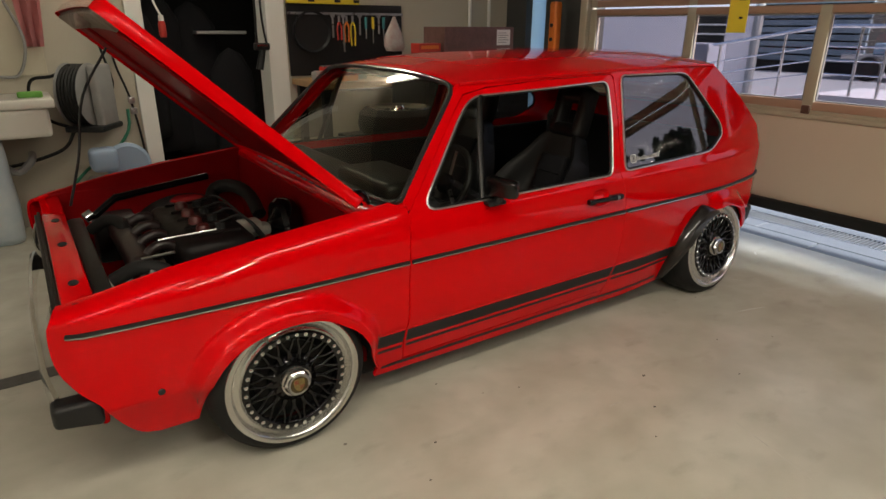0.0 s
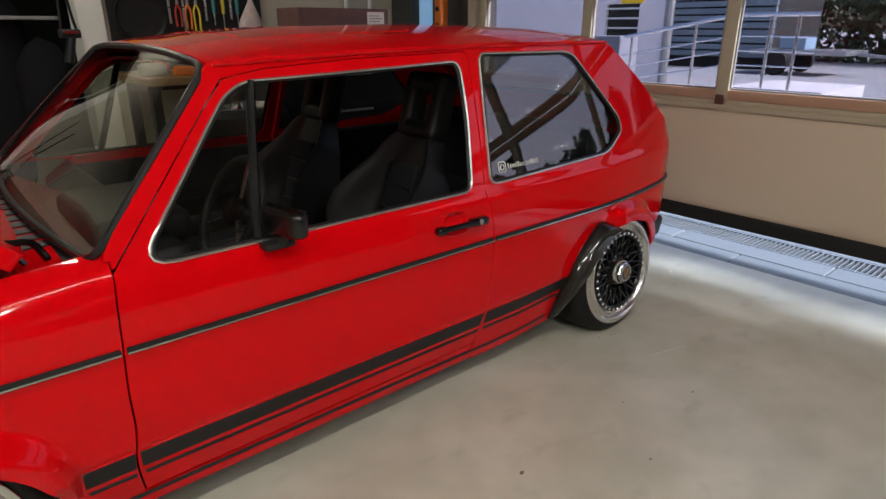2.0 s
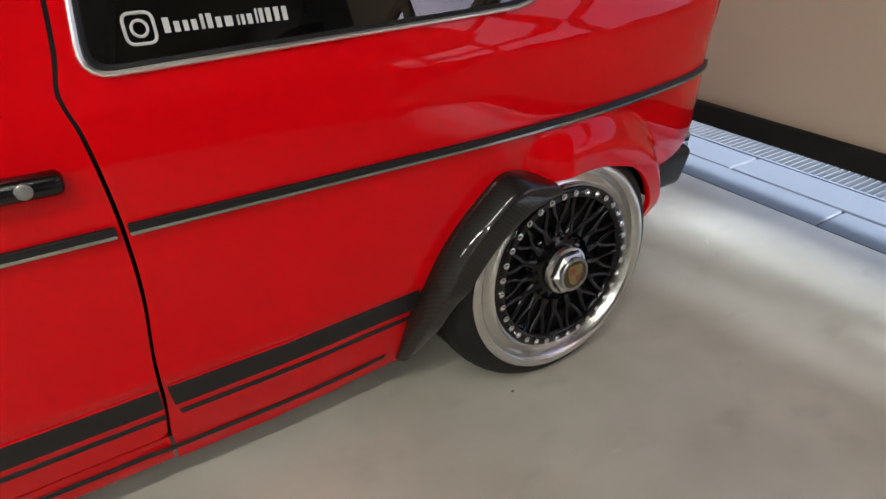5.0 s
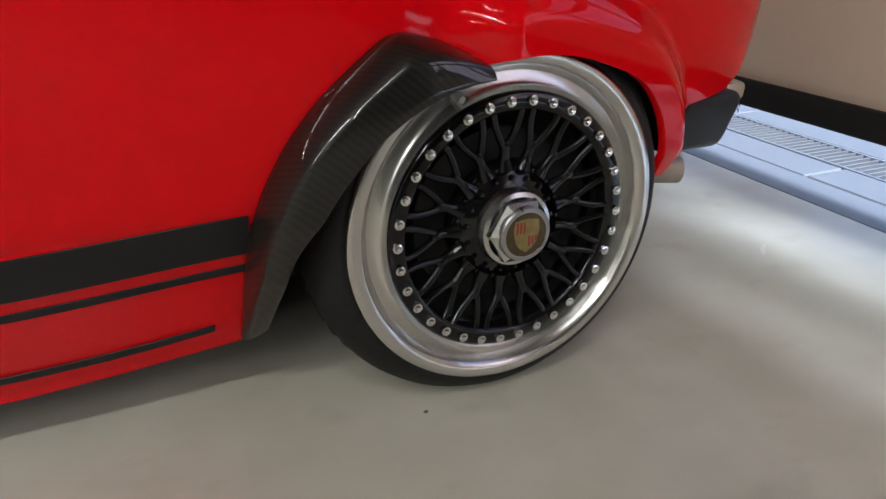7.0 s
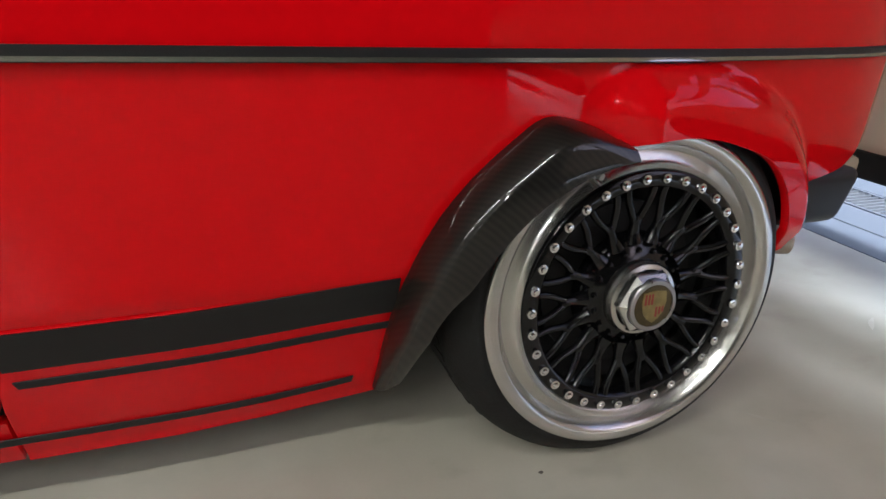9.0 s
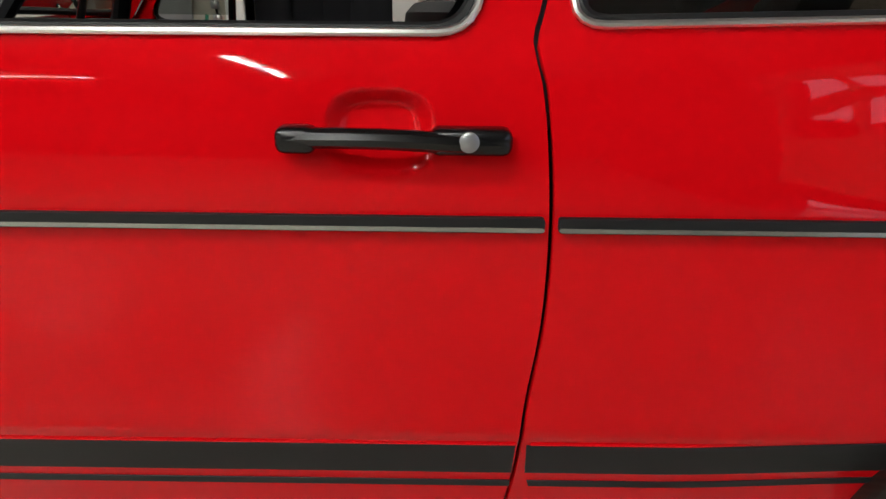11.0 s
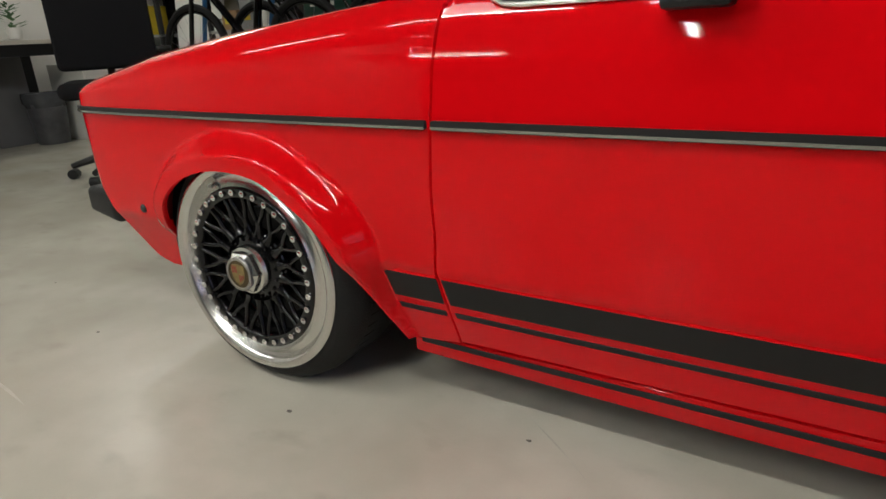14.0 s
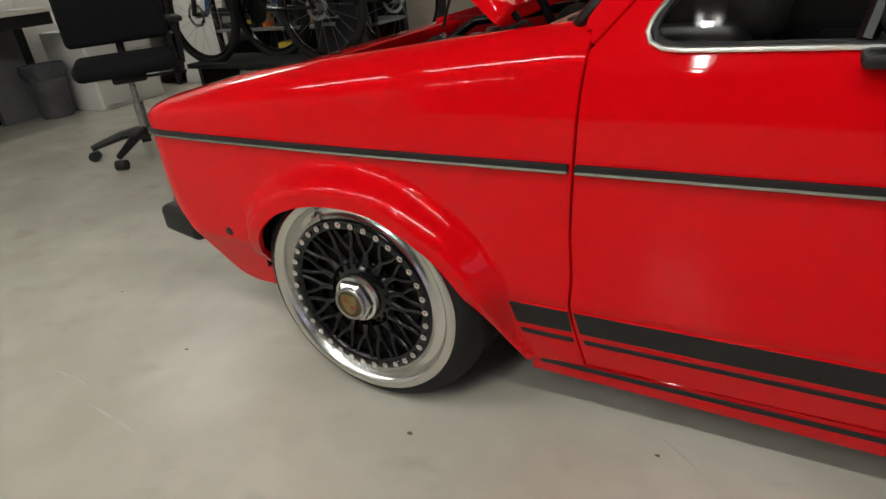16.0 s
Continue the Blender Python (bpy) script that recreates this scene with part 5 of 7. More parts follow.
glazed_row(0.885, 1.530)
glazed_row(1.545, 2.100)
part("top_section", boxed((0.0, DY0, 2.105), (0.05, DY1, 2.60), 0.006), DOOR_BEIGE, gdoor, "plain beige top panel", True)
for y in (0.315, 1.265, -0.635):
    part("hinge_bracket", boxed((-0.022, y - 0.026, 0.862), (0.0, y + 0.026, 0.915), 0.004), material("rusty_bracket", (0.10, 0.04, 0.025), 0.7, blotch=0.6, blotch_size=40) if y > 0.3 and y < 0.4 else DOOR_RAIL, gdoor, "small steel hinge bracket", True)
bm = bmesh.new()
box(bm, (3.66, 2.28, 0.0), (3.78, 2.36, 2.62), 0.008)
wall("door_track", bm, DOOR_RAIL, "tan guide rail of the garage door", "rail")

# threshold: stone strip, drain grate, yard
th = thing("threshold", "strip of grey stone slabs under the garage door", "paving", (0, 0, 0), kind="structure")
part("bedding", boxed((3.605, -8, -0.12), (3.995, 8, -0.022)), STONE, th)
part("bedding", boxed((4.215, -8, -0.12), (4.445, 8, -0.022)), STONE, th)
for row, (a, b, off) in enumerate(((3.612, 3.797, 0.1), (3.805, 3.992, 0.55), (4.217, 4.445, 0.3))):
    me = finish(boxed((0, 0, -0.02), (b - a, 0.892, -0.004), 0.004, 1), "stone_slab", STONE)
    for k in range(-6, 8):
        s = attach(new("stone_slab", me), th)
        s.matrix_basis = pose(a, k * 0.9 + off, random.uniform(-0.001, 0.001))
grate = thing("drain_grate", "galvanised steel drain grate set in the paving", "drain", (4.005, 0, 0))
me = finish(boxed((0.0, -0.003, -0.03), (0.20, 0.003, -0.004)), "grate_bar", GALV)
for k in range(220):
    o = attach(new("grate_bar", me), grate)
    o.matrix_basis = pose(0, -3.0 + k * 0.027, 0)
for x in (0.0, 0.20):
    part("grate_edge", boxed((x - 0.006, -8, -0.05), (x + 0.006, 8, -0.003)), GALV, grate)
part("grate_bed", boxed((-0.01, -8, -0.20), (0.21, 8, -0.12)), DARK, grate)
wall("ground", boxed((4.45, -400, -0.20), (500, 400, -0.012)), ASPHALT, "pale grey asphalt yard", "ground")

# ceiling tubes
TUBE_POWER = 8.2


def ceiling_light(at, turn, power):
    ob = thing("ceiling_light", "long twin-tube fluorescent ceiling light, switched on", "ceiling light", at, "ceiling lights", "", turn)
    part("fitting", boxed((-0.78, -0.09, -0.06), (0.78, 0.09, 0.0), 0.012), WHITE, ob, "white light fitting", True)
    for y in (-0.05, 0.05):
        part("tube", sweep(bmesh.new(), [(-0.74, y, -0.078), (0.74, y, -0.078)], 0.016, 10), TUBE_GLOW, ob, "glowing fluorescent tube", True)
    lamp = new("tube_light", bpy.data.lights.new("tube_light", "AREA"))
    lamp.data.shape, lamp.data.size, lamp.data.size_y = "RECTANGLE", 1.48, 0.07
    lamp.data.energy, lamp.data.color = TUBE_POWER * power, (1.0, 0.91, 0.73)
    lamp.matrix_basis = pose(at[0], at[1], at[2] - 0.105, 0, 0, turn)
    return ob


for x, y, turn, power in ((-2.9, -1.5, 0, 0.6), (-1.0, -1.5, 0, 1.05), (0.9, -1.5, 0, 0.85), (0.15, -3.0, 83, 1.9), (-0.10, -4.95, 83, 1.4), (-3.3, -6.2, 0, 1.2), (-4.35, 2.4, 90, 0.5), (0.6, 2.75, 90, 0.9)):
    ceiling_light((x, y, Z_CEIL), turn, power)

# ---------------------------------------------------------------- outside the garage
house = thing("white_house", "white rendered house wall with a barred window", "house", (12.0, 0, 0))
RENDER_WHITE = material("house_render", (0.86, 0.81, 0.80), 0.9, blotch=0.15, blotch_size=1.0, bump=0.3, bump_size=90)
bm = bmesh.new()
box(bm, (0, 5.55, -0.05), (0.15, 6.15, 6.0))
box(bm, (0, 6.95, -0.05), (0.15, 20.0, 6.0))
box(bm, (0, 6.15, -0.05), (0.15, 6.95, 0.55))
box(bm, (0, 6.15, 1.72), (0.15, 6.95, 6.0))
part("wall", bm, RENDER_WHITE, house)
part("roof", boxed((-0.3, 5.4, 6.0), (0.7, 20.3, 6.2), 0.02), DARK, house)
win = part("window", boxed((0.08, 6.15, 0.55), (0.12, 6.95, 1.72)), material("dark_pane", (0.02, 0.022, 0.026), 0.15), house, "dark window")
for k in range(6):
    part("window_bar", boxed((-0.02, 6.12, 0.66 + k * 0.19), (0.03, 6.98, 0.695 + k * 0.19), 0.006), WHITE, win, "white window bar")
part("drain_pipe", sweep(bmesh.new(), [(-0.02, 5.46, 0.0), (-0.02, 5.46, 6.0)], 0.09, 10), GALV, house, "grey drain pipe", True)

STAINLESS = material("stainless", (0.75, 0.76, 0.78), 0.25, 1.0, blotch=0.2, blotch_size=10)
rail = thing("ramp_railing", "stainless steel handrail beside a ramp", "railing", (8.68, 0, 0))
for k, dz in enumerate((0.0, -0.26, -0.44, -0.62)):
    r = 0.026 if k == 0 else 0.011
    part("handrail" if k == 0 else "rail_bar", sweep(bmesh.new(), [(0, 4.25, 1.12 + dz), (0, 2.62, 1.415 + dz), (0, 1.60, 1.415 + dz)], r, 10), STAINLESS, rail, "", True)
for y, z, foot in ((3.13, 1.32, 0.41), (2.15, 1.41, 0.515), (1.82, 1.41, 0.515), (4.12, 1.14, 0.22)):
    part("post", bar((0, y, foot), (0, y, z), 0.021), STAINLESS, rail, "", True)
ramp = thing("ramp", "pale concrete wheelchair ramp outside", "ramp", (8.6, 0, 0))
bm = bmesh.new()
prism(bm, [(4.3, -0.03), (4.3, 0.20), (2.6, 0.52), (1.4, 0.52), (1.4, -0.03)], 1.6, Matrix(((0, 0, 1, 0), (1, 0, 0, 0), (0, 1, 0, 0), (0, 0, 0, 1))))
part("ramp_body", bm, material("ramp_concrete", (0.48, 0.48, 0.50), 0.9, blotch=0.3, blotch_size=2, bump=0.3), ramp)
solo("utility_cabinet", boxed((-0.25, -0.24, 0), (0.25, 0.24, 1.16), 0.015), material("cabinet_grey", (0.19, 0.20, 0.24), 0.6, blotch=0.2, blotch_size=4), "blue-grey street utility cabinet", "cabinet", (8.9, 4.55, -0.02))

shed = thing("storage_shed", "blue-grey slatted storage building", "shed", (21.0, 0, 0))
SLAT = material("shed_slat", (0.16, 0.22, 0.27), 0.7, blotch=0.3, blotch_size=2, per_object=0.3)
part("wall", boxed((0.1, 7.2, -0.02), (4.0, 14.0, 3.6)), DARK, shed)
me = finish(boxed((0, 7.1, 0), (0.10, 14.0, 0.17), 0.01, 1), "slat", SLAT)
for k in range(15):
    o = attach(new("slat", me), shed)
    o.matrix_basis = pose(0, 0, 0.35 + k * 0.22)
trailer = thing("flat_trailer", "small grey flatbed trailer parked in the yard", "trailer", (20.0, 6.0, -0.012))
part("bed", boxed((-0.9, -1.6, 0.55), (0.9, 0.9, 0.68), 0.02), GALV, trailer, "galvanised flatbed")
part("drawbar", bar((0, -1.6, 0.58), (0, -2.6, 0.50), 0.05), GALV, trailer)
part("toolbox", boxed((-0.4, -0.4, 0.68), (0.4, 0.3, 1.0), 0.03), material("trailer_blue", (0.18, 0.27, 0.36), 0.5), trailer, "blue tool box")
for s in (-1, 1):
    part("wheel", lathe(bmesh.new(), [(0, -0.1), (0.2, -0.1), (0.31, -0.09), (0.33, -0.05), (0.33, 0.05), (0.31, 0.09), (0, 0.1)], 24, Matrix.Translation((s * 0.95, 0.1, 0.33)) @ Matrix.Rotation(radians(90), 4, "Y")), RUBBER, trailer, "", True)
# trees behind the yard, some of them unseen and added to shape the daylight
LEAF = material("leaf", (0.07, 0.10, 0.045), 0.6, grain=0.5, grain_size=3, tint=(0.04, 0.06, 0.03))
BARK = material("bark", (0.07, 0.05, 0.035), 0.9, blotch=0.4, blotch_size=6, bump=0.6)
leaf_bm = bmesh.new()
for k in range(5200):
    a, c, r = random.uniform(0, 2 * math.pi), random.uniform(-1, 1), random.uniform(0.45, 1.0) ** 0.5
    w = 1 + 0.35 * math.sin(3 * a + 2 * c) + 0.2 * math.sin(7 * a)
    p = Vector((r * w * math.cos(a) * math.sqrt(1 - c * c) * 2.1, r * w * math.sin(a) * math.sqrt(1 - c * c) * 2.1, 4.4 + r * c * 2.6))
    n = Vector((random.gauss(0, 1), random.gauss(0, 1), random.gauss(0, 1))).normalized()
    t = n.orthogonal().normalized() * random.uniform(0.12, 0.26)
    b = n.cross(t)
    leaf_bm.faces.new([leaf_bm.verts.new(p + q) for q in (t, b * 0.6, -t, -b * 0.6)])
crown_me = finish(leaf_bm, "crown", LEAF)
bm = bmesh.new()
sweep(bm, [(0, 0, 0), (0.05, 0.02, 1.5), (0.0, 0.1, 3.0), (0.1, 0.1, 5.0)], [0.20, 0.16, 0.12, 0.04], 9)
for k in range(6):
    a = k * 1.1
    sweep(bm, [(0.02, 0.08, 2.2 + 0.35 * k), (0.7 * math.cos(a), 0.7 * math.sin(a), 3.1 + 0.35 * k), (1.4 * math.cos(a), 1.4 * math.sin(a), 3.7 + 0.4 * k)], [0.07, 0.05, 0.02], 6)
trunk_me = finish(bm, "trunk", BARK, True)
# (29, 1) to (27, -17) block low sky unseen; later ones serve reflections only
for k, (x, y) in enumerate(((30, 10), (31, 6.5), (33, 14), (36, 9), (34, 18), (29, 1.0), (33, -5), (30, -11), (27, -17), (23, -19), (21, -23), (25, -25), (18, -26), (20, -30))):
    tree = thing("tree", "leafy dark green tree behind the yard", "tree", (x, y, -0.012), "yard trees", "", k * 57)
    attach(new("trunk", trunk_me), tree)
    attach(new("crown", crown_me), tree)
# hedge added to cut low sky light that reaches under the garage door
hedge_bm = bmesh.new()
for k in range(13000):
    p = Vector((28 + random.gauss(0, 0.45), random.uniform(-30, 24), max(0.0, random.uniform(0, 2.7) + random.gauss(0, 0.15))))
    n = Vector((random.gauss(0, 1), random.gauss(0, 1), random.gauss(0, 1))).normalized()
    t = n.orthogonal().normalized() * random.uniform(0.12, 0.25)
    b = n.cross(t)
    hedge_bm.faces.new([hedge_bm.verts.new(p + q) for q in (t, b * 0.6, -t, -b * 0.6)])
solo("hedge", hedge_bm, LEAF, "dense dark green hedge, added along the yard to block low sky light", "hedge", (0, 0, 0), kind="stuff")

# ---------------------------------------------------------------- back wall: sink, reel, store room, tools
CERAMIC = material("ceramic", (0.74, 0.72, 0.66), 0.25, coat=0.4, blotch=0.25, blotch_size=6, tint=(0.6, 0.57, 0.5))
BLUE = material("blue_plastic", (0.05, 0.13, 0.30), 0.5, blotch=0.3, blotch_size=12)
GREEN_HOSE = material("green_hose", (0.02, 0.16, 0.09), 0.5, blotch=0.3, blotch_size=20)
GREY = material("grey_plastic", (0.30, 0.30, 0.29), 0.5, blotch=0.3, blotch_size=14)
YELLOW = material("yellow_plastic", (0.72, 0.55, 0.03), 0.45, blotch=0.2, blotch_size=12)
ORANGE = material("orange_plastic", (0.70, 0.18, 0.02), 0.45, blotch=0.2, blotch_size=12)
FROSTED = bpy.data.materials.new("frosted_glass")
FROSTED.use_nodes = True
_f = FROSTED.node_tree.nodes.new("ShaderNodeBsdfTranslucent")
_f.inputs[0].default_value = (0.45, 0.56, 0.62, 1)
FROSTED.node_tree.links.new(_f.outputs[0], FROSTED.node_tree.nodes["Material Output"].inputs[0])
PINK = material("faded_red_cloth", (0.74, 0.30, 0.30), 0.9, blotch=0.4, blotch_size=9, bump=0.4)
REDP = material("red_plastic", (0.45, 0.03, 0.02), 0.45, blotch=0.2, blotch_size=12)

sink = thing("wall_sink", "white ceramic utility sink fixed to the wall", "sink", (-0.78, Y_BACK, 0))
bm = bmesh.new()
box(bm, (-0.42, -0.52, 0.885), (0.40, 0.0, 0.945), 0.015, 3)
part("rim", bm, CERAMIC, sink, "", True)
part("basin", boxed((-0.38, -0.49, 0.70), (0.36, -0.01, 0.89), 0.03, 3), CERAMIC, sink, "", True)
# rim is closed; a darker thin slab paints the shade of the hollow
part("basin_hollow", boxed((-0.34, -0.44, 0.9425), (0.32, -0.08, 0.9475), 0.002), material("sink_shadow", (0.35, 0.33, 0.30), 0.4), sink)
part("waste_pipe", sweep(bmesh.new(), arc([(0.05, -0.25, 0.70), (0.05, -0.25, 0.50), (0.12, -0.22, 0.44), (0.20, -0.20, 0.50), (0.22, -0.10, 0.52), (0.22, 0.0, 0.52)], step=0.04), 0.025, 10), GREY, sink, "grey waste pipe", True)
solo("splash_board", boxed((-1.30, Y_BACK - 0.02, 1.06), (-0.36, Y_BACK - 0.002, 1.60), 0.004), material("pale_board", (0.60, 0.55, 0.42), 0.6, blotch=0.2, blotch_size=3), "pale wooden splash board behind the sink", "board")
tap = thing("wall_tap", "chrome wall tap with a red lever and hanging hose", "tap", (-0.72, Y_BACK - 0.02, 1.36))
part("body", sweep(bmesh.new(), [(-0.12, -0.06, 0), (0.06, -0.06, 0)], 0.028, 14), CHROME, tap, "", True)
part("lever", boxed((-0.08, -0.11, 0.01), (0.03, -0.05, 0.055), 0.015, 3), REDP, tap, "red tap lever", True)
part("hose", sweep(bmesh.new(), arc([(0.02, -0.06, 0.0), (0.02, -0.07, 0.25), (0.12, -0.06, 0.35), (0.20, -0.05, 0.15), (0.26, -0.05, -0.10), (0.18, -0.05, -0.30), (0.06, -0.05, -0.30)], step=0.03), 0.010, 8), GREY, tap, "grey spray hose", True)
soap = thing("dish_brush", "small green scrubbing brush on the sink", "brush", (-0.50, 3.10, 0.945))
part("brush_head", boxed((-0.07, -0.02, 0), (0.07, 0.03, 0.04), 0.012, 3), material("green_plastic", (0.12, 0.35, 0.05), 0.5), soap, "", True)
cloth = bmesh.new()
rows = []
for j in range(12):
    z = 1.62 - j * 0.034
    rows.append([cloth.verts.new((-0.40 + (k / 8 - 0.5) * (0.17 - 0.006 * j), Y_BACK - 0.04 - 0.02 * math.sin(k * 1.9 + j * 0.2), z)) for k in range(9)])
for a, b in zip(rows, rows[1:]):
    for k in range(8):
        cloth.faces.new((a[k], a[k + 1], b[k + 1], b[k]))
bmesh.ops.solidify(cloth, geom=list(cloth.faces), thickness=0.008)
solo("hanging_cloth", cloth, PINK, "faded red cloth hanging on the wall", "cloth", smooth=True, auto=80)

reel = thing("hose_reel", "wall hose reel with black hose on a grey steel bracket", "hose reel", (-0.15, 3.30, 0.93), turn=-32)
rx = Matrix.Rotation(radians(90), 4, "Y") @ Matrix.Rotation(radians(90), 4, "X")
coil = []
for k in range(6):
    for r in (0.12, 0.145, 0.17, 0.195)[::1 if k % 2 == 0 else -1]:
        coil += [(-0.10 + k * 0.022, math.cos(t) * r, math.sin(t) * r) for t in np.linspace(0, 2 * math.pi, 25)[:-1]]
bm = sweep(bmesh.new(), coil, 0.0125, 6)
part("coiled_hose", bm, RUBBER, reel, "coiled black rubber hose", True)
for x in (-0.125, 0.02):
    part("reel_flange", lathe(bmesh.new(), [(0, -0.003), (0.20, -0.003), (0.212, 0.0), (0.20, 0.004), (0, 0.004)], 40, Matrix.Translation((x, 0, 0)) @ Matrix.Rotation(radians(90), 4, "Y")), GREY, reel, "grey reel flange", True)
part("bracket", boxed((0.035, -0.06, -0.22), (0.10, 0.17, 0.20), 0.02, 3), GREY, reel, "grey steel bracket", True)
part("bracket_foot", boxed((-0.14, -0.14, -0.245), (0.12, 0.17, -0.205), 0.012, 3), BLACK_PLASTIC, reel, "", True)
part("loose_hose", sweep(bmesh.new(), arc([(-0.06, -0.05, 0.20), (-0.18, -0.08, 0.13), (-0.33, -0.08, 0.10), (-0.36, -0.08, -0.02), (-0.27, -0.08, -0.16), (-0.12, -0.08, -0.22)], step=0.03), 0.011, 8), RUBBER, reel, "loose black hose", True)
part("lead_hose", sweep(bmesh.new(), arc([(-0.10, -0.10, -0.24), (-0.15, -0.14, -0.34), (-0.40, -0.18, -0.44), (-0.75, -0.22, -0.50)], step=0.05), 0.012, 8), RUBBER, reel, "", True)
hose = solo("garden_hose", sweep(bmesh.new(), arc([(0.09, 3.42, 0.80), (0.07, 3.38, 0.66), (-0.06, 3.30, 0.52), (-0.26, 3.22, 0.42), (-0.42, 3.15, 0.25), (-0.50, 3.05, 0.02), (-0.38, 2.95, 0.014), (-0.2, 2.9, 0.013)], step=0.05), 0.011, 8), GREEN_HOSE, "green garden hose hanging to the floor", "hose", smooth=True)
pipe = thing("wall_pipe", "thin wall water pipe with brass valves", "pipe", (0.06, Y_BACK - 0.03, 0))
part("pipe", sweep(bmesh.new(), arc([(0.0, 0, 1.65), (0.0, 0, 1.15), (0.06, 0, 0.9), (0.10, 0, 0.6), (0.12, 0, 0.02)], step=0.08), 0.008, 8), BLACK_PLASTIC, pipe, "", True)
for z, x in ((1.22, 0.0), (0.86, 0.068), (0.78, 0.075)):
    part("valve", boxed((x - 0.02, -0.03, z - 0.025), (x + 0.025, 0.015, z + 0.025), 0.008), STEEL, pipe, "", True)
cord = solo("hanging_strap", sweep(bmesh.new(), arc([(-0.06, 3.44, 1.60), (-0.02, 3.44, 1.25), (0.02, 3.43, 0.96), (-0.02, 3.43, 0.94)], step=0.06), 0.009, 6), BLACK_PLASTIC, "black strap hanging on the wall", "strap", smooth=True)

PALE_BLUE = material("pale_blue_paint", (0.27, 0.37, 0.52), 0.5, blotch=0.4, blotch_size=12, tint=(0.35, 0.40, 0.46))
saw = thing("mitre_saw", "blue and grey mitre saw on a low stand", "saw", (-0.02, 3.15, 0.0))
part("stand", boxed((-0.28, -0.2, 0.0), (0.30, 0.2, 0.30), 0.015), DARK, saw, "dark low stand")
part("saw_base", boxed((-0.24, -0.16, 0.30), (0.26, 0.16, 0.36), 0.02, 3), GREY, saw, "", True)
part("blade_guard", lathe(bmesh.new(), [(0, -0.03), (0.13, -0.03), (0.15, -0.01), (0.15, 0.02), (0.13, 0.035), (0, 0.035)], 32, Matrix.Translation((0.02, 0, 0.45)) @ Matrix.Rotation(radians(90), 4, "X")), PALE_BLUE, saw, "pale blue blade guard", True)
part("motor", boxed((-0.22, -0.10, 0.42), (-0.04, 0.08, 0.58), 0.04, 3), PALE_BLUE, saw, "pale blue motor housing", True)
sack = bmesh.new()
lathe(sack, [(0, 0.0), (0.18, 0.0), (0.205, 0.04), (0.21, 0.25), (0.205, 0.45), (0.20, 0.60), (0.19, 0.67), (0.08, 0.69), (0, 0.69)], 24, Matrix.Diagonal((0.9, 0.42, 1, 1)))
for v in sack.verts:
    v.co += 0.022 * noise.noise_vector(v.co * 11)
bag = thing("plastic_sack", "crumpled blue and white plastic sack on the floor", "sack", (-0.88, 3.15, 0.0))
part("sack", sack, material("sack_plastic", (0.74, 0.77, 0.79), 0.35, blotch=0.6, blotch_size=5, tint=(0.30, 0.48, 0.62), bump=0.4, bump_size=30), bag, "", True, 80)

# store room
for k, (x, y, w, d, zt, zb) in enumerate(((0.52, 4.15, 0.20, 0.12, 1.62, 0.35), (0.80, 4.20, 0.22, 0.14, 1.58, 0.30), (1.06, 4.05, 0.20, 0.13, 1.20, 0.25), (0.34, 3.95, 0.14, 0.12, 1.5, 0.5))):
    bm = bmesh.new()
    lathe(bm, [(0.02, zt), (0.5, zt - 0.06), (0.9, zt - 0.20), (1.0, zt - 0.5), (1.05, zb + 0.1), (1.0, zb), (0.5, zb - 0.02)], 24, Matrix.Diagonal((w, d, 1, 1)))
    for v in bm.verts:
        v.co += 0.02 * noise.noise_vector(v.co * 5 + Vector((k, 0, 0)))
    solo("hanging_coat", bm, CLOTH, "black work coat hanging in the store room", "coat", (x, y, 0), group="hanging coats", smooth=True, auto=80)
solo("store_shelf", boxed((0.78, 3.95, 1.315), (1.20, 4.20, 1.34), 0.004), GREY, "grey shelf board in the store room", "shelf")
plug = thing("power_plug", "red plug hanging on a cable", "plug", (0.42, 3.46, 1.37))
part("plug_body", lathe(bmesh.new(), [(0, -0.07), (0.022, -0.07), (0.028, -0.05), (0.026, 0.03), (0.014, 0.05), (0, 0.05)], 20), REDP, plug, "", True)
part("plug_cap", lathe(bmesh.new(), [(0.0, 0.045), (0.019, 0.045), (0.019, 0.085), (0, 0.09)], 16), WHITE, plug, "", True)
part("cable", sweep(bmesh.new(), arc([(0, 0, 0.085), (-0.03, 0, 0.16), (-0.06, 0, 0.30), (-0.05, 0, 0.75)], step=0.05), 0.007, 8), WHITE, plug, "", True)
gun = thing("spray_gun", "black spray gun hanging from a strap", "spray gun", (1.125, 3.40, 1.18))
part("grip", sweep(bmesh.new(), [(-0.02, 0, -0.13), (0.0, 0, -0.05), (0.02, 0, 0.03)], [0.030, 0.028, 0.026], 10), BLACK_PLASTIC, gun, "", True)
part("head", boxed((-0.05, -0.03, 0.02), (0.075, 0.03, 0.075), 0.012, 3), BLACK_PLASTIC, gun, "", True)
part("clips", boxed((-0.03, -0.034, 0.05), (0.06, -0.03, 0.062), 0.001), CHROME, gun)
for x in (-0.03, 0.055):
    part("strap", sweep(bmesh.new(), arc([(x, 0, 0.07), (x * 0.6, 0, 0.25), (x * 0.8, 0, 0.9)], step=0.1), 0.009, 6), BLACK_PLASTIC, gun, "", True)

# tool wall over the bench
board = thing("tool_board", "black tool board hung with hand tools", "tool board", (1.40, Y_BACK - 0.012, 0))
part("board", boxed((0.0, -0.012, 0.98), (1.10, 0.010, 1.56), 0.004), BLACK_PLASTIC, board)
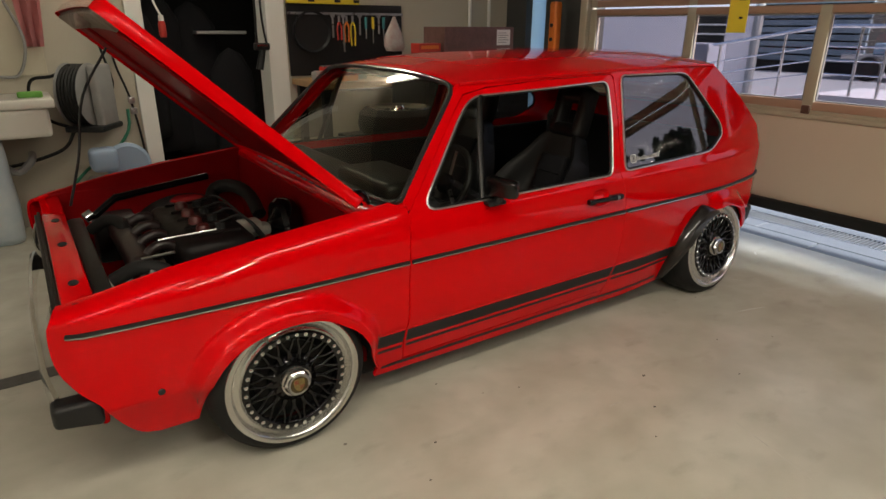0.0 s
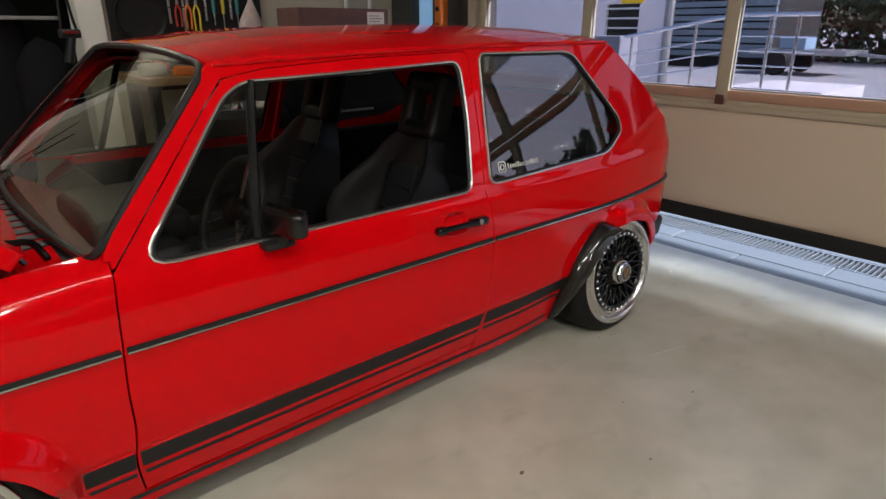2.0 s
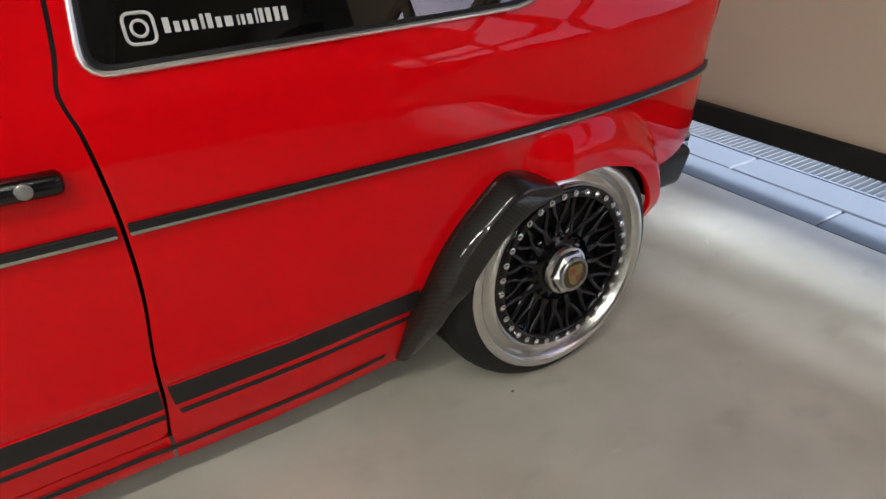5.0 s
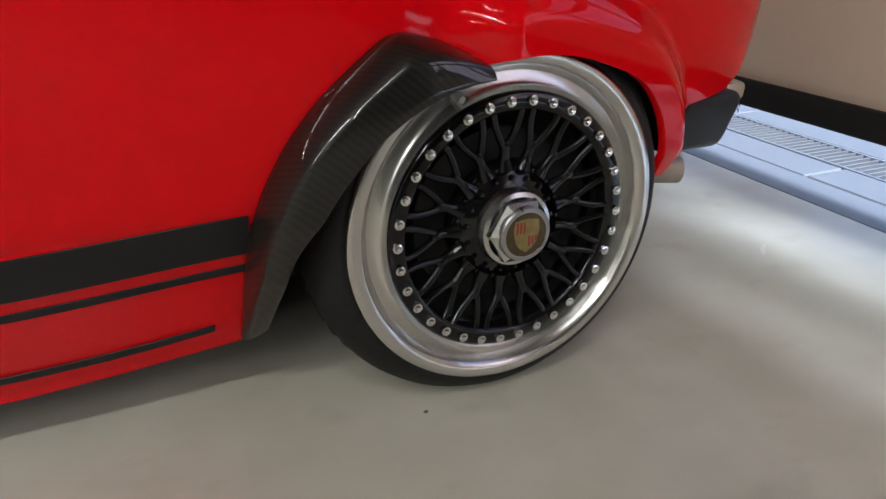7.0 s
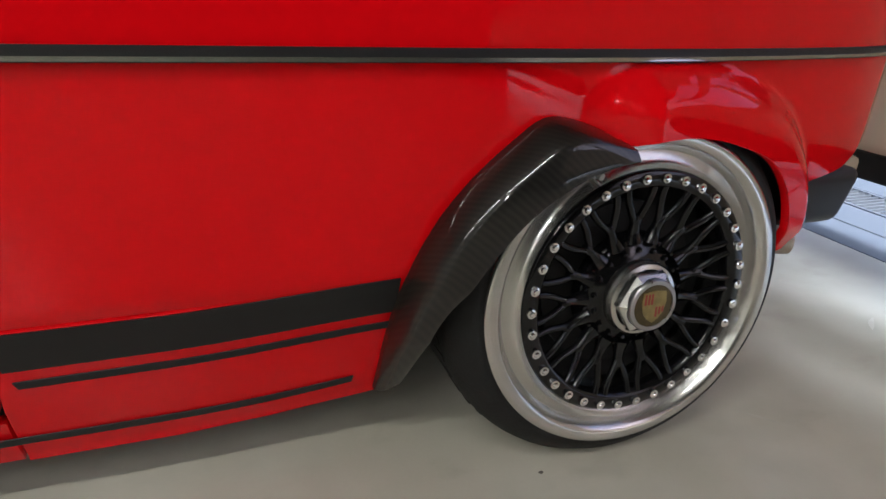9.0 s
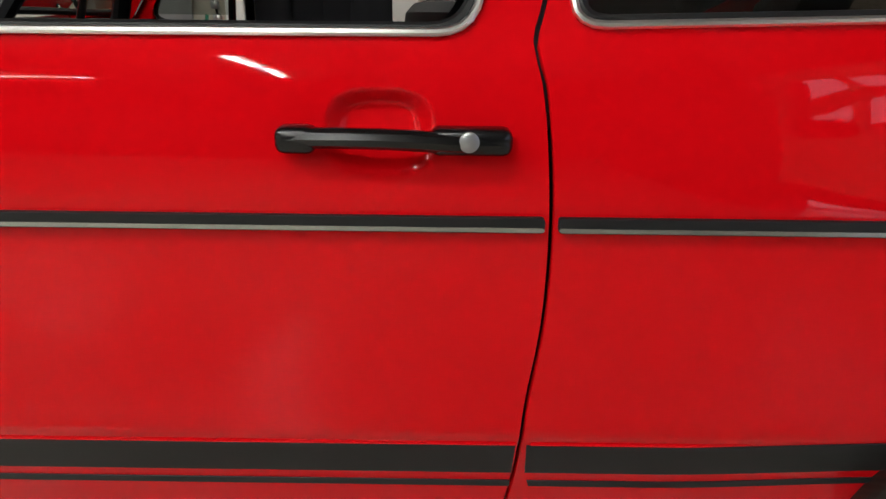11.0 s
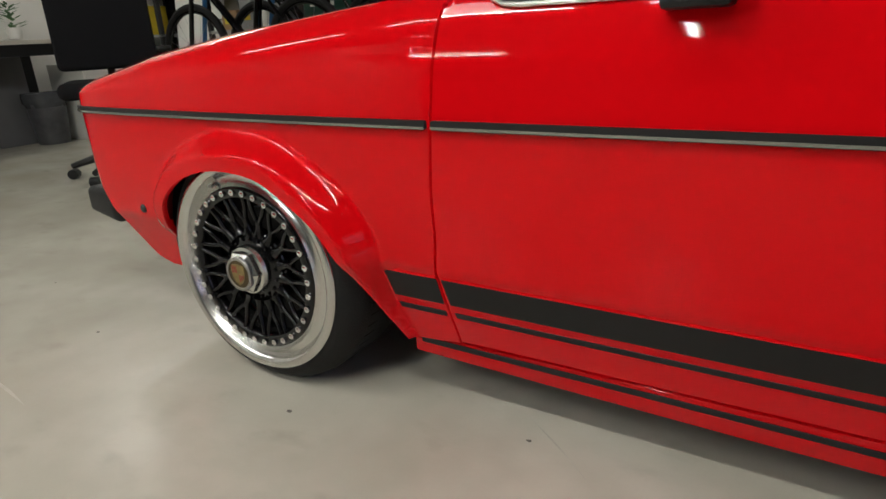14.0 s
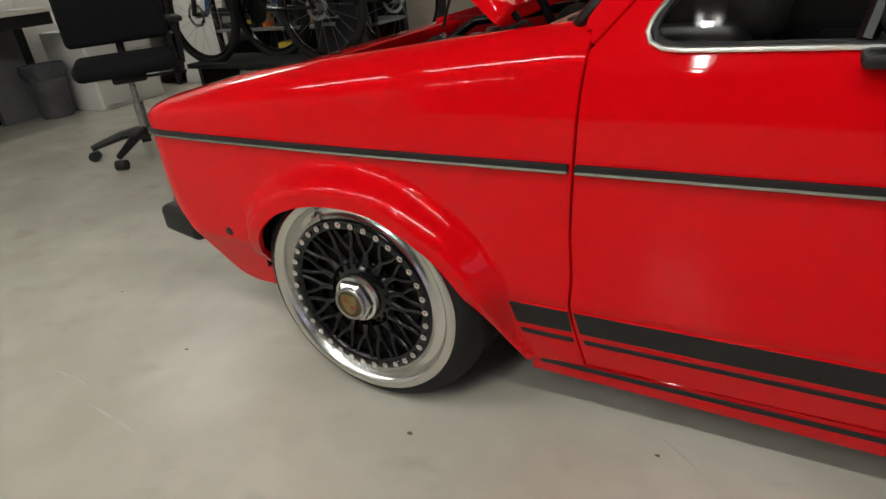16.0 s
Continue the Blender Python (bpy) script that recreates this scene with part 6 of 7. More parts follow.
part("board_rail", boxed((0.0, -0.035, 1.475), (1.10, -0.012, 1.495), 0.003), STEEL, board)


def hand_tool(x, length, mat, kind):
    ob = thing("hand_tool", {"p": "hand pliers with coloured grips hanging on the tool board", "s": "screwdriver hanging on the tool board", "w": "steel spanner hanging on the tool board"}[kind], "tool", (x, Y_BACK - 0.04, 1.47))
    if kind == "p":
        for s in (-1, 1):
            part("grip", sweep(bmesh.new(), arc([(0, 0, -0.05), (s * 0.018, 0, -0.09), (s * 0.016, 0, -length)], step=0.02), 0.008, 8), mat, ob, "", True)
        part("jaws", boxed((-0.010, -0.006, -0.06), (0.010, 0.006, 0.0), 0.003), STEEL, ob)
    elif kind == "s":
        part("handle", sweep(bmesh.new(), [(0, 0, -0.01), (0, 0, -0.11)], [0.014, 0.012], 10), mat, ob, "", True)
        part("blade", bar((0, 0, -0.11), (0, 0, -length), 0.004), STEEL, ob, "", True)
    else:
        part("shaft", boxed((-0.008, -0.004, -length), (0.008, 0.004, 0.0), 0.002), mat, ob)
        part("jaw", lathe(bmesh.new(), [(0, -0.005), (0.02, -0.005), (0.02, 0.005), (0, 0.005)], 12, Matrix.Rotation(radians(90), 4, "X")), mat, ob)


TEAL = material("teal_plastic", (0.05, 0.22, 0.24), 0.5)
for x, l, m, k in ((1.86, 0.20, REDP, "p"), (1.93, 0.22, ORANGE, "p"), (1.99, 0.25, YELLOW, "p"), (2.06, 0.16, STEEL, "w"), (2.12, 0.19, TEAL, "s"), (2.19, 0.23, YELLOW, "s"), (2.25, 0.15, STEEL, "w"), (1.80, 0.18, STEEL, "w"), (2.30, 0.22, TEAL, "s"), (1.90, 0.30, STEEL, "w")):
    hand_tool(x, l, m, k)
solo("round_pan", lathe(bmesh.new(), [(0, -0.01), (0.14, -0.01), (0.165, 0.0), (0.17, 0.03), (0.165, 0.03), (0.15, 0.006), (0, 0.0)], 36, Matrix.Rotation(radians(90), 4, "X")), BLACK_PLASTIC, "round black dish hanging on the tool board", "dish", (1.60, Y_BACK - 0.04, 1.34), smooth=True)
pb = bmesh.new()
lathe(pb, [(0.01, 0.30), (0.03, 0.26), (0.09, 0.14), (0.11, 0.05), (0.09, 0.0), (0, 0.0)], 18, Matrix.Diagonal((1, 0.4, 1, 1)))
for v in pb.verts:
    v.co += 0.012 * noise.noise_vector(v.co * 14)
solo("clear_bag", pb, material("bag_film", (0.55, 0.53, 0.50), 0.3, blotch=0.6, blotch_size=16, tint=(0.36, 0.10, 0.10)), "clear plastic bag with red contents", "bag", (2.40, Y_BACK - 0.05, 1.17), smooth=True, auto=80)
level = thing("spirit_level", "yellow spirit level lying on the tool board", "spirit level", (1.40, Y_BACK - 0.03, 1.56))
part("body", boxed((0.0, -0.02, 0.0), (0.66, 0.02, 0.055), 0.004), YELLOW, level)
for x in (0.18, 0.42, 0.60):
    part("vial", boxed((x, -0.022, 0.012), (x + 0.06, 0.022, 0.04), 0.006), BLACK_PLASTIC, level)

bench = thing("workbench", "wooden workbench with dark steel legs", "workbench", (1.40, 2.86, 0))
part("bench_top", boxed((0.0, 0.0, 0.915), (2.05, 0.62, 0.965), 0.006), WOOD, bench, "worn wooden bench top")
for x in (0.06, 1.95):
    for y in (0.06, 0.56):
        part("leg", boxed((x - 0.03, y - 0.03, 0.0), (x + 0.03, y + 0.03, 0.915), 0.004), BLACK_PLASTIC, bench, "dark steel leg")
part("bench_rail", boxed((0.06, 0.55, 0.84), (1.95, 0.59, 0.915), 0.004), BLACK_PLASTIC, bench)
for x, y, sx, sy, sz, m, lab in ((1.52, 3.1, 0.16, 0.10, 0.07, GREY, "grey open parts tray on the bench"), (1.70, 3.0, 0.14, 0.10, 0.06, ORANGE, "orange tool case on the bench"), (1.62, 3.25, 0.10, 0.08, 0.10, REDP, "red spray can box on the bench"), (1.86, 3.15, 0.12, 0.12, 0.05, GREY, "grey open parts tray on the bench"), (2.2, 3.2, 0.2, 0.14, 0.12, BLUE, "blue plastic parts box on the bench")):
    t = thing("parts_box", lab, "box", (x, y, 0.966))
    part("tray", boxed((-sx / 2, -sy / 2, 0), (sx / 2, sy / 2, sz), 0.01, 3), m, t, "", True)
    part("contents", boxed((-sx / 2.6, -sy / 2.6, sz - 0.004), (sx / 2.6, sy / 2.6, sz + 0.008), 0.003), STEEL, t)

# spare wheel lying on a cart behind the car
cart = thing("service_cart", "low dark service cart", "cart", (1.66, 2.12, 0))
part("cart_top", boxed((-0.36, -0.28, 0.62), (0.36, 0.28, 0.66), 0.012), BLACK_PLASTIC, cart)
for x in (-0.32, 0.32):
    for y in (-0.24, 0.24):
        part("cart_leg", boxed((x - 0.02, y - 0.02, 0.0), (x + 0.02, y + 0.02, 0.62), 0.003), STEEL, cart)
spare = thing("spare_wheel", "spare wheel with polished rim lying flat on a cart", "wheel", (1.66, 2.12, 0.66))
part("tyre", lathe(bmesh.new(), [(0.20, 0.0), (0.25, 0.005), (0.285, 0.03), (0.295, 0.08), (0.285, 0.15), (0.25, 0.185), (0.225, 0.19), (0.21, 0.17)], 56, None, True), RUBBER, spare, "", True)
part("rim_face", lathe(bmesh.new(), [(0.0, 0.172), (0.06, 0.172), (0.07, 0.16), (0.17, 0.165), (0.20, 0.178), (0.222, 0.192), (0.226, 0.186), (0.215, 0.165)], 56), POLISHED, spare, "polished stepped rim", True)
# rim face is closed; dark discs stand for the shade in its holes
for k in range(10):
    a = 2 * math.pi * k / 10
    part("rim_hole", lathe(bmesh.new(), [(0, 0), (0.018, 0), (0.020, -0.004)], 12, Matrix.Translation((0.12 * math.cos(a), 0.12 * math.sin(a), 0.1675))), DARK, spare)
part("hub_cap", lathe(bmesh.new(), [(0, 0.205), (0.03, 0.205), (0.038, 0.19), (0.04, 0.17)], 24), CHROME, spare, "", True)

# cabinet with a box
cab = thing("tool_cabinet", "dark steel tool cabinet", "cabinet", (2.0, 2.30, 0))
part("body", boxed((0.0, 0.0, 0.0), (1.05, 0.52, 1.048), 0.01), BLACK_PLASTIC, cab)
for k in range(4):
    d = part("drawer", boxed((0.03, -0.012, 0.08 + k * 0.235), (1.02, 0.0, 0.30 + k * 0.235), 0.006), DARK, cab, "", True)
    part("pull", boxed((0.35, -0.028, 0.26 + k * 0.235), (0.70, -0.012, 0.275 + k * 0.235), 0.003), STEEL, d)
carton = thing("marbled_box", "brown marbled cardboard box with a white label", "box", (2.24, 2.40, 1.050))
part("box_body", boxed((0.0, 0.0, 0.0), (0.70, 0.30, 0.335), 0.006), material("marbled_card", (0.17, 0.085, 0.075), 0.6, blotch=0.7, blotch_size=14, grain=0.5, grain_size=60, tint=(0.07, 0.035, 0.03)), carton)
lb = part("label", boxed((0.52, -0.002, 0.194), (0.66, 0.0, 0.314)), WHITE, carton, "white paper label")
for k in range(5):
    part("label_bar", boxed((0.535, -0.004, 0.214 + k * 0.018), (0.62 + 0.02 * (k % 2), -0.002, 0.220 + k * 0.018)), GREY, lb)
pk = thing("small_pack", "small red and orange cardboard pack", "box", (2.02, 2.42, 1.050))
part("pack", boxed((0.0, 0.0, 0.0), (0.20, 0.12, 0.214), 0.003), REDP, pk)
part("pack_band", boxed((0.02, -0.002, 0.174), (0.18, 0.0, 0.199)), ORANGE, pk)
for x in (3.28, 3.52):
    solo("wall_conduit", bar((x, Y_BACK - 0.03, 0.0), (x, Y_BACK - 0.03, 2.9), 0.018), WHITE, "cream pipe running up the wall", "pipe", smooth=True, group="wall pipes")

# by the garage door
side_pane = solo("window_1", boxed((3.86, 2.92, 0.0), (3.868, 3.20, 2.30)), FROSTED, "narrow frosted side window lit by daylight", "window", kind="structure")
side_pane.visible_shadow = False
hoist = thing("hoist_control", "orange hanging hoist control on a black cable", "control", (3.60, 2.60, 1.18))
part("case", boxed((-0.04, -0.045, 0.0), (0.04, 0.045, 0.42), 0.02, 3), ORANGE, hoist, "", True)
for z in (0.10, 0.22):
    part("button", lathe(bmesh.new(), [(0, 0.012), (0.016, 0.01), (0.018, 0)], 16, Matrix.Translation((-0.04, 0, z)) @ Matrix.Rotation(radians(-90), 4, "Y")), BLACK_PLASTIC, hoist)
part("cable", bar((0, 0, 0.42), (0, 0, 1.86), 0.012), BLACK_PLASTIC, hoist, "", True)
tag = thing("hanging_tag", "yellow plastic tag hanging on a cord", "tag", (2.75, 0.325, 1.365))
part("tag", boxed((-0.003, -0.055, 0.0), (0.003, 0.055, 0.26), 0.002), YELLOW, tag)
for z, w in ((0.07, 0.02), (0.165, 0.04)):
    part("print_bar", boxed((-0.005, -w / 2 - 0.02, z), (-0.003, w / 2 - 0.02, z + 0.012)), BLACK_PLASTIC, tag)
part("cord", bar((0, 0, 0.25), (0, 0, 1.685), 0.004), BLACK_PLASTIC, tag)

# ---------------------------------------------------------------- office corner in front of the car
chair = thing("office_chair", "black office swivel chair with armrests on a five-star base", "chair", (-2.53, 1.36, 0), turn=56)
part("seat", boxed((-0.26, -0.25, 0.47), (0.26, 0.25, 0.56), 0.04, 3), CLOTH, chair, "black padded seat", True)
bm = boxed((-0.275, 0.22, 0.61), (0.275, 0.28, 1.15), 0.03, 3)
for v in bm.verts:
    v.co.y += 0.6 * v.co.x**2 * -1 + 0.10 * (v.co.z - 0.6)
part("backrest", bm, CLOTH, chair, "black mesh backrest", True)
part("back_stem", sweep(bmesh.new(), [(0, 0.10, 0.46), (0, 0.27, 0.47), (0, 0.30, 0.62), (0, 0.31, 0.80)], 0.022, 8), BLACK_PLASTIC, chair, "", True)
part("gas_spring", sweep(bmesh.new(), [(0, 0, 0.12), (0, 0, 0.30), (0, 0, 0.30), (0, 0, 0.44)], [0.028, 0.028, 0.016, 0.016], 14), STEEL, chair, "steel gas spring", True)
part("tilt_box", boxed((-0.09, -0.10, 0.42), (0.09, 0.12, 0.475), 0.015, 3), BLACK_PLASTIC, chair, "", True)
for s in (1,):
    arm = part("armrest", boxed((s * 0.31 - 0.04, -0.14, 0.70), (s * 0.31 + 0.04, 0.12, 0.73), 0.013, 3), BLACK_PLASTIC, chair, "", True)
    part("arm_post", sweep(bmesh.new(), [(s * 0.20, 0.02, 0.46), (s * 0.30, 0.02, 0.48), (s * 0.32, 0.0, 0.70)], 0.017, 8), BLACK_PLASTIC, arm, "", True)
part("lever", bar((0.05, -0.05, 0.44), (0.30, -0.09, 0.435), 0.008), BLACK_PLASTIC, chair, "", True)
for k in range(5):
    a = radians(72 * k + 166)
    c, s = math.cos(a), math.sin(a)
    leg = part("base_leg", sweep(bmesh.new(), [(0.02 * c, 0.02 * s, 0.135), (0.14 * c, 0.14 * s, 0.125), (0.32 * c, 0.32 * s, 0.075)], [0.032, 0.026, 0.017], 8), BLACK_PLASTIC, chair, "", True)
    part("caster", sweep(bmesh.new(), [(0.32 * c + 0.028 * s, 0.32 * s - 0.028 * c, 0.029), (0.32 * c - 0.028 * s, 0.32 * s + 0.028 * c, 0.029)], 0.029, 16), BLACK_PLASTIC, leg, "black twin caster", True)

desk = thing("office_desk", "pale-topped office desk with black frame", "desk", (-4.12, 1.98, 0))
part("desk_top", boxed((-0.66, -2.4, 0.785), (0.0, 0.0, 0.815), 0.004), material("desk_laminate", (0.66, 0.62, 0.55), 0.4, blotch=0.1, blotch_size=3, grain=0.1, grain_size=50), desk, "pale laminate desk top")
part("desk_panel", boxed((-0.655, -2.30, 0.0), (-0.63, 0.06, 0.70), 0.003), DARK, desk, "black panel under the desk")
part("desk_frame", boxed((-0.63, -2.36, 0.70), (-0.02, -0.02, 0.785), 0.004), BLACK_PLASTIC, desk, "black desk frame")
for x in (-0.62, -0.10):
    for y in (-2.3, -0.95):
        part("desk_leg", boxed((x, y, 0.0), (x + 0.05, y + 0.05, 0.70), 0.004), BLACK_PLASTIC, desk)
part("desk_side", boxed((-0.56, -0.40, 0.0), (-0.50, -0.08, 0.70), 0.004), material("desk_grey", (0.16, 0.16, 0.165), 0.6, blotch=0.3, blotch_size=6), desk, "grey panel leg")
ped = thing("desk_pedestal", "white low cabinet beside the desk", "cabinet", (-4.68, 2.11, 0))
part("body", boxed((0.0, 0.0, 0.0), (0.53, 0.60, 0.62), 0.006), WHITE, ped)
for k in range(3):
    part("drawer_front", boxed((0.53, 0.01, 0.03 + k * 0.195), (0.545, 0.59, 0.215 + k * 0.195), 0.003), WHITE, ped)
bin_ = thing("waste_bin", "dark mesh waste bin with a clear liner bag", "waste bin", (-4.46, 1.92, 0))
part("bin_body", lathe(bmesh.new(), [(0, 0.0), (0.115, 0.0), (0.12, 0.01), (0.155, 0.40), (0.150, 0.40), (0.115, 0.02), (0, 0.015)], 28), material("bin_mesh", (0.025, 0.025, 0.028), 0.35, 0.2, blotch=0.9, blotch_size=9, grain=0.5, grain_size=220, tint=(0.14, 0.14, 0.15)), bin_, "", True)
liner = lathe(bmesh.new(), [(0.148, 0.30), (0.158, 0.40), (0.163, 0.41), (0.166, 0.38), (0.160, 0.33)], 28)
for v in liner.verts:
    v.co += 0.008 * noise.noise_vector(v.co * 20)
part("liner", liner, material("bin_liner", (0.09, 0.092, 0.10), 0.25, blotch=0.5, blotch_size=20), bin_, "crumpled grey liner", True)
under = thing("computer_case", "dark computer case under the desk", "computer", (-4.62, 0.95, 0))
part("case", boxed((0, 0, 0), (0.42, 0.20, 0.44), 0.008), DARK, under)
part("front", boxed((0.42, 0.005, 0.01), (0.43, 0.195, 0.43), 0.004), GREY, under)
mon = thing("desk_monitor", "flat monitor with white frame on the desk", "monitor", (-4.42, 1.30, 0.816))
part("foot", boxed((-0.1, -0.12, 0.0), (0.1, 0.12, 0.012), 0.004), WHITE, mon)
part("neck", boxed((-0.02, -0.03, 0.01), (0.01, 0.03, 0.14), 0.004), WHITE, mon)
part("frame", boxed((-0.02, -0.27, 0.10), (0.02, 0.27, 0.42), 0.006), WHITE, mon)
part("screen", boxed((0.0201, -0.25, 0.12), (0.0215, 0.25, 0.40)), material("dark_screen", (0.03, 0.05, 0.06), 0.2), mon)
pap = thing("paper_stack", "loose stack of white paper on the desk", "paper", (-4.30, 1.74, 0.816))
for k in range(4):
    part("sheet", boxed((-0.105, -0.148, 0.002 * k), (0.105, 0.148, 0.002 * k + 0.0015), 0, 1, pose(0, 0, 0, 0, 0, 11 * k - 15)), WHITE, pap)
pot = thing("desk_plant", "small green plant in a pot on the desk", "plant", (-4.52, 1.86, 0.816))
part("pot", lathe(bmesh.new(), [(0, 0), (0.045, 0), (0.06, 0.10), (0.055, 0.10), (0.05, 0.085), (0, 0.085)], 20), WHITE, pot, "", True)
bm = bmesh.new()
for k in range(60):
    a, r, z = random.uniform(0, 6.28), random.uniform(0.02, 0.11), random.uniform(0.10, 0.28)
    c = Vector((r * math.cos(a), r * math.sin(a), z))
    t = Vector((math.cos(a), math.sin(a), 0.4)) * 0.035
    b = Vector((-math.sin(a), math.cos(a), 0)) * 0.014
    bm.faces.new([bm.verts.new(c + q) for q in (-t, b, t, -b)])
part("leaves", bm, material("plant_leaf", (0.05, 0.13, 0.03), 0.5), pot)

# white board leaning, shelves, crate, bicycle on a low bench
solo("leaning_panel", boxed((-0.29, -0.02, 0.0), (0.29, 0.02, 1.75), 0.01, 2, pose(0, 0, 0, -7, 0, 0)), WHITE, "large white panel leaning on the wall", "panel", (-4.02, 3.14, 0.003), turn=6)
BAG_CLOTH = material("bag_cloth", (0.012, 0.014, 0.016), 0.8, blotch=0.4, blotch_size=14, tint=(0.03, 0.034, 0.038), bump=0.6, bump_size=60)
COLS = [GREY, BLUE, DARK, WOOD, BLACK_PLASTIC, YELLOW, BLACK_PLASTIC, DARK, WOOD, DARK, BLACK_PLASTIC]
SHELF_Z = (0.10, 0.45, 0.80, 1.22, 1.60)


def storage_rack(x0, length, keep_free=()):
    rack = thing("storage_rack", "dark storage rack with boxes and bottles", "shelf", (x0, 3.05, 0), "storage racks")
    for z in SHELF_Z:
        part("shelf_board", boxed((0.0, 0.0, z), (length, 0.42, z + 0.025), 0.003), GREY, rack)
    for x in (0.0, length - 0.04):
        for y in (0.0, 0.38):
            part("upright", boxed((x, y, 0.0), (x + 0.04, y + 0.04, 1.9), 0.003), BLACK_PLASTIC, rack)
    part("rack_back", boxed((0.0, 0.425, 0.05), (length, 0.44, 1.9)), DARK, rack)
    for z in SHELF_Z[:4]:
        x = 0.06
        while x < length - 0.28:
            w, hgt, d = random.uniform(0.06, 0.20), random.uniform(0.08, 0.29), random.uniform(0.15, 0.32)
            if not any(lo < x0 + x + w and x0 + x < hi and abs(z - zz) < 0.01 for lo, hi, zz in keep_free):
                at = (x0 + x, 3.07, z + 0.026)
                if random.random() < 0.35:
                    r = min(w, 0.10) / 2
                    t = thing("bottle", "plastic bottle standing on the rack", "bottle", (at[0] + r, at[1] + r, at[2]), "bottles on the rack")
                    part("bottle_body", lathe(bmesh.new(), [(0, 0), (r, 0), (r, hgt * 0.7), (r * 0.4, hgt * 0.85), (r * 0.4, hgt * 0.93), (0, hgt * 0.93)], 18), random.choice([GREY, BLUE, BLACK_PLASTIC, WHITE, ORANGE]), t, "", True)
                    part("cap", lathe(bmesh.new(), [(r * 0.46, hgt * 0.9), (r * 0.46, hgt), (0, hgt)], 14), random.choice([REDP, BLACK_PLASTIC, YELLOW]), t, "", True)
                else:
                    t = thing("storage_box", "small storage box on the rack", "box", at, "boxes on the rack")
                    part("box_body", boxed((0, 0, 0), (w, d, hgt), 0.008), random.choice(COLS), t)
                    part("box_label", boxed((w * 0.2, -0.002, hgt * 0.3), (w * 0.8, 0.0, hgt * 0.6)), random.choice([WHITE, GREY, YELLOW]), t)
            x += w + random.uniform(0.01, 0.08)


storage_rack(-3.70, 1.70, ((-2.62, -2.05, 0.80),))
storage_rack(-4.78, 0.42)
crate = thing("green_crate", "dark green plastic crate with white print", "crate", (-2.35, 3.215, 0.826))
GREEN = material("green_crate_plastic", (0.005, 0.055, 0.035), 0.45, blotch=0.2, blotch_size=10)
bm = boxed((-0.21, -0.155, 0.0), (0.21, 0.155, 0.27), 0.015, 3)
box(bm, (-0.222, -0.167, 0.235), (0.222, 0.167, 0.27), 0.010, 2)
part("crate_body", bm, GREEN, crate, "", True)
for k in range(4):
    part("print_bar", boxed((-0.13 + k * 0.065, -0.158, 0.13), (-0.085 + k * 0.065, -0.1555, 0.16)), WHITE, crate)
low_bench = thing("low_bench", "low dark bench carrying two bicycles", "bench", (-2.51, 2.50, 0))
part("bench_board", boxed((-0.72, -0.20, 0.295), (1.10, 0.24, 0.330), 0.006), DARK, low_bench)
for x in (-0.66, 0.22, 1.02):
    part("bench_leg", boxed((x, -0.16, 0.0), (x + 0.04, 0.20, 0.295), 0.004), BLACK_PLASTIC, low_bench)
sack_bm = bmesh.new()
lathe(sack_bm, [(0, 0.0), (0.20, 0.0), (0.235, 0.05), (0.24, 0.30), (0.23, 0.58), (0.19, 0.76), (0.12, 0.84), (0.05, 0.87), (0, 0.875)], 28, Matrix.Diagonal((1, 0.55, 1, 1)))
for v in sack_bm.verts:
    v.co += 0.02 * noise.noise_vector(v.co * 9) * min(1.0, v.co.z * 8)
kit = thing("kit_bag", "black cloth kit bag with faded white print", "bag", (-2.20, 2.905, 0.0))
part("bag_body", sack_bm, BAG_CLOTH, kit, "", True, 80)
for k, (w, z) in enumerate(((0.15, 0.60), (0.20, 0.55), (0.12, 0.50))):
    part("print_bar", boxed((-w / 2, -0.150, z), (w / 2, -0.141, z + 0.022), 0.002), GREY, kit)

bike = thing("bicycle", "dark mountain bicycle standing on a low bench", "bicycle", (-2.51, 2.42, 0.307), "bicycles on the bench", turn=2)


def bike_wheel(x):
    w = part("bike_wheel", sweep(bmesh.new(), [(x + 0.325 * math.cos(t), 0, 0.35 + 0.325 * math.sin(t)) for t in np.linspace(0, 2 * math.pi, 57)[:-1]], 0.026, 8, True), RUBBER, bike, "black knobbly bicycle tyre", True)
    part("rim", sweep(bmesh.new(), [(x + 0.292 * math.cos(t), 0, 0.35 + 0.292 * math.sin(t)) for t in np.linspace(0, 2 * math.pi, 57)[:-1]], 0.011, 6, True), BLACK_GLOSS, w, "", True)
    part("hub", bar((x, -0.05, 0.35), (x, 0.05, 0.35), 0.022), STEEL, w, "", True)
    for k in range(20):
        a = 2 * math.pi * k / 20
        part("wire_spoke", bar((x + 0.02 * math.cos(a + 0.6), 0.03 * (-1) ** k, 0.35 + 0.02 * math.sin(a + 0.6)), (x + 0.29 * math.cos(a), 0, 0.35 + 0.29 * math.sin(a)), 0.0013, 4), STEEL, w)
    part("brake_rotor", lathe(bmesh.new(), [(0.06, -0.001), (0.08, -0.001), (0.08, 0.001), (0.06, 0.001)], 28, Matrix.Translation((x, -0.045, 0.35)) @ Matrix.Rotation(radians(90), 4, "X"), True), STEEL, w)


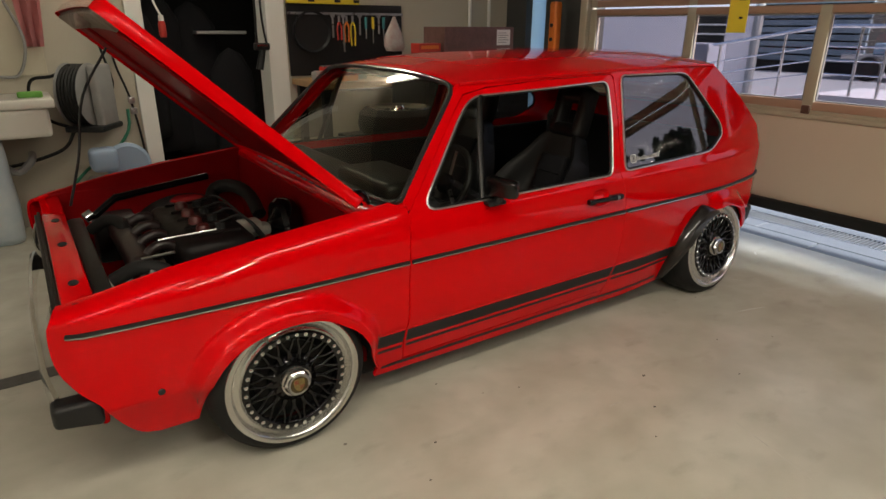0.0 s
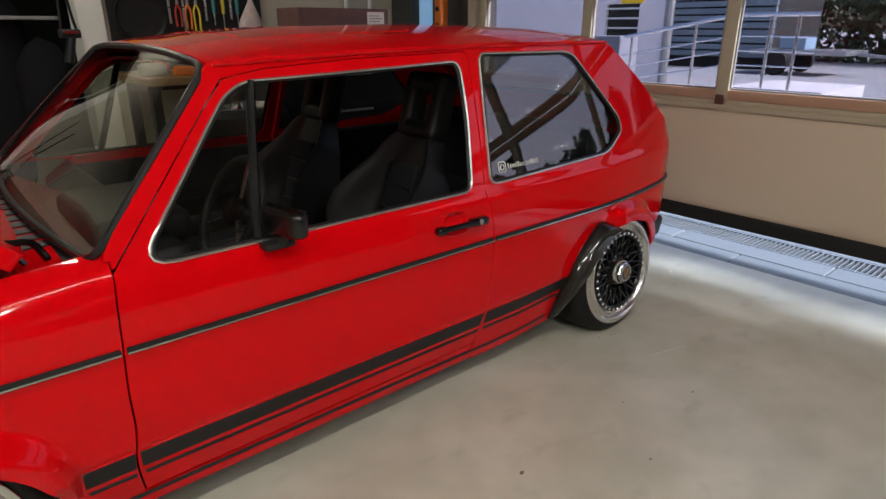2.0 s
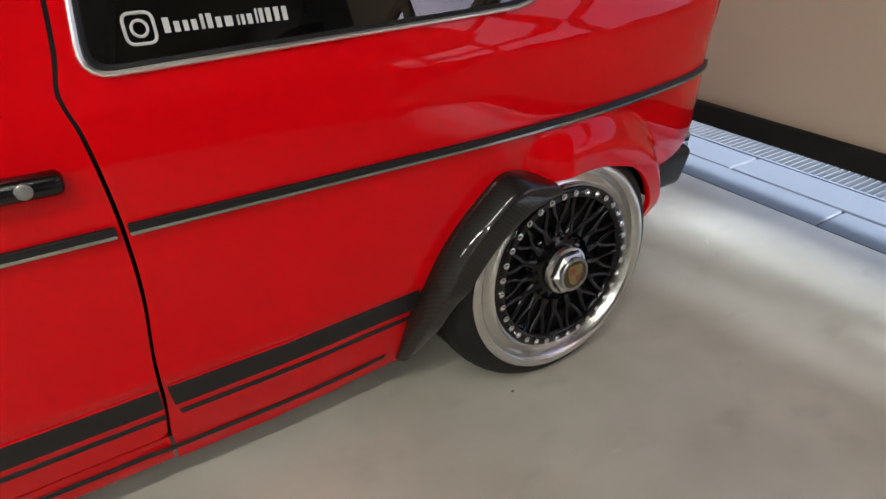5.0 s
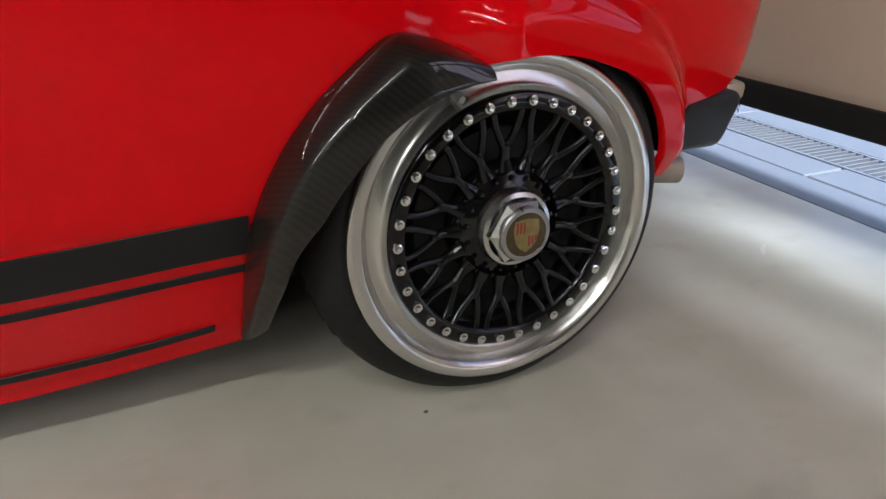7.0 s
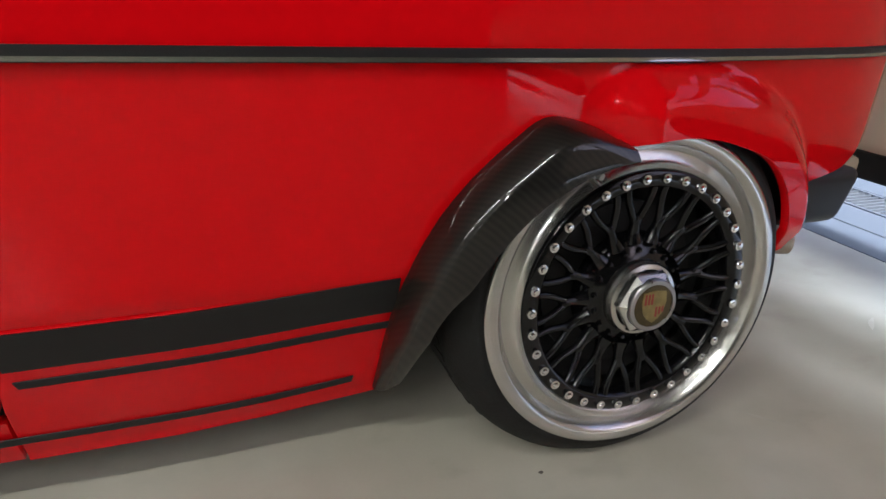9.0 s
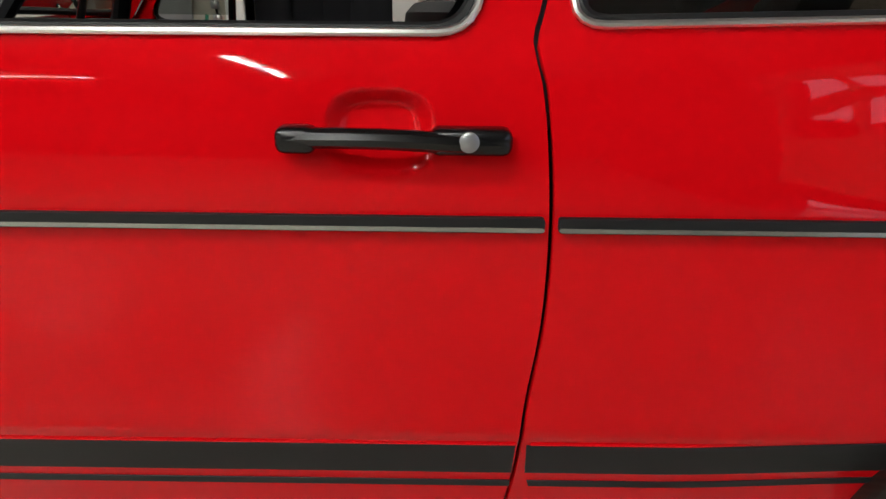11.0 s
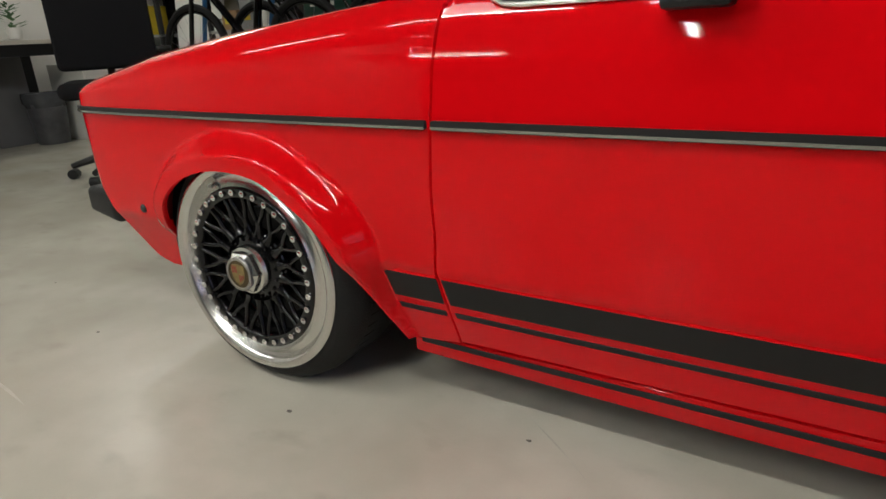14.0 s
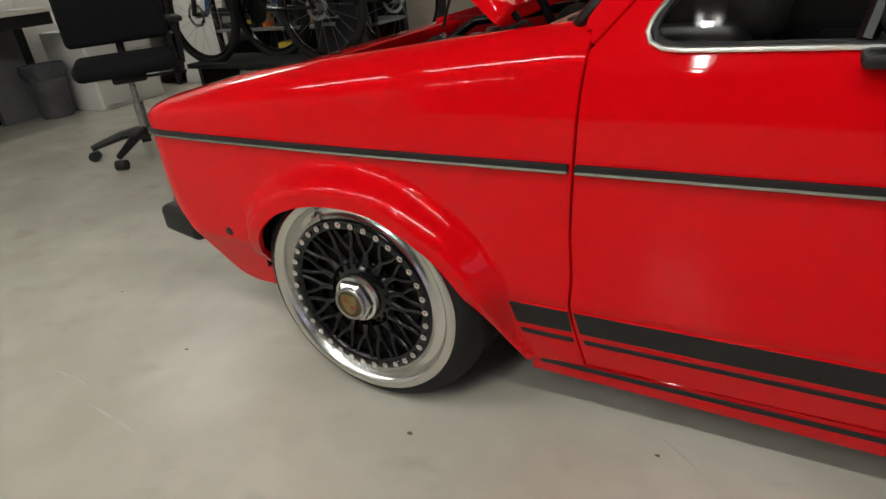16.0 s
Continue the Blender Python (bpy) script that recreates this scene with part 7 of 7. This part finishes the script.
bike_wheel(-0.54)
bike_wheel(0.54)
BLUE_FRAME = material("blue_frame_paint", (0.03, 0.14, 0.36), 0.35, coat=0.5)
for a, b, r, m, nm in (((-0.42, 0, 0.86), (0.05, 0, 0.36), 0.028, BLACK_GLOSS, "down_tube"), ((-0.40, 0, 0.92), (0.16, 0, 0.82), 0.022, BLUE_FRAME, "top_tube"), ((0.05, 0, 0.36), (0.18, 0, 0.90), 0.019, BLACK_GLOSS, "seat_tube"),
                       ((0.05, 0.05, 0.36), (0.54, 0.06, 0.35), 0.011, BLACK_GLOSS, "chain_stay"), ((0.05, -0.05, 0.36), (0.54, -0.06, 0.35), 0.011, BLACK_GLOSS, "chain_stay"), ((0.17, 0.03, 0.80), (0.54, 0.06, 0.35), 0.010, BLACK_GLOSS, "seat_stay"),
                       ((0.17, -0.03, 0.80), (0.54, -0.06, 0.35), 0.010, BLACK_GLOSS, "seat_stay"), ((-0.43, 0.06, 0.80), (-0.54, 0.06, 0.35), 0.017, BLUE_FRAME, "fork_leg"), ((-0.43, -0.06, 0.80), (-0.54, -0.06, 0.35), 0.017, BLACK_GLOSS, "fork_leg"),
                       ((-0.43, -0.34, 1.00), (-0.43, 0.34, 1.00), 0.014, BLACK_GLOSS, "handlebar"), ((-0.40, 0, 0.82), (-0.43, 0, 1.0), 0.02, BLACK_GLOSS, "stem")):
    part(nm, bar(a, b, r), m, bike, "", True)
part("saddle", boxed((0.06, -0.07, 0.93), (0.33, 0.07, 0.98), 0.024, 3), BLACK_PLASTIC, bike, "", True)
part("crank", lathe(bmesh.new(), [(0, -0.004), (0.085, -0.004), (0.09, 0.0), (0.085, 0.004), (0, 0.004)], 28, Matrix.Translation((0.05, -0.06, 0.36)) @ Matrix.Rotation(radians(90), 4, "X")), BLACK_GLOSS, bike, "", True)
copy_thing(bike, Matrix.Translation((-2.05, 2.63, 0.307)))
# slot drain in the floor
solo("floor_slot_drain", boxed((-1.55, 1.06, 0.0), (-0.50, 1.15, 0.004), 0.001), material("worn_drain_steel", (0.16, 0.155, 0.145), 0.5, 0.5, blotch=0.5, blotch_size=30), "narrow steel slot drain in the floor", "drain")

# marks on the floor
bm = bmesh.new()
for x, y, r in ((1.40, -0.33, 0.012), (0.63, 0.11, 0.007), (0.15, -0.03, 0.009), (2.29, 0.03, 0.006), (-1.10, 0.15, 0.006), (0.42, -0.20, 0.008), (1.1, -0.62, 0.006), (1.25, -0.50, 0.010), (0.9, -0.10, 0.006),
                (0.30, -0.35, 0.007), (1.95, -0.32, 0.006), (2.2, -0.45, 0.007), (0.0, -0.45, 0.006), (-0.6, 0.0, 0.008), (0.75, -0.05, 0.005), (1.75, -0.55, 0.007)):
    k = 11
    bm.faces.new([bm.verts.new((x + 0.6 * r * (0.6 + 0.5 * random.random()) * 1.5 * math.cos(2 * math.pi * i / k), y + 0.6 * r * (0.6 + 0.5 * random.random()) * math.sin(2 * math.pi * i / k), 0.0015)) for i in range(k)])
STAIN = material("floor_stain", (0.10, 0.088, 0.072), 0.5, blotch=0.4, blotch_size=80)
solo("floor_spots", bm, STAIN, "small dark oil spots on the floor", "stain", kind="stuff")
SCUFF = material("floor_scuff", (0.36, 0.345, 0.29), 0.3, blotch=0.9, blotch_size=18, tint=(0.49, 0.47, 0.40))
bm = bmesh.new()
for x0, y0, x1, y1, w in ((-0.66, -0.26, -0.40, -0.29, 0.004), (-0.88, -0.21, -0.72, -0.22, 0.004), (0.60, 0.18, 0.76, 0.05, 0.002), (1.44, -0.65, 1.32, -1.10, 0.003), (1.10, -0.40, 1.17, -0.41, 0.004), (2.68, 0.07, 2.74, 0.0, 0.003), (3.20, 0.20, 3.26, 0.24, 0.006), (2.3, -0.20, 2.5, -0.26, 0.006)):
    d = Vector((x1 - x0, y1 - y0, 0))
    n = Vector((-d.y, d.x, 0)).normalized()
    pts = [Vector((x0, y0, 0.0012)) + d * t + n * 0.006 * math.sin(2.4 * t) for t in np.linspace(0, 1, 14)]
    l = [bm.verts.new(p + n * w * math.sin(math.pi * min(max(i / 13, 0.03), 0.97))) for i, p in enumerate(pts)]
    r = [bm.verts.new(p - n * w * math.sin(math.pi * min(max(i / 13, 0.03), 0.97))) for i, p in enumerate(pts)]
    for i in range(13):
        bm.faces.new((l[i], l[i + 1], r[i + 1], r[i]))
solo("floor_scuffs", bm, SCUFF, "faint grey tyre scuffs on the floor", "stain", kind="stuff")
